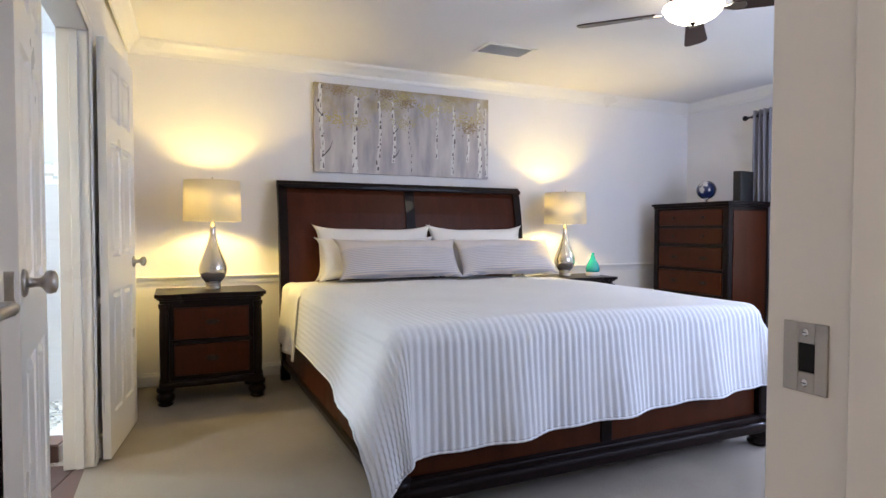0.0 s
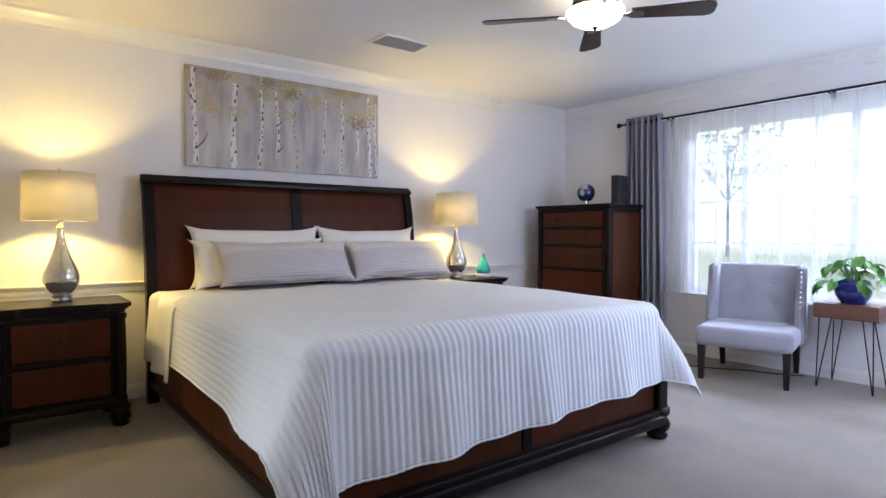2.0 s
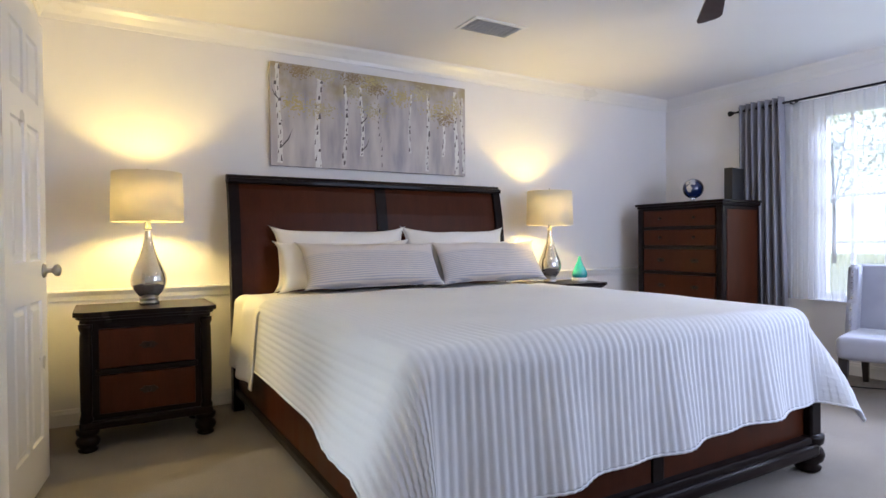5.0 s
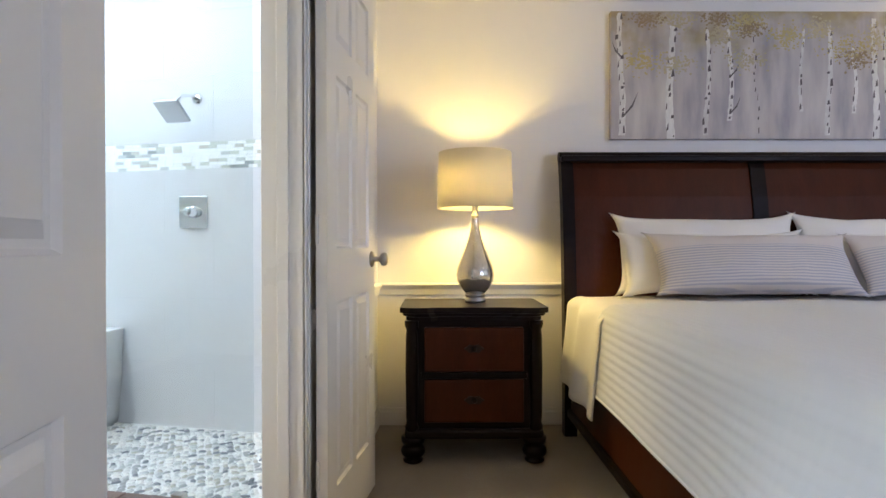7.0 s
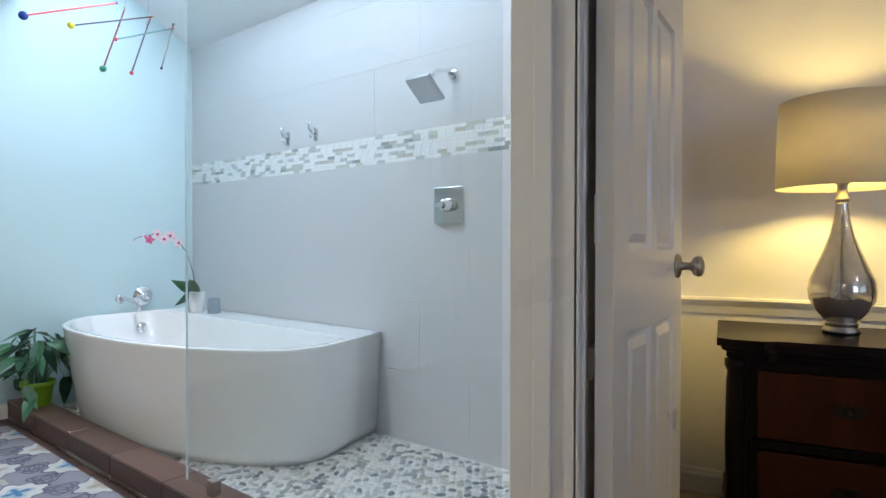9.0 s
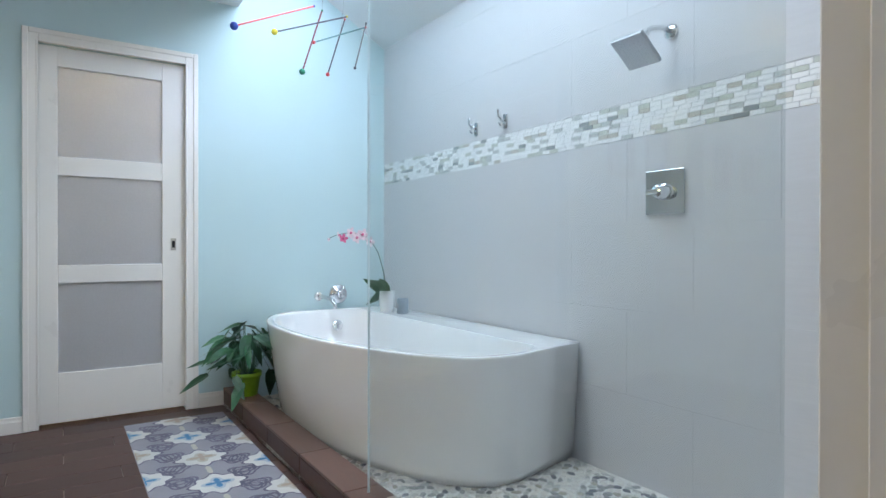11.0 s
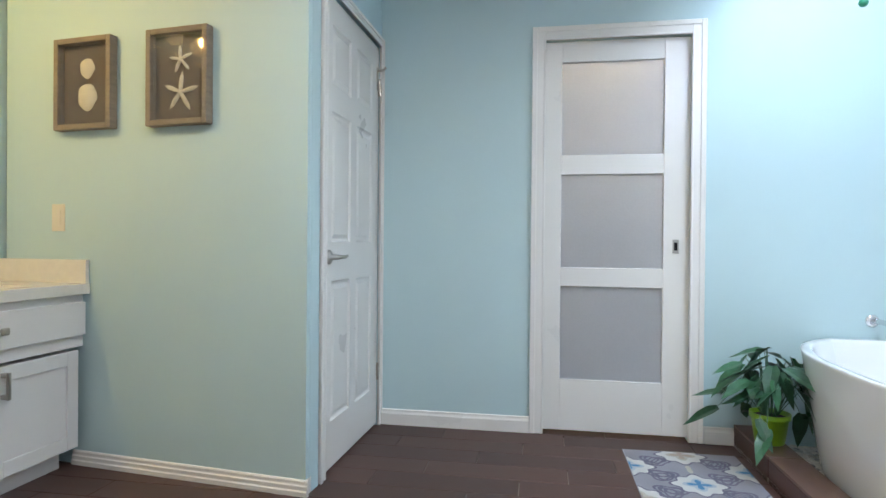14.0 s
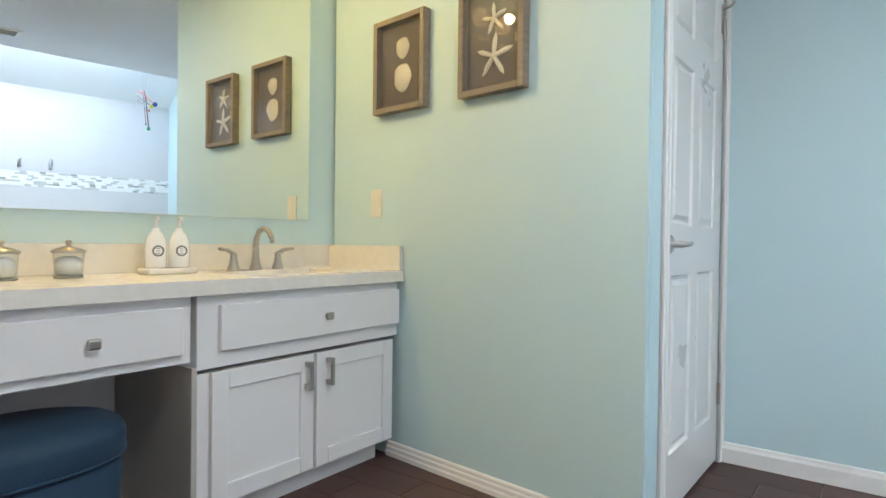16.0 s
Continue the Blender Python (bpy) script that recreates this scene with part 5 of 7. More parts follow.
def side_table():
    t = thing("side_table", pose(5.02, -2.835, 0), "small reddish wood side table on black hairpin legs", "side table")
    wood = surface("reddish_wood", (0.13, 0.055, 0.035), 0.42, vary=0.35, scale=5, fine=40, stretch=(7, 1, 7))
    part("tabletop", box(-0.155, -0.2, 0.505, 0.155, 0.2, 0.61, 0.004), wood, t, "box top in reddish wood")
    part("drawer", box(-0.160, -0.19, 0.515, -0.1545, 0.19, 0.60, 0.002, 1), wood, t)
    for x, y in ((-0.12, -0.165), (-0.12, 0.165), (0.12, -0.165), (0.12, 0.165)):
        sx, sy = (1 if x > 0 else -1), (1 if y > 0 else -1)
        bm = tube([(x + sx * 0.02, y, 0.505), (x + sx * 0.03, y + sy * 0.01, 0.008), (x + sx * 0.027, y + sy * 0.006, 0.004), (x - sx * 0.005, y - sy * 0.07, 0.505)], 0.0045, 8)
        part("hairpin_leg", bm, M["black"], t, "black hairpin leg")


side_table()


def heart_leaf(bm, m, ln, wd):
    """A pointed heart-shaped leaf, cupped along its rib, with thickness given by two faces."""
    half = [(0.0, 0.0), (-0.10, 0.5), (0.12, 0.92), (0.45, 0.86), (0.75, 0.42), (1.0, 0.0)]
    rib = [bm.verts.new(m @ Vector((p[0] * ln, 0, -0.12 * ln * max(0, p[0]) ** 2))) for p in half]
    for s in (-1, 1):
        edge = [bm.verts.new(m @ Vector((p[0] * ln, s * p[1] * wd / 2, 0.12 * wd * p[1] - 0.16 * ln * max(0, p[0]) ** 2))) for p in half[1:-1]]
        loop = [rib[0], *edge, rib[-1]]
        for i in range(len(loop) - 1):
            a, b = rib[i], rib[i + 1]
            q = [a, loop[i], loop[i + 1], b]
            q = [v for k, v in enumerate(q) if v not in q[:k]]
            if len(q) > 2:
                bm.faces.new(q)


def potted_plant(name, m, pot_profile, pot_mat, leaf_mat, rnd, count, spread, height, ln, wd, label, potlabel, trail=0.0, rim=0.0):
    t = thing(name, m, label, "plant")
    part("pot", lathe(pot_profile, 32), pot_mat, t, potlabel, True)
    top = max(z for _, z in pot_profile)
    rr = max(r for r, z in pot_profile if z > top * 0.9)
    part("soil", lathe([(rr - 0.008, top - 0.02), (rr * 0.5, top - 0.012), (0, top - 0.01)], 20), M.setdefault("soil", surface("potting_soil", (0.03, 0.022, 0.016), 1.0, vary=0.4, bump=0.8, dist=0.01)), t, "dark soil")
    stems = bmesh.new()
    for k in range(count):
        a = rnd.uniform(0, 2 * math.pi)
        q = rnd.random() ** 0.6
        reach = spread * q
        hz = top + height * (1 - 0.75 * q * q) * rnd.uniform(0.55, 1.0) - trail * (q > 0.8) * rnd.random()
        p0 = Vector((0.3 * rr * math.cos(a), 0.3 * rr * math.sin(a), top - 0.015))
        p2 = Vector((reach * math.cos(a), reach * math.sin(a), hz))
        p1 = (p0 + p2) / 2 + Vector((0, 0, 0.05 + 0.25 * height * q))
        tube([p0, p1, p2], 0.0022, 5, stems, 0.7)
        lf = bmesh.new()
        pm = Matrix.Translation(p2) @ pose(0, 0, 0, rnd.uniform(-25, 25), rnd.uniform(5, 60), math.degrees(a) + rnd.uniform(-50, 50))
        s = rnd.uniform(0.7, 1.15)
        heart_leaf(lf, pm, ln * s, wd * s)
        part("leaf", lf, leaf_mat, t)
    part("stem_mass", stems, leaf_mat, t)["kind"] = "stuff"
    return t


BLUEPOT = surface("cobalt_glaze", (0.012, 0.02, 0.16), 0.12, vary=0.4, scale=9, coat=0.7)
POTHOS = surface("pothos_leaf", (0.10, 0.24, 0.05), 0.38, vary=0.4, scale=14, fine=60, random_tone=0.35)
LILY = surface("dark_lily_leaf", (0.030, 0.095, 0.045), 0.3, vary=0.4, scale=16, fine=60, random_tone=0.35)
potted_plant("pothos", pose(5.0, -2.84, 0.61), [(0.06, 0), (0.075, 0.004), (0.11, 0.06), (0.118, 0.10), (0.11, 0.15), (0.10, 0.165), (0.093, 0.165), (0.10, 0.14), (0, 0.14)], BLUEPOT, POTHOS, random.Random(5), 75, 0.21, 0.17, 0.085, 0.075, "trailing green pothos in a cobalt blue pot on the side table", "glazed cobalt blue pot", 0.12)


def floor_cable():
    t = thing("floor_cable", pose(0, 0, 0), "thin black cable lying on the carpet behind the chair", "cable")
    pts = [(4.62 + 0.5 * k / 14, -1.55 - 0.95 * k / 14 + 0.03 * math.sin(k * 0.9), 0.006) for k in range(15)]
    part("cord", tube(pts, 0.004, 6), M["black"], t, "", True)


floor_cable()


# ---- on the dresser ----
def crystal_globe():
    t = thing("decorative_globe", pose(4.76, -0.66, 1.372), "small dark blue rotating globe on a clear stand", "globe")
    part("stand", lathe([(0.045, 0), (0.045, 0.008), (0.014, 0.014), (0.012, 0.03), (0.03, 0.042), (0, 0.042)], 20), M["chrome"], t, "clear bright stand", True)
    g = surface("globe_map", (0.012, 0.025, 0.10), 0.08, vary=0.2, scale=1, coat=1.0)
    nt = g.node_tree
    p = nt.nodes["Principled BSDF"]
    nz = nt.nodes.new("ShaderNodeTexNoise")
    nz.inputs["Scale"].default_value, nz.inputs["Detail"].default_value = 11, 6
    tc = nt.nodes.new("ShaderNodeTexCoord")
    nt.links.new(tc.outputs["Object"], nz.inputs[0])
    rp = nt.nodes.new("ShaderNodeValToRGB")
    rp.color_ramp.elements[0].position, rp.color_ramp.elements[0].color = 0.55, (0.010, 0.022, 0.09, 1)
    rp.color_ramp.elements[1].position, rp.color_ramp.elements[1].color = 0.60, (0.45, 0.45, 0.48, 1)
    nt.links.new(nz.outputs[0], rp.inputs[0])
    nt.links.new(rp.outputs[0], p.inputs["Base Color"])
    bm = bmesh.new()
    bmesh.ops.create_uvsphere(bm, u_segments=32, v_segments=18, radius=0.088, matrix=pose(0, 0, 0.125))
    part("sphere", bm, g, t, "dark blue globe with pale continents", True)


crystal_globe()


def black_box():
    t = thing("photo_album", pose(4.80, -1.02, 1.372, 0, 0, 8), "black upright album standing on the dresser", "album")
    part("cover", box(-0.10, -0.035, 0, 0.10, 0.035, 0.265, 0.004), surface("black_leather", (0.012, 0.011, 0.012), 0.4, vary=0.3, fine=90, bump=0.4), t)
    part("pages", box(-0.094, -0.027, 0.006, 0.101, 0.027, 0.266), surface("grey_pages", (0.10, 0.10, 0.11), 0.8), t, "dark page edges")


black_box()


# window added out of view, only to let fill daylight in
def south_fill_window():
    t = thing("window_fill", pose(2.8, -4.43, 0.85), "unseen white window added beside the entry for fill daylight", "window", "", "structure")
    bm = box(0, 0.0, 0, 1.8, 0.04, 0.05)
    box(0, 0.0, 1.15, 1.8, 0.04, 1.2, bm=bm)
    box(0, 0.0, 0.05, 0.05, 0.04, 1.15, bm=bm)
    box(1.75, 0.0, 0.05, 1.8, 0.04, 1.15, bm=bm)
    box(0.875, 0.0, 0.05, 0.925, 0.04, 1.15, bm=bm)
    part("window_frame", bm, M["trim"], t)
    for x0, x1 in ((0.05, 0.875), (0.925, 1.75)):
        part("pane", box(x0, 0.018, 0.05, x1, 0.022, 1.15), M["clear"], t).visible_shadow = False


south_fill_window()


# ---- bathroom: tub, kerb, glass, fittings ----
def bpose(a, b, z, rz=0.0):
    return BATH @ pose(a, b, z, 0, 0, rz)


def bathtub():
    t = thing("bathtub", bpose(0, 0, 0), "white freestanding corner bathtub with a curved front", "bathtub")
    bb = BT - 0.012
    front = [(-3.285, -1.02), (-3.12, -1.18), (-2.85, -1.285), (-2.5, -1.315), (-2.1, -1.285), (-1.75, -1.19), (-1.48, -1.055), (-1.35, -0.92), (-1.315, -0.75)]
    curve = []
    for i in range(len(front) - 1):
        p0, p1, p2, p3 = (Vector(front[max(0, min(len(front) - 1, i + d))]) for d in (-1, 0, 1, 2))
        for j in range(6):
            q = j / 6
            curve.append(0.5 * (2 * p1 + (p2 - p0) * q + (2 * p0 - 5 * p1 + 4 * p2 - p3) * q * q + (3 * p1 - p0 - 3 * p2 + p3) * q ** 3))
    pts = [Vector((-3.285, bb)), *curve, Vector((-1.318, -0.75)), Vector((-1.345, -0.62)), Vector((-1.405, bb))]
    c = Vector((-2.35, bb))

    def ring(bm, ka, kb, z):
        return [bm.verts.new((c.x + (p.x - c.x) * ka, c.y + (p.y - c.y) * kb, z)) for p in pts]

    bm = bmesh.new()
    loops = [ring(bm, 0.955, 0.91, 0.022), ring(bm, 0.965, 0.925, 0.06), ring(bm, 0.985, 0.965, 0.30), ring(bm, 0.997, 0.995, 0.50), ring(bm, 0.999, 0.999, 0.528), ring(bm, 1, 1, 0.538), ring(bm, 0.9985, 0.9985, 0.5425), ring(bm, 0.99, 0.985, 0.5435)]
    for a, b in zip(loops, loops[1:]):
        for i in range(len(pts)):
            j = (i + 1) % len(pts)
            bm.faces.new((a[i], a[j], b[j], b[i]))
    bm.faces.new(loops[0][::-1])
    part("shell", bm, M["tub"], t, "glossy white curved apron", True)
    bm = bmesh.new()
    ci = Vector((-2.28, -0.76))

    def inner(k, z, round_):
        # a wide ledge stays along the wall
        return [bm.verts.new((ci.x + (p.x - ci.x) * (k + 0.02), min(ci.y + (p.y - ci.y) * k, -0.56 - 0.08 * (0.545 - z)), z)) for p in pts]

    outer = ring(bm, 0.99, 0.985, 0.5435)
    loops = [outer, inner(0.945, 0.5436, 0), inner(0.935, 0.540, 0), inner(0.928, 0.528, 0), inner(0.90, 0.45, 0), inner(0.82, 0.22, 0), inner(0.73, 0.14, 0), inner(0.5, 0.12, 0)]
    for a, b in zip(loops, loops[1:]):
        for i in range(len(pts)):
            j = (i + 1) % len(pts)
            bm.faces.new((a[i], a[j], b[j], b[i]))
    bm.faces.new(loops[-1])
    part("basin", bm, M["tub"], t, "", True)
    part("overflow", lathe([(0.036, 0), (0.036, 0.006), (0.03, 0.012), (0.012, 0.014), (0, 0.016)], 24, pose(-3.165, -0.73, 0.445, 0, 78, 0)), M["chrome"], t, "round chrome overflow cover", True)


bathtub()


def tub_filler():
    t = thing("tub_filler", bpose(AW, -0.74, 0.63), "wall-mounted chrome tub spout and round valve", "faucet")
    part("valve", lathe([(0.065, 0), (0.065, 0.006), (0.058, 0.012), (0.026, 0.016), (0.026, 0.05), (0.022, 0.054), (0, 0.054)], 28, pose(0, 0.07, 0.01, 0, 90, 0)), M["chrome"], t, "round chrome valve plate", True)
    part("flange", lathe([(0.03, 0), (0.03, 0.006), (0.018, 0.01), (0, 0.01)], 20, pose(0, -0.07, 0.0, 0, 90, 0)), M["chrome"], t, "", True)
    part("spout", tube([(0, -0.07, 0), (0.06, -0.055, 0.0), (0.12, -0.03, -0.015), (0.15, -0.015, -0.05), (0.152, -0.012, -0.075)], 0.013, 12), M["chrome"], t, "curved chrome spout", True)
    part("lever", tube([(0.05, 0.07, 0.01), (0.055, 0.075, 0.03), (0.06, 0.09, 0.07)], 0.007, 8), M["chrome"], t, "", True)


tub_filler()


def kerb():
    t = thing("shower_kerb", bpose(0, 0, 0), "low brown-tiled kerb along the wet area", "kerb")
    part("core", box(AW, BC0 + 0.010, -0.014, 0.05, BC1 - 0.008, 0.092), M["grout"], t)
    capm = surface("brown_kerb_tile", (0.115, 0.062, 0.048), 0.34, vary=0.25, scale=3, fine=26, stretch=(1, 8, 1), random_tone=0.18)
    a = AW + 0.002
    while a < 0.02:
        b = min(a + 0.455, 0.045)
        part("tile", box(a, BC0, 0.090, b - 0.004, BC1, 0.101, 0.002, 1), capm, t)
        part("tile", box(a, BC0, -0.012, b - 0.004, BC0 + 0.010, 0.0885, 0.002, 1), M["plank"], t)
        a += 0.455


kerb()


def glass_panel():
    t = thing("shower_screen", bpose(0, 0, 0), "frameless clear glass shower screen on the kerb", "glass screen")
    gl = glassy("screen_glass", (0.925, 0.95, 0.952))
    part("pane", box(-1.42, -1.354, 0.104, -0.02, -1.345, 2.12, 0.001, 1), gl, t).visible_shadow = False
    edge = surface("glass_edge", (0.72, 0.82, 0.84), 0.1, vary=0.05)
    part("edge", box(-1.4225, -1.3535, 0.104, -1.4205, -1.3455, 2.12), edge, t, "pale green glass edge")
    for a in (-1.235, -0.30):
        part("clamp", box(a - 0.022, -1.366, 0.101, a + 0.022, -1.333, 0.150, 0.002, 1), M["nickel"], t, "square nickel glass clamp")


glass_panel()


def shower_head():
    t = thing("rain_shower", bpose(-0.95, BT, 1.775), "square chrome shower head on a wall arm", "shower head")
    part("flange", lathe([(0.03, 0), (0.03, 0.005), (0.012, 0.01), (0, 0.01)], 20, pose(0, 0, 0, 90, 0, 0)), M["chrome"], t, "", True)
    part("arm", tube([(0, 0, 0), (0, -0.05, 0.005), (0, -0.12, -0.01), (0, -0.16, -0.05), (0, -0.175, -0.075)], 0.010, 10), M["chrome"], t, "bent chrome arm", True)
    m = pose(0, -0.205, -0.11, -38, 0, 0)
    bm = box(-0.068, -0.068, -0.009, 0.068, 0.068, 0.009, 0.004)
    box(-0.022, -0.022, 0.008, 0.022, 0.022, 0.03, 0.004, 2, bm)
    bm.transform(m)
    h = part("head", bm, surface("brushed_chrome", (0.42, 0.43, 0.45), 0.32, metal=0.9, vary=0.08), t, "square brushed chrome head")
    bm = bmesh.new()
    for i in range(7):
        for j in range(7):
            join(bm, lathe([(0.0025, -0.0105), (0.003, -0.008)], 6), pose(-0.054 + i * 0.018, -0.054 + j * 0.018, 0))
    bm.transform(m)
    part("nozzles", bm, M["greycloth"], h, "grey rubber nozzles")["kind"] = "stuff"


shower_head()


def shower_valve():
    t = thing("shower_valve", bpose(-0.972, BT, 1.172), "square chrome shower valve with a lever", "shower valve")
    part("plate", box(-0.086, -0.010, -0.085, 0.086, 0, 0.085, 0.003), M["chrome"], t, "square chrome plate")
    part("hub", lathe([(0.032, 0), (0.032, 0.016), (0.024, 0.024), (0.024, 0.046), (0.021, 0.050), (0, 0.050)], 24, pose(0, -0.010, 0, 90, 0, 0)), M["chrome"], t, "", True)
    part("lever", box(-0.048, -0.062, -0.009, 0.010, -0.046, 0.009, 0.004), M["chrome"], t, "chrome lever")


shower_valve()


def robe_hook(a):
    t = thing("robe_hook", bpose(a, BT, 1.615), "chrome double robe hook on the tiled wall", "hook", "robe hooks")
    t.scale = (1.15, 1.15, 1.15)
    part("plate", box(-0.013, -0.007, -0.036, 0.013, 0.0, 0.030, 0.006, 3), M["chrome"], t, "upright rounded chrome plate", True)
    part("upper_hook", tube([(0, -0.004, 0.0), (0, -0.026, 0.002), (0, -0.040, 0.016), (0, -0.042, 0.040), (0, -0.040, 0.046)], 0.0085, 12), M["chrome"], t, "", True)
    part("lower_hook", tube([(0, -0.004, -0.020), (0, -0.022, -0.026), (0, -0.034, -0.022), (0, -0.038, -0.010)], 0.007, 12), M["chrome"], t, "", True)


robe_hook(-2.185)
robe_hook(-1.931)


# ---- plants, mobile, small things by the tub ----
GREENPOT = surface("lime_plastic", (0.24, 0.46, 0.02), 0.35, vary=0.08)
potted_plant("peace_lily", bpose(-3.04, -1.345, 0.101), [(0.055, 0), (0.06, 0.004), (0.076, 0.11), (0.084, 0.112), (0.084, 0.135), (0.078, 0.135), (0.072, 0.11), (0, 0.11)], GREENPOT, LILY, random.Random(9), 60, 0.23, 0.31, 0.17, 0.066, "dark green leafy plant in a lime green pot on the kerb", "lime green plastic pot", 0.12)


def orchid():
    t = thing("orchid", bpose(-2.93, -0.49, 0.5435), "pink and white orchid in a white pot on the tub rim", "orchid")
    part("pot", lathe([(0.040, 0), (0.042, 0.003), (0.055, 0.135), (0.051, 0.135), (0.046, 0.11), (0, 0.11)], 28), M["tub"], t, "white tapered pot", True)
    part("soil", lathe([(0.04, 0.108), (0, 0.112)], 16), M["soil"], t, "bark mulch")
    green = LILY
    for rx, rz, ry, ln in ((65, 262, -32, 0.19), (60, 268, 22, 0.17), (70, 285, -55, 0.12), (20, 330, -10, 0.11)):
        bm = bmesh.new()
        heart_leaf(bm, pose(0, 0, 0.125, rx, ry, rz), ln, 0.085)
        part("leaf", bm, green, t, "dark strap leaf")
    stem = [(0, 0, 0.11), (-0.01, -0.015, 0.25), (-0.02, -0.05, 0.38), (-0.03, -0.10, 0.46), (-0.04, -0.17, 0.50), (-0.05, -0.25, 0.505), (-0.06, -0.32, 0.49), (-0.065, -0.38, 0.465)]
    part("stem", tube(stem, 0.0032, 6, None, 0.5), green, t, "arching green stem", True)
    pink, white = surface("magenta_petal", (0.55, 0.10, 0.22), 0.5, vary=0.3), surface("pale_pink_petal", (0.78, 0.60, 0.64), 0.5, vary=0.2)
    rnd = random.Random(3)
    for k, (x, y, z, r) in enumerate(((-0.03, -0.11, 0.45, 0.030), (-0.04, -0.155, 0.495, 0.034), (-0.035, -0.20, 0.475, 0.032), (-0.05, -0.235, 0.505, 0.032), (-0.045, -0.285, 0.47, 0.026), (-0.06, -0.315, 0.49, 0.020), (-0.065, -0.375, 0.462, 0.010))):
        bm = bmesh.new()
        turn = pose(x + 0.012, y, z, rnd.uniform(-25, 25), 75 + rnd.uniform(-20, 20), rnd.uniform(-40, 40))
        for j in range(5):
            a = j * 72 + 15
            ell = [(r * 0.62 + r * 0.55 * math.cos(q), r * 0.40 * math.sin(q), 0.15 * r * math.cos(q * 2)) for q in [i * math.pi / 5 for i in range(10)]]
            bm.faces.new([bm.verts.new(turn @ pose(0, 0, 0.001 * j, 0, 0, a) @ Vector(e)) for e in ell])
        f = part("flower", bm, white if k != 4 else pink, t, "pink orchid flower")
        part("lip", lathe([(0.0, 0), (r * 0.3, 0.004), (r * 0.2, 0.012), (0, 0.014)], 8, turn), pink, f, "magenta lip", True)


orchid()


def candle_cup():
    t = thing("candle_cup", bpose(-2.78, -0.455, 0.5435), "grey ceramic candle cup on the tub rim", "candle")
    part("cup", lathe([(0.034, 0), (0.037, 0.004), (0.037, 0.095), (0.033, 0.095), (0.033, 0.075), (0, 0.075)], 24), surface("blue_grey_ceramic", (0.22, 0.26, 0.30), 0.4, vary=0.25, scale=30), t, "", True)
    part("emblem", lathe([(0.0, 0), (0.018, 0.0005), (0.018, 0.002), (0, 0.002)], 14, pose(0.0, -0.0365, 0.05, 90, 0, 0)), M["greycloth"], t, "pale round emblem")


candle_cup()


def mobile():
    t = thing("hanging_mobile", bpose(-2.88, 0, 0), "hanging mobile of coloured rods tipped with small balls", "mobile")
    cols = dict(blue=(0.02, 0.06, 0.30), yellow=(0.62, 0.52, 0.03), green=(0.02, 0.22, 0.12), red=(0.52, 0.04, 0.05), dark=(0.03, 0.03, 0.045), teal=(0.10, 0.22, 0.22), maroon=(0.16, 0.02, 0.03), coral=(0.68, 0.10, 0.09), grey=(0.12, 0.13, 0.13))
    mm = {k: surface("lacquer_" + k, v, 0.3, vary=0.05) for k, v in cols.items()}
    # ball end, far end, rod colour, ball colour, ball radius, depth
    for p, q, rc, bc, r, x in (((-1.478, 2.132), (-1.035, 2.336), "coral", "blue", 0.022, 0.10), ((-1.25, 2.158), (-0.815, 2.336), "dark", "yellow", 0.018, 0.06), ((-1.08, 1.972), (-0.96, 2.35), "maroon", "green", 0.018, 0.03),
                               ((-1.0, 2.165), (-0.665, 2.322), "teal", "red", 0.011, 0.0), ((-0.90, 2.0), (-0.79, 2.354), "dark", "red", 0.012, -0.03), ((-0.708, 2.078), (-0.632, 2.372), "grey", "dark", 0.009, -0.06)):
        rod = part("rod", tube([(x, p[0], p[1]), (x, q[0], q[1])], 0.0045, 8), mm[rc], t, "thin lacquered rod")
        for (y, z), rr in ((p, r), (q, 0.007)):
            bm = bmesh.new()
            bmesh.ops.create_uvsphere(bm, u_segments=16, v_segments=10, radius=rr, matrix=pose(x, y, z))
            part("ball", bm, mm[bc], rod, "small lacquered ball", True)
    part("thread", tube([(0.03, -0.96, 2.35), (0.0, -0.93, 2.64)], 0.0008, 5), mm["grey"], t, "thin hanging thread")
    part("thread", tube([(0.0, -0.83, 2.25), (0.0, -0.8, 2.55)], 0.0008, 5), mm["grey"], t)


mobile()


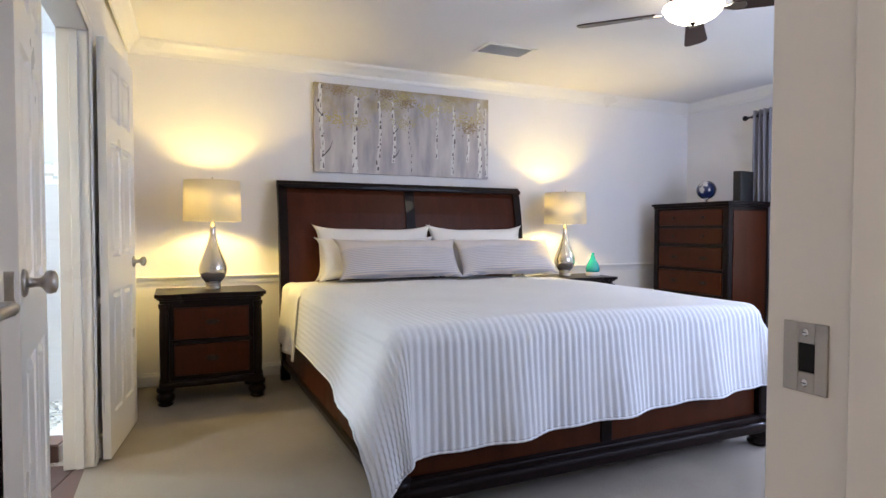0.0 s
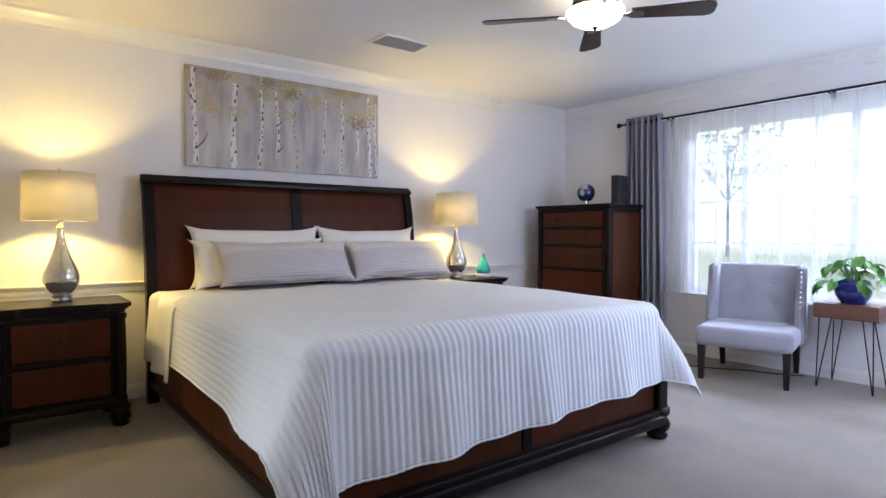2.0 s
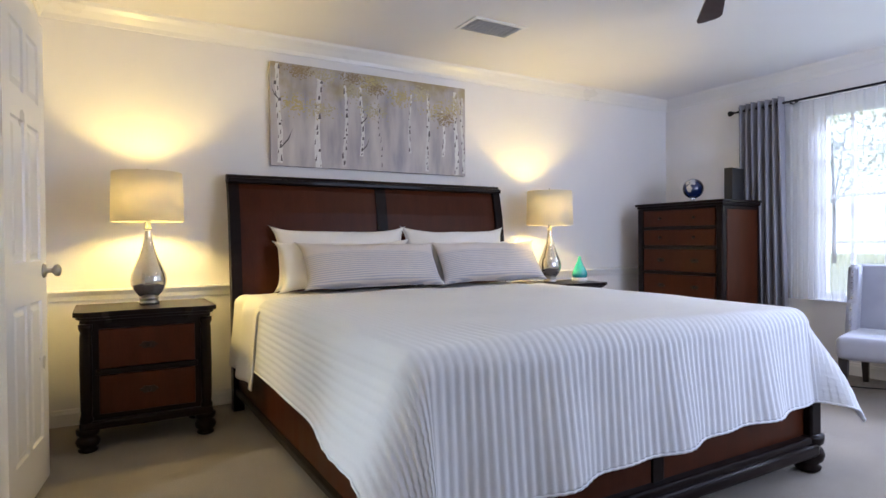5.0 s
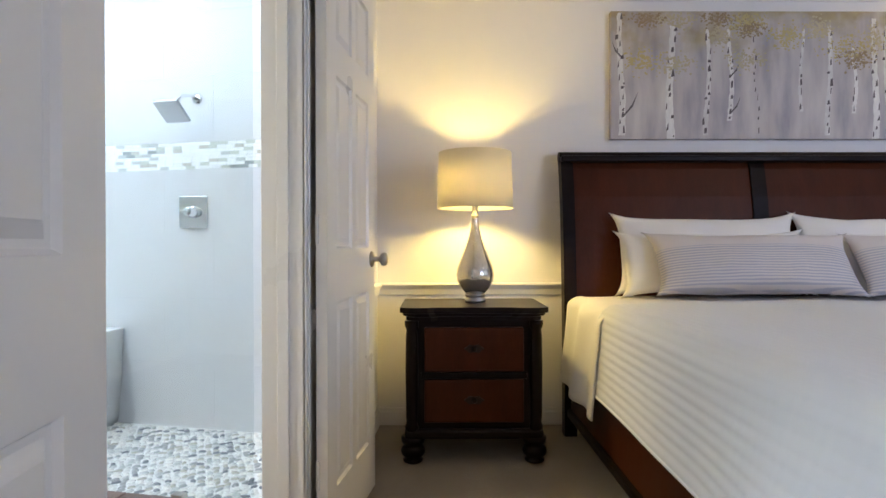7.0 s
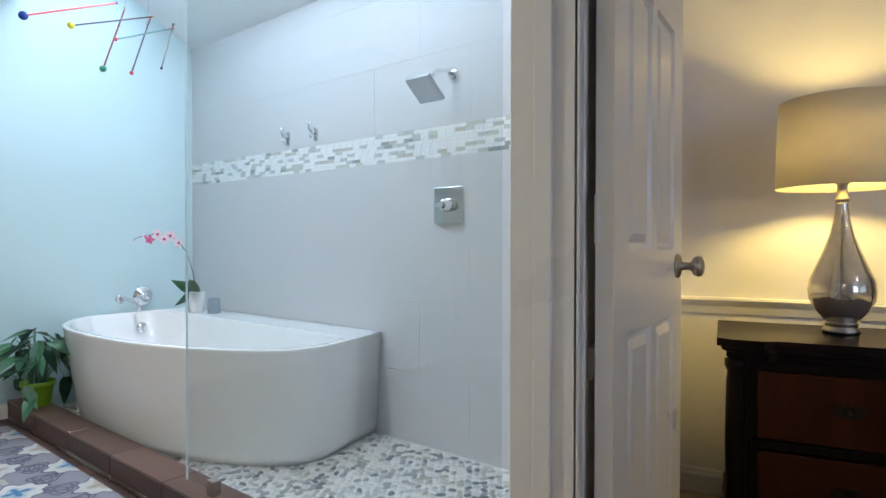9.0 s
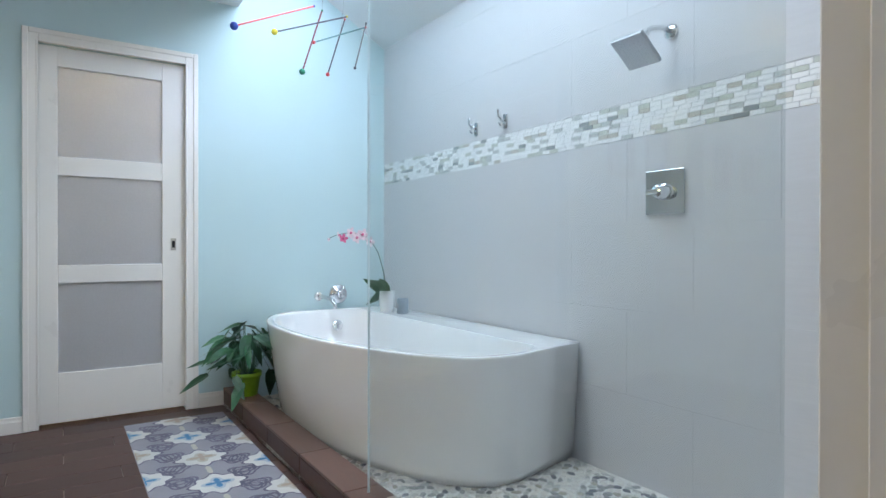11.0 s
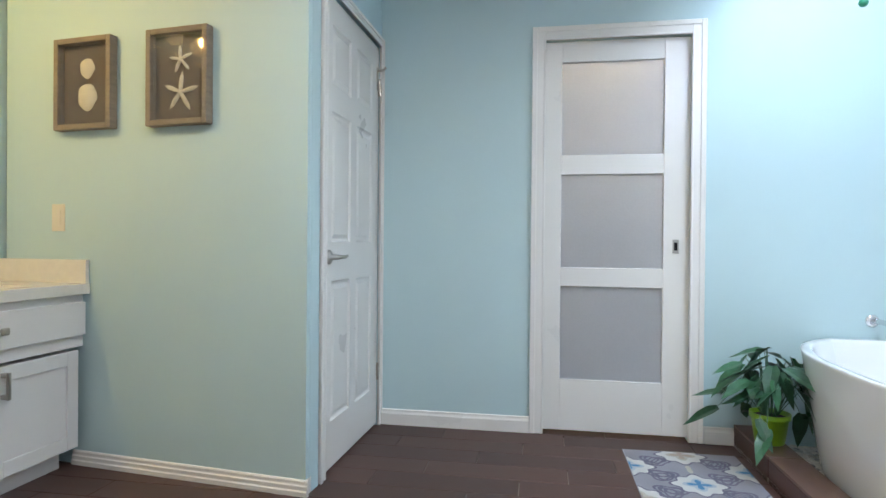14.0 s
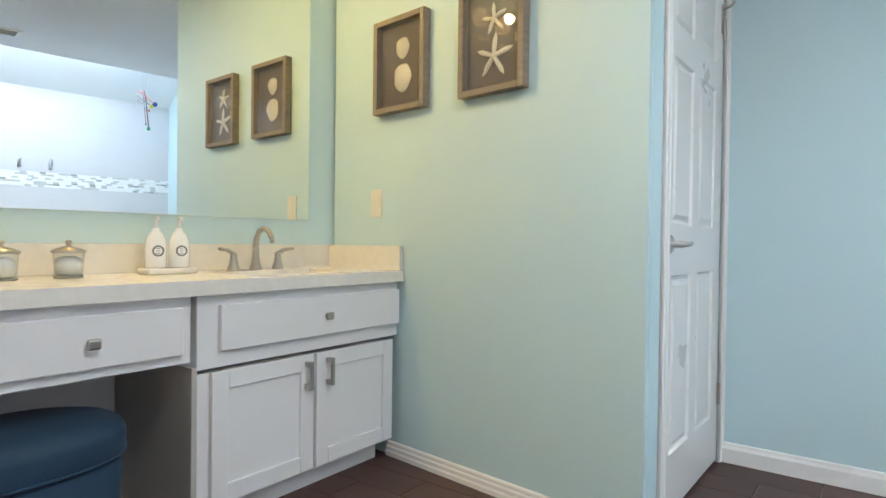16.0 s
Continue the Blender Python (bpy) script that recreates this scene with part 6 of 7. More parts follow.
# ---- bath mat ----
def rug():
    t = thing("bath_mat", bpose(-3.13, -1.715, -0.010), "printed bath mat with grey-mauve arabesques and pale stars", "bath mat")
    L_, W_ = 1.75, 0.255
    base = surface("mauve_grey_pile", (0.25, 0.25, 0.285), 0.95, vary=0.12, scale=8, fine=400, bump=0.6)
    part("mat", box(0, -W_, 0, L_, W_, 0.010, 0.004), base, t)
    inks = dict(pale=surface("pale_print", (0.50, 0.50, 0.485), 0.95, vary=0.1, fine=400), mauve=surface("mauve_print", (0.145, 0.135, 0.19), 0.95, vary=0.1, fine=400), blue=surface("blue_print", (0.07, 0.20, 0.36), 0.95, vary=0.2, fine=400),
                tan=surface("tan_print", (0.36, 0.29, 0.24), 0.95, vary=0.15, fine=400), cream=surface("cream_print", (0.40, 0.38, 0.33), 0.95, vary=0.1, fine=400), sky=surface("sky_print", (0.34, 0.40, 0.46), 0.95, vary=0.1, fine=400))

    def shape(name, cx, cy, rad, z, ink, sx=1.0, sy=1.0, hole=0.0):
        n = 48
        ring = []
        for i in range(n):
            a = 2 * math.pi * i / n
            r = rad(a)
            x, y = cx + r * math.cos(a) * sx, cy + r * math.sin(a) * sy
            ring.append((max(0.004, min(L_ - 0.004, x)), max(-W_ + 0.004, min(W_ - 0.004, y)), a, r))
        bm = bmesh.new()
        if not hole:
            bm.faces.new([bm.verts.new((x, y, z)) for x, y, a, r in ring])
        else:
            o = [bm.verts.new((x, y, z)) for x, y, a, r in ring]
            q = [bm.verts.new((max(0.004, min(L_ - 0.004, cx + r * hole * math.cos(a) * sx)), max(-W_ + 0.004, min(W_ - 0.004, cy + r * hole * math.sin(a) * sy)), z)) for x, y, a, r in ring]
            for i in range(n):
                j = (i + 1) % n
                bm.faces.new((o[i], o[j], q[j], q[i]))
        part(name, bm, inks[ink], t)

    k = 0
    for col, y0 in enumerate((-0.255, 0.0, 0.255)):
        for row in range(6):
            cx, cy = row * 0.34 + (0.17 if col % 2 == 0 else 0.0) + 0.05, y0
            if cx > L_ - 0.02:
                continue
            k += 1
            shape("star_outline", cx, cy, lambda a: 0.124 * (0.84 + 0.05 * math.cos(4 * a) + 0.10 * math.cos(8 * a)), 0.0110, "mauve")
            shape("star", cx, cy, lambda a: 0.112 * (0.84 + 0.05 * math.cos(4 * a) + 0.10 * math.cos(8 * a)), 0.0112, "pale", 1.0, 1.0)
            shape("star_inner", cx, cy, lambda a: 0.070 * (0.75 + 0.20 * math.cos(4 * a)), 0.0120, "sky" if k % 2 else "cream")
            shape("star_heart", cx, cy, lambda a: 0.050 * (0.62 + 0.38 * math.cos(4 * a)), 0.0128, "blue" if k % 2 else "tan")
            for sx, sy in ((1, 1), (1, -1), (-1, 1), (-1, -1)):
                px, py = cx + sx * 0.088, cy + sy * 0.118
                if 0.05 < px < L_ - 0.05 and abs(py) < W_ - 0.045:
                    shape("scroll", px, py, lambda a: 0.066 * (0.82 + 0.18 * math.cos(3 * a + 0.5)), 0.0107, "mauve", 1, 1, 0.80)
                    shape("scroll_eye", px, py, lambda a: 0.040 * (0.75 + 0.25 * math.cos(2 * a + px * 9)), 0.0107, "mauve", 1, 1, 0.66)
            px = cx + 0.17
            if px < L_ - 0.06 and abs(cy) < 0.1:
                shape("spindle", px, cy, lambda a: 0.045 * (0.5 + 0.5 * abs(math.cos(a))), 0.0109, "cream", 1.0, 0.4)


rug()


# ---- vanity ----
CAB = surface("white_cabinet_paint", (0.76, 0.745, 0.74), 0.35, vary=0.02, fine=120)
QUARTZ = surface("cream_quartz", (0.74, 0.70, 0.63), 0.22, vary=0.06, scale=30, fine=220)
VF = -4.322                           # face frame


def shaker(parent, a0, z0, a1, z1, b, name="door"):
    """A cabinet door: frame and sunk panel, facing +y at b."""
    w = 0.058
    d = part(name, box(a0 + 0.004, b, z0 + 0.004, a1 - 0.004, b + 0.009, z1 - 0.004), CAB, parent, "white shaker door")
    for nm, x0, y0, x1, y1 in (("stile", a0, z0, a0 + w, z1), ("stile", a1 - w, z0, a1, z1), ("rail", a0 + w, z0, a1 - w, z0 + w), ("rail", a0 + w, z1 - w, a1 - w, z1)):
        part(nm, box(x0, b + 0.0005, y0, x1, b + 0.019, y1, 0.0015, 1), CAB, d)
    return d


def bar_pull(parent, a, z0, z1, b):
    bm = box(a - 0.008, b + 0.024, z0, a + 0.008, b + 0.034, z1, 0.003)
    box(a - 0.009, b, z0 + 0.002, a + 0.009, b + 0.028, z0 + 0.020, 0.003, 2, bm)
    box(a - 0.009, b, z1 - 0.020, a + 0.009, b + 0.028, z1 - 0.002, 0.003, 2, bm)
    part("handle", bm, M["nickel"], parent, "satin nickel bar pull")


def square_knob(parent, a, z, b):
    bm = lathe([(0.007, 0), (0.007, 0.016), (0, 0.016)], 12, pose(a, b, z, -90, 0, 0))
    box(a - 0.017, b + 0.014, z - 0.014, a + 0.017, b + 0.026, z + 0.014, 0.006, 3, bm)
    part("knob", bm, M["nickel"], parent, "satin nickel square knob")


def sink_cabinet():
    t = thing("vanity_cabinet", bpose(0, 0, 0), "white shaker sink cabinet with two doors and a drawer front", "vanity cabinet")
    a0, a1 = AG + 0.006, -1.555
    part("body", box(a0 + 0.05, BM_ + 0.003, 0.085, a1 - 0.002, VF - 0.02, 0.505, 0.002, 1), CAB, t)
    part("upper_body", box(a0, BM_ + 0.003, 0.52, a1, VF - 0.004, 0.745, 0.002, 1), CAB, t)
    part("toe_kick", box(a0 + 0.052, BM_ + 0.05, -0.013, a1 - 0.02, VF - 0.075, 0.085), CAB, t, "white recessed toe kick")
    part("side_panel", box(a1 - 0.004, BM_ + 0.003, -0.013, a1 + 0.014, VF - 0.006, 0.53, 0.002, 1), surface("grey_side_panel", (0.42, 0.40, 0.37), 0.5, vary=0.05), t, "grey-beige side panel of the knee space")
    d = part("drawer_front", box(-2.455, VF - 0.004, 0.572, -1.625, VF + 0.016, 0.714, 0.003, 2), CAB, t, "white drawer front")
    square_knob(d, -2.05, 0.642, VF + 0.016)
    for x0, x1, h in ((-2.008, -1.605, -1.972), (-2.435, -2.022, -2.072)):
        dd = shaker(t, x0, 0.09, x1, 0.507, VF - 0.02)
        bar_pull(dd, h, 0.385, 0.487, VF - 0.001)


sink_cabinet()


def knee_drawer():
    t = thing("vanity_drawer_unit", bpose(0, 0, 0), "white apron drawer spanning the vanity knee space", "vanity drawer")
    part("body", box(-1.537, BM_ + 0.003, 0.548, -0.62, VF - 0.006, 0.745, 0.002, 1), CAB, t)
    d = part("drawer_front", box(-1.505, VF - 0.006, 0.578, -0.70, VF + 0.013, 0.716, 0.003, 2), CAB, t, "white drawer front")
    square_knob(d, -1.255, 0.645, VF + 0.013)
    part("back_panel", box(-1.537, BM_ + 0.004, -0.012, -0.62, BM_ + 0.016, 0.546), CAB, t, "white panel behind the knee space")


knee_drawer()


def far_cabinet():
    t = thing("vanity_cabinet", bpose(0, 0, 0), "white shaker cabinet at the end of the vanity", "vanity cabinet")
    part("body", box(-0.617, BM_ + 0.003, -0.013, -0.12, VF - 0.004, 0.745, 0.002, 1), CAB, t)
    shaker(t, -0.60, 0.09, -0.14, 0.72, VF - 0.004)


far_cabinet()


def countertop():
    t = thing("countertop", bpose(0, 0, 0), "cream quartz countertop with backsplash and an undermount sink", "countertop")
    s0, s1, t0, t1 = -2.27, -1.80, -4.66, -4.385
    bm = bmesh.new()
    back = AG - 0.055                     # the side wall runs askew behind the counter
    rim = [(AG + 0.005, -4.295), (-0.10, -4.295), (-0.10, BM_ - 0.15), (back, BM_ + 0.01)]
    hole = [(s0, t1), (s1, t1), (s1, t0), (s0, t0)]
    lo, hi, hlo, hhi = ([bm.verts.new((*p, z)) for p in pts] for pts, z in ((rim, 0.748), (rim, 0.793), (hole, 0.748), (hole, 0.793)))
    for i in range(4):
        j = (i + 1) % 4
        for q in ((hi[i], hi[j], hhi[j], hhi[i]), (lo[i], hlo[i], hlo[j], lo[j]), (lo[i], lo[j], hi[j], hi[i]), (hlo[i], hhi[i], hhi[j], hlo[j])):
            bm.faces.new(q)
    part("slab", bm, QUARTZ, t)
    bm = extrude([(back + 0.002, BM_ + 0.032), (-0.10, BM_ - 0.02), (-0.10, BM_ - 0.16), (back, BM_ + 0.012)], 0.7935, 0.895)
    part("backsplash", bm, QUARTZ, t, "low cream backsplash")
    part("side_splash", extrude([(AG + 0.005, -4.30), (AG + 0.025, -4.30), (back + 0.026, BM_ + 0.0325), (back + 0.004, BM_ + 0.0325)], 0.7935, 0.895), QUARTZ, t, "low cream side splash")
    bm = bmesh.new()
    loops = [[bm.verts.new(p) for p in ((s0 - o, t0 - o, z), (s1 + o, t0 - o, z), (s1 + o, t1 + o, z), (s0 - o, t1 + o, z))] for o, z in ((0.006, 0.749), (0.0, 0.70), (-0.03, 0.63))]
    for a, b in zip(loops, loops[1:]):
        for i in range(4):
            bm.faces.new((a[i], a[(i + 1) % 4], b[(i + 1) % 4], b[i]))
    bm.faces.new(loops[-1])
    part("sink", bm, M["tub"], t, "white undermount basin")


countertop()
struct("mirror_wall", box(-2.385, BM_ + 0.001, 1.005, -0.12, BM_ + 0.007, 2.16, 0.001, 1), M["mirror"], "frameless wall mirror above the vanity", "mirror", VANITY)


def faucet():
    t = thing("faucet", bpose(-2.04, -4.715, 0.793), "brushed nickel widespread faucet with two lever handles", "faucet")
    part("spout", tube([(0, 0, 0.0), (0, 0, 0.09), (0, 0.004, 0.125), (0, 0.022, 0.155), (0, 0.05, 0.168), (0, 0.08, 0.158), (0, 0.10, 0.132), (0, 0.106, 0.112)], 0.012, 14, None, 0.9), M["nickel"], t, "arched nickel spout", True)
    part("spout_base", lathe([(0.027, 0), (0.026, 0.006), (0.017, 0.03), (0.0135, 0.06), (0.013, 0.09)], 20), M["nickel"], t, "", True)
    for s in (-1, 1):
        h = part("handle_base", lathe([(0.026, 0), (0.025, 0.006), (0.016, 0.03), (0.012, 0.06), (0.014, 0.068), (0, 0.072)], 20, pose(s * 0.105, 0.005, 0)), M["nickel"], t, "", True)
        part("lever", tube([(s * 0.105, 0.005, 0.066), (s * 0.135, 0.010, 0.082), (s * 0.175, 0.018, 0.086)], 0.009, 10, None, 0.7), M["nickel"], h, "nickel lever", True)


faucet()


def soap_bottle(m, label):
    t = thing("soap_bottle", m, label, "soap bottle", "pump bottles on the tray")
    part("bottle", lathe([(0.030, 0), (0.034, 0.004), (0.035, 0.06), (0.033, 0.09), (0.024, 0.115), (0.013, 0.125), (0.013, 0.135), (0, 0.135)], 24), M["tub"], t, "white bottle", True)
    part("pump", tube([(0, 0, 0.133), (0, 0, 0.165), (0.002, 0.008, 0.170), (0.008, 0.03, 0.168)], 0.0065, 8), M["tub"], t, "white pump", True)
    g = surface("grey_label_ink", (0.16, 0.17, 0.18), 0.6)
    lab = part("label", lathe([(0.0, 0), (0.019, 0.0003), (0.019, 0.0012), (0, 0.0012)], 20, pose(0.010, 0.034, 0.058, -90, 0, -16)), g, t, "round grey printed emblem")
    part("label_centre", lathe([(0.0, 0.001), (0.013, 0.0013), (0.013, 0.002), (0, 0.002)], 20, pose(0.010, 0.034, 0.058, -90, 0, -16)), M["tub"], lab)
    for z in (0.05, 0.058, 0.066):
        part("text_bar", box(0.002, 0.0365, z - 0.0012, 0.018, 0.0372, z + 0.0012), g, lab, "grey bar of unreadable print")


def tray():
    t = thing("soap_tray", bpose(-1.648, -4.665, 0.793), "cream ceramic soap tray holding two bottles", "tray")
    part("tray", box(-0.088, -0.042, 0, 0.088, 0.042, 0.022, 0.008, 3), QUARTZ, t)


tray()
soap_bottle(bpose(-1.606, -4.665, 0.8155), "white pump bottle with a grey emblem on the tray")
soap_bottle(bpose(-1.688, -4.665, 0.8155), "white pump bottle with a grey emblem on the tray")


def glass_jar(a, b):
    t = thing("glass_jar", bpose(a, b, 0.793), "clear glass jar of cotton with a metal lid", "jar", "glass jars on the counter")
    part("body", lathe([(0.034, 0), (0.038, 0.003), (0.042, 0.075), (0.040, 0.075), (0.035, 0.006), (0, 0.006)], 28), M["clear"], t, "clear glass body", True).visible_shadow = False
    part("cotton", lathe([(0.0, 0.008), (0.032, 0.01), (0.036, 0.04), (0.033, 0.058), (0.015, 0.066), (0, 0.066)], 14), M["sheet"], t, "white cotton filling", True)
    part("lid", lathe([(0.046, 0.075), (0.046, 0.082), (0.03, 0.09), (0.008, 0.094), (0.006, 0.10), (0.010, 0.106), (0.008, 0.113), (0, 0.115)], 28), M["nickel"], t, "nickel lid with a small knob", True)
    part("foot_ring", lathe([(0.037, 0.0), (0.040, 0.002), (0.040, 0.006), (0.037, 0.008)], 24), M["nickel"], t, "nickel foot ring", True)


glass_jar(-1.34, -4.667)
glass_jar(-1.165, -4.655)


def stool():
    t = thing("vanity_stool", bpose(-1.08, -4.42, -0.012), "navy velvet oval stool tucked under the vanity", "stool")
    navy = surface("navy_velvet", (0.006, 0.028, 0.060), 0.75, vary=0.3, scale=8, fine=250, bump=0.3, sheen=0.05)

    def oval(bm, k, z, e=2.6):
        return [bm.verts.new((0.29 * k * math.copysign(abs(math.cos(a)) ** (2 / e), math.cos(a)), 0.20 * k * math.copysign(abs(math.sin(a)) ** (2 / e), math.sin(a)), z)) for a in [2 * math.pi * i / 40 for i in range(40)]]

    for nm, rings, lb in (("body", ((0.93, 0.14), (0.95, 0.15), (0.965, 0.36)), "navy velvet drum"), ("seat", ((0.99, 0.362), (1.0, 0.37), (1.0, 0.415), (0.96, 0.44), (0.8, 0.452), (0.3, 0.458)), "padded navy lid")):
        bm = bmesh.new()
        lp = [oval(bm, k, z) for k, z in rings]
        for a, b in zip(lp, lp[1:]):
            for i in range(40):
                bm.faces.new((a[i], a[(i + 1) % 40], b[(i + 1) % 40], b[i]))
        bm.faces.new(lp[0][::-1])
        bm.faces.new(lp[-1])
        part(nm, bm, navy, t, lb, True)
    part("piping", tube([(0.288 * math.copysign(abs(math.cos(a)) ** 0.77, math.cos(a)), 0.199 * math.copysign(abs(math.sin(a)) ** 0.77, math.sin(a)), 0.363) for a in [2 * math.pi * i / 40 for i in range(41)]], 0.005, 6), navy, t, "", True)
    for x, y in ((-0.2, -0.12), (0.2, -0.12), (-0.2, 0.12), (0.2, 0.12)):
        part("leg", tube([(x, y, 0.145), (x * 1.05, y * 1.05, 0.0)], 0.020, 10, None, 0.6), M["espresso"], t, "dark tapered leg")


stool()


# ---- framed shells, switch ----
def shadow_box(b0, b1, z0, z1, kind, label):
    t = thing("framed_shells", GREEN @ pose(0, (b0 + b1) / 2, (z0 + z1) / 2), label, "framed art", "framed shells")
    w, h, d = abs(b1 - b0) / 2, (z1 - z0) / 2, 0.042
    wood = M.setdefault("greywood", surface("weathered_grey_wood", (0.215, 0.175, 0.135), 0.7, vary=0.3, scale=6, fine=50, stretch=(3, 3, 12)))
    bm = bmesh.new()
    f = 0.024
    for y0, y1, q0, q1 in ((-w, -w + f, -h, h), (w - f, w, -h, h), (-w + f, w - f, -h, -h + f), (-w + f, w - f, h - f, h)):
        box(0.001, y0, q0, d, y1, q1, 0.003, 2, bm)
    part("frame", bm, wood, t, "weathered grey wood frame")
    part("backing", box(0.002, -w + f, -h + f, 0.008, w - f, h - f), M.setdefault("linen", surface("taupe_linen", (0.15, 0.12, 0.105), 0.9, vary=0.2, scale=30, fine=260, stretch=(1, 1, 4), bump=0.4)), t, "taupe linen backing")
    shell = M.setdefault("shell", surface("bleached_shell", (0.66, 0.60, 0.50), 0.8, vary=0.15, scale=30, fine=160, bump=0.5))
    if kind == "dollar":
        for cz, r in ((0.072, 0.042), (-0.052, 0.056)):
            bm = bmesh.new()
            n = 28
            rim = [bm.verts.new((0.010, r * (0.92 + 0.06 * math.cos(5 * a)) * math.cos(a), cz + r * 1.12 * (0.94 + 0.06 * math.sin(3 * a)) * math.sin(a))) for a in [2 * math.pi * i / n for i in range(n)]]
            mid = [bm.verts.new((0.019, (v.co.y) * 0.8, cz + (v.co.z - cz) * 0.8)) for v in rim]
            top = bm.verts.new((0.024, 0, cz))
            for i in range(n):
                j = (i + 1) % n
                bm.faces.new((rim[i], rim[j], mid[j], mid[i]))
                bm.faces.new((mid[i], mid[j], top))
            part("sand_dollar", bm, shell, t, "bleached sand dollar", True)
    else:
        for cz, r, tw in ((0.075, 0.062, 6), (-0.060, 0.088, -4)):
            bm = bmesh.new()
            n = 40
            rim, mid = [], []
            for i in range(n):
                a = 2 * math.pi * i / n + radians(90 + tw)
                q = (1 + math.cos(5 * (a - radians(90 + tw)))) / 2
                rr = r * (0.16 + 0.84 * q ** 2.6)
                rim.append(bm.verts.new((0.009, rr * math.cos(a), cz + rr * math.sin(a))))
                mid.append(bm.verts.new((0.017, rr * 0.72 * math.cos(a), cz + rr * 0.72 * math.sin(a))))
            top = bm.verts.new((0.021, 0, cz))
            for i in range(n):
                j = (i + 1) % n
                bm.faces.new((rim[i], rim[j], mid[j], mid[i]))
                bm.faces.new((mid[i], mid[j], top))
            part("starfish", bm, shell, t, "bleached starfish", True)
    part("glass", box(0.032, -w + f, -h + f, 0.034, w - f, h - f), M["clear"], t, "clear glazing").visible_shadow = False


shadow_box(-0.139, 0.168, 1.456, 1.850, "dollar", "two sand dollars in a weathered grey shadow-box frame")
shadow_box(0.350, 0.648, 1.452, 1.848, "star", "two starfish in a weathered grey shadow-box frame")


def light_switch():
    t = thing("light_switch", GREEN @ pose(0, -0.151, 1.079), "white rocker light switch beside the mirror", "light switch")
    ivory = surface("ivory_plastic", (0.74, 0.70, 0.60), 0.35, vary=0.02)
    part("plate", box(0.0005, -0.036, -0.060, 0.006, 0.036, 0.060, 0.002), ivory, t)
    part("rocker", box(0.006, -0.017, -0.034, 0.009, 0.017, 0.034, 0.0015), ivory, t)


light_switch()


def vanity_light():
    t = thing("vanity_light", VANITY @ pose(-1.40, BM_ + 0.002, 2.27), "nickel vanity light bar with lit glass globes above the mirror", "wall light")
    part("bar", box(-0.40, 0, -0.035, 0.40, 0.03, 0.035, 0.006), M["nickel"], t, "nickel back bar")
    glow = surface("lit_globe", (1.0, 0.78, 0.46), 0.4, vary=0.02, emit=1.4)
    for x in (-0.3, -0.1, 0.1, 0.3):
        part("globe", lathe([(0.0, -0.10), (0.035, -0.09), (0.05, -0.06), (0.045, -0.025), (0.025, 0.0), (0, 0.0)], 20, pose(x, 0.08, 0)), glow, t, "lit frosted globe", True)
        part("arm", tube([(x, 0.028, 0.0), (x, 0.08, 0.01)], 0.008, 8), M["nickel"], t)


vanity_light()


# ---- pieces: wall tiles, mosaic, planks, pebbles ----
def piece(name, me, parent, m):
    ob = bpy.data.objects.new(name, me)
    scene.collection.objects.link(ob)
    ob.parent = parent
    ob.matrix_basis = m
    return ob


def shared(bm, name, material, smooth=False):
    me = mesh_of(bm, name, smooth)
    me.materials.append(material)
    return me


def ramp_material(name, stops, rough, per_island=False, coat=0.0, vary_scale=40):
    m = surface(name, (0.5, 0.5, 0.5), rough, vary=0.1, scale=vary_scale, coat=coat)
    nt = m.node_tree
    p = nt.nodes["Principled BSDF"]
    if per_island:
        out = nt.nodes.new("ShaderNodeNewGeometry").outputs["Random Per Island"]
    else:
        out = nt.nodes.new("ShaderNodeObjectInfo").outputs["Random"]
    rp = nt.nodes.new("ShaderNodeValToRGB")
    rp.color_ramp.interpolation = "CONSTANT"
    while len(rp.color_ramp.elements) < len(stops):
        rp.color_ramp.elements.new(0.5)
    for el, (pos, col) in zip(rp.color_ramp.elements, stops):
        el.position, el.color = pos, (*col, 1)
    nt.links.new(out, rp.inputs[0])
    nt.links.new(rp.outputs[0], p.inputs["Base Color"])
    return m


objects = bpy.data.objects
WALLT = objects["wall_tile"]
rows = [(0.016 + k * 0.346, 0.016 + (k + 1) * 0.346) for k in range(4)] + [(1.549, 1.895), (1.895, 2.241), (2.241, 2.338)]
for k, (z0, z1) in enumerate(rows):
    me = shared(box(0.0, -0.008, 0.0, 0.6094, 0.0, z1 - z0 - 0.0008, 0.0004, 1), "tile", M["tile"])
    a = AW - 0.30 * (k % 2)
    while a < -0.2:
        x0, x1 = max(a, AW), min(a + 0.61, -0.16)
        if x1 - x0 > 0.03:
            use = me if x1 - x0 > 0.605 else shared(box(0.0, -0.008, 0.0, x1 - x0 - 0.0008, 0.0, z1 - z0 - 0.0008, 0.0004, 1), "tile", M["tile"])
            piece("tile", use, WALLT, pose(x0, BT + 0.0075, z0))
        a += 0.61

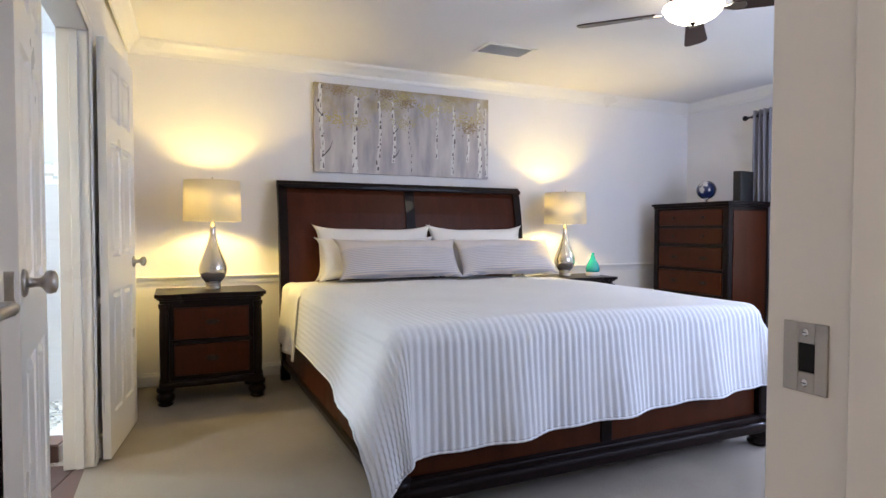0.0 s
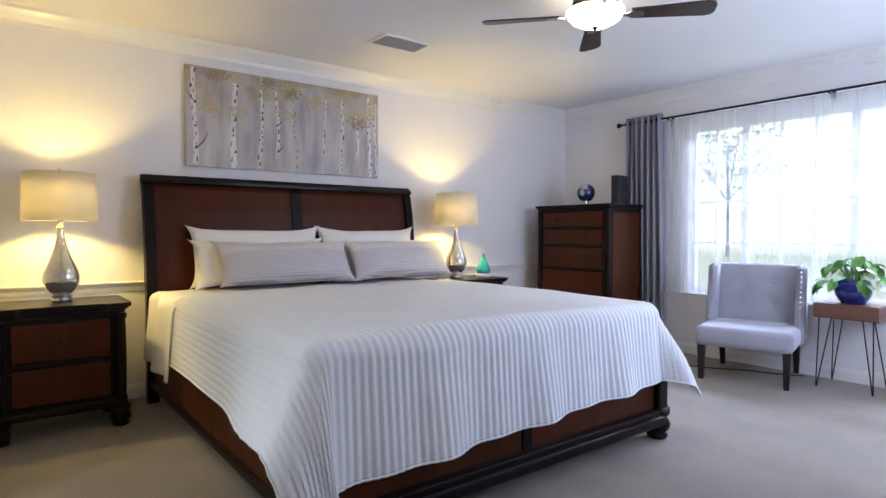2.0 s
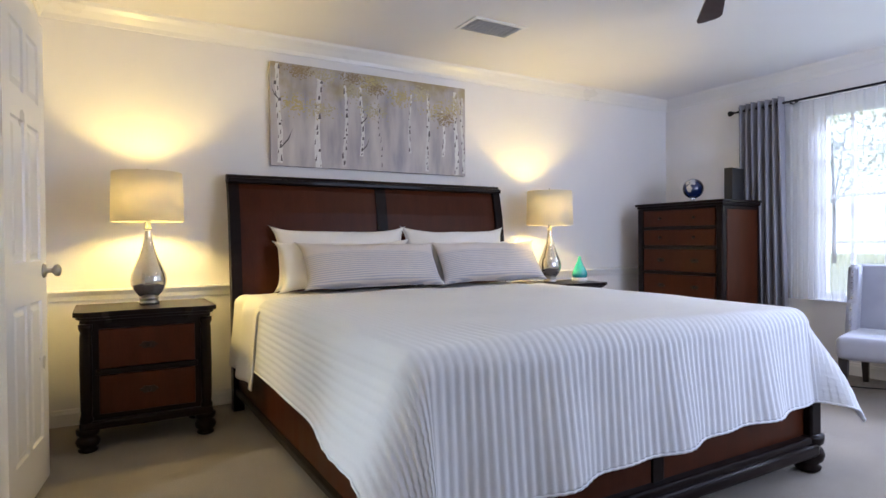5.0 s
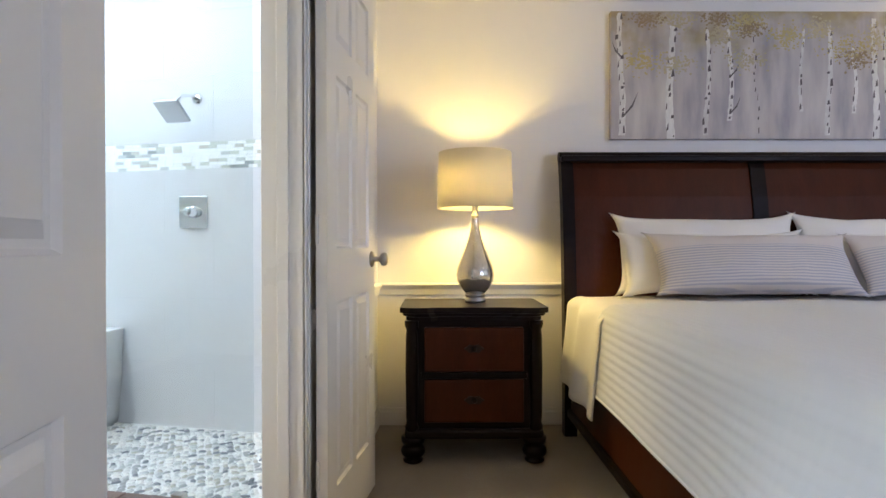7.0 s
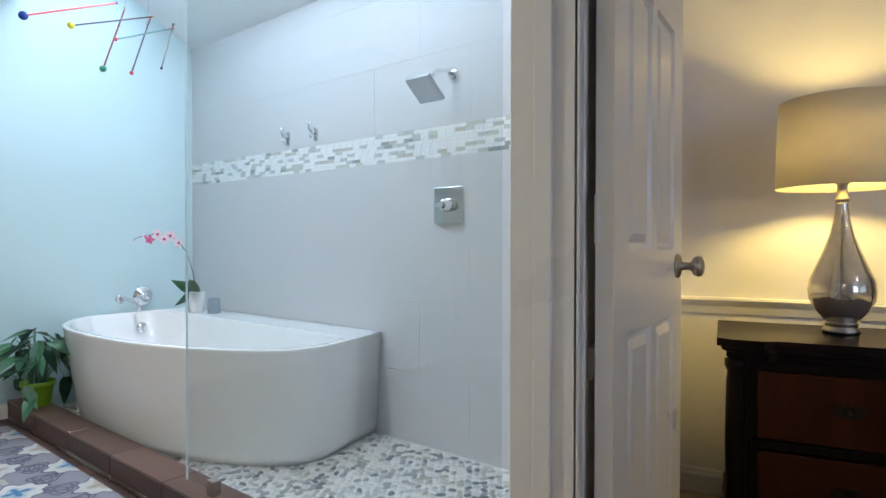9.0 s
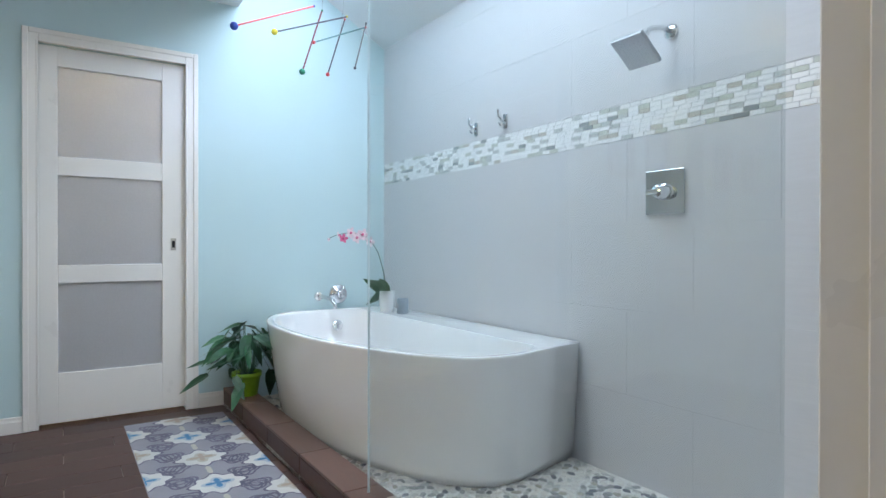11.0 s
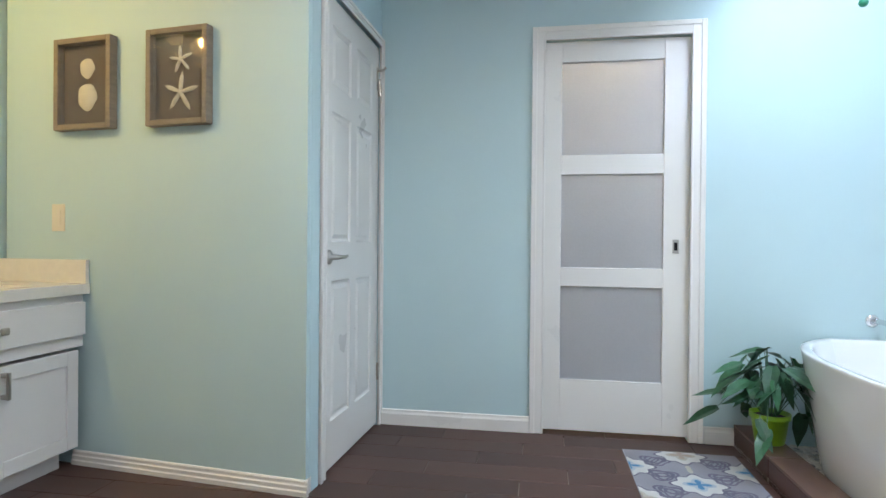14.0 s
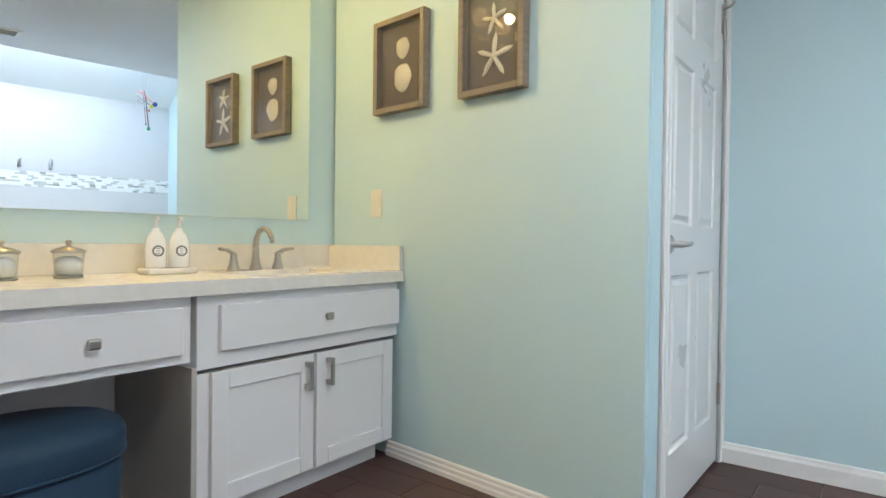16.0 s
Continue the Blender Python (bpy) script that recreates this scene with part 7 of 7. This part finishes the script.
stops = [(0.0, (0.84, 0.85, 0.85)), (0.52, (0.50, 0.53, 0.53)), (0.64, (0.80, 0.81, 0.82)), (0.80, (0.54, 0.57, 0.52)), (0.90, (0.30, 0.33, 0.34)), (0.95, (0.52, 0.50, 0.45))]
MOSA, MOSB = ramp_material("mosaic_glass", stops, 0.28, False, 0.1), ramp_material("mosaic_glass_far", stops, 0.28, True, 0.1)
me = shared(box(0, -0.0085, 0, 0.0515, 0, 0.0168, 0.0008, 1), "mosaic_tile", MOSA)
rest = bmesh.new()
rnd = random.Random(21)
for r in range(8):
    z = 1.4015 + r * 0.0181
    a = AW + 0.002 - rnd.uniform(0, 0.04)
    while a < -0.22:
        x0 = max(a, AW + 0.001)
        if x0 > -2.0 and a >= AW:
            piece("mosaic_tile", me, WALLT, pose(x0, BT + 0.0075, z))
        else:
            box(x0, BT - 0.001, z, a + 0.0515, BT + 0.0075, z + 0.0168, bm=rest)
        a += 0.053
tagged(part("mosaic_rest", rest, MOSB, WALLT, "white and grey-green mosaic band"), kind="stuff")

FLOORB = objects["floor_bath"]
me = shared(box(0, 0, 0, 0.1515, 0.6065, 0.012, 0.0015, 1), "plank_tile", M["plank"])
for i in range(25):
    a = -3.427 + i * 0.1548
    b = BC0 - 0.6095 - (0.0, 0.21, 0.41)[i % 3]
    part_b = BC0 - b - 0.6095
    if part_b > 0.02:
        piece("plank_tile", shared(box(0, 0, 0, 0.1515, part_b - 0.003, 0.012, 0.0015, 1), "plank_tile", M["plank"]), FLOORB, pose(a, BC0 - part_b, -0.0135))
    while b > BM_ - 0.55:
        edge = 0.35 + (BC0 - b) * 0.17
        if a + 0.15 < edge - 0.1 and b < BM_ - 0.1:
            piece("plank_tile", shared(box(0, BM_ - 0.1 - b, 0, 0.1515, 0.6065, 0.012, 0.0015, 1), "plank_tile", M["plank"]), FLOORB, pose(a, b, -0.0135))
        elif a + 0.15 < edge - 0.1:
            piece("plank_tile", me, FLOORB, pose(a, b, -0.0135))
        b -= 0.6095

FLOORS = objects["floor_shower"]
pst = [(0.0, (0.60, 0.60, 0.57)), (0.25, (0.46, 0.47, 0.45)), (0.45, (0.30, 0.31, 0.31)), (0.62, (0.66, 0.64, 0.59)), (0.8, (0.40, 0.38, 0.33)), (0.92, (0.17, 0.18, 0.20))]
PEBA, PEBB = ramp_material("river_pebble", pst, 0.45), ramp_material("river_pebble_far", pst, 0.45, True)


def pebble(rnd):
    bm = bmesh.new()
    n = 9
    off = [rnd.uniform(0.8, 1.12) for _ in range(n)]
    rx, ry = rnd.uniform(0.018, 0.024), rnd.uniform(0.011, 0.0155)
    low = [bm.verts.new((rx * off[i] * math.cos(2 * math.pi * i / n), ry * off[i] * math.sin(2 * math.pi * i / n), 0)) for i in range(n)]
    mid = [bm.verts.new((v.co.x * 0.8, v.co.y * 0.8, 0.006)) for v in low]
    top = bm.verts.new((0, 0, 0.0078))
    for i in range(n):
        j = (i + 1) % n
        bm.faces.new((low[i], low[j], mid[j], mid[i]))
        bm.faces.new((mid[i], mid[j], top))
    return bm


rnd = random.Random(8)
kinds = [shared(pebble(rnd), "pebble", PEBA, True) for _ in range(8)]
protos = [k.copy() for k in kinds]
verts, faces, count = [], [], 0
b = BC1 + 0.014
row = 0
while b < BT - 0.012:
    a = AW + 0.02 + (0.02 if row % 2 else 0.0)
    while a < -0.20:
        x, y = a + rnd.uniform(-0.006, 0.006), b + rnd.uniform(-0.004, 0.004)
        k, ang = rnd.randrange(8), rnd.uniform(0, 360)
        m = pose(x, y, 0.0135, 0, 0, ang)
        under = -3.2 < x < -1.50 and y > -1.0
        if not under:
            if x > -0.92 and count < 300:
                piece("pebble", kinds[k], FLOORS, m)
                count += 1
            else:
                s = len(verts)
                verts += [tuple(m @ v.co) for v in protos[k].vertices]
                faces += [tuple(s + i for i in p.vertices) for p in protos[k].polygons]
        a += 0.040
    b += 0.0285
    row += 1
mesh = bpy.data.meshes.new("pebble_rest")
mesh.from_pydata(verts, [], faces)
mesh.materials.append(PEBB)
mesh.polygons.foreach_set("use_smooth", [True] * len(mesh.polygons))
ob = new("pebble_rest", mesh)
ob.parent = FLOORS
tagged(ob, "grey and white river pebbles set in grout", kind="stuff")
for k in protos:
    bpy.data.meshes.remove(k)
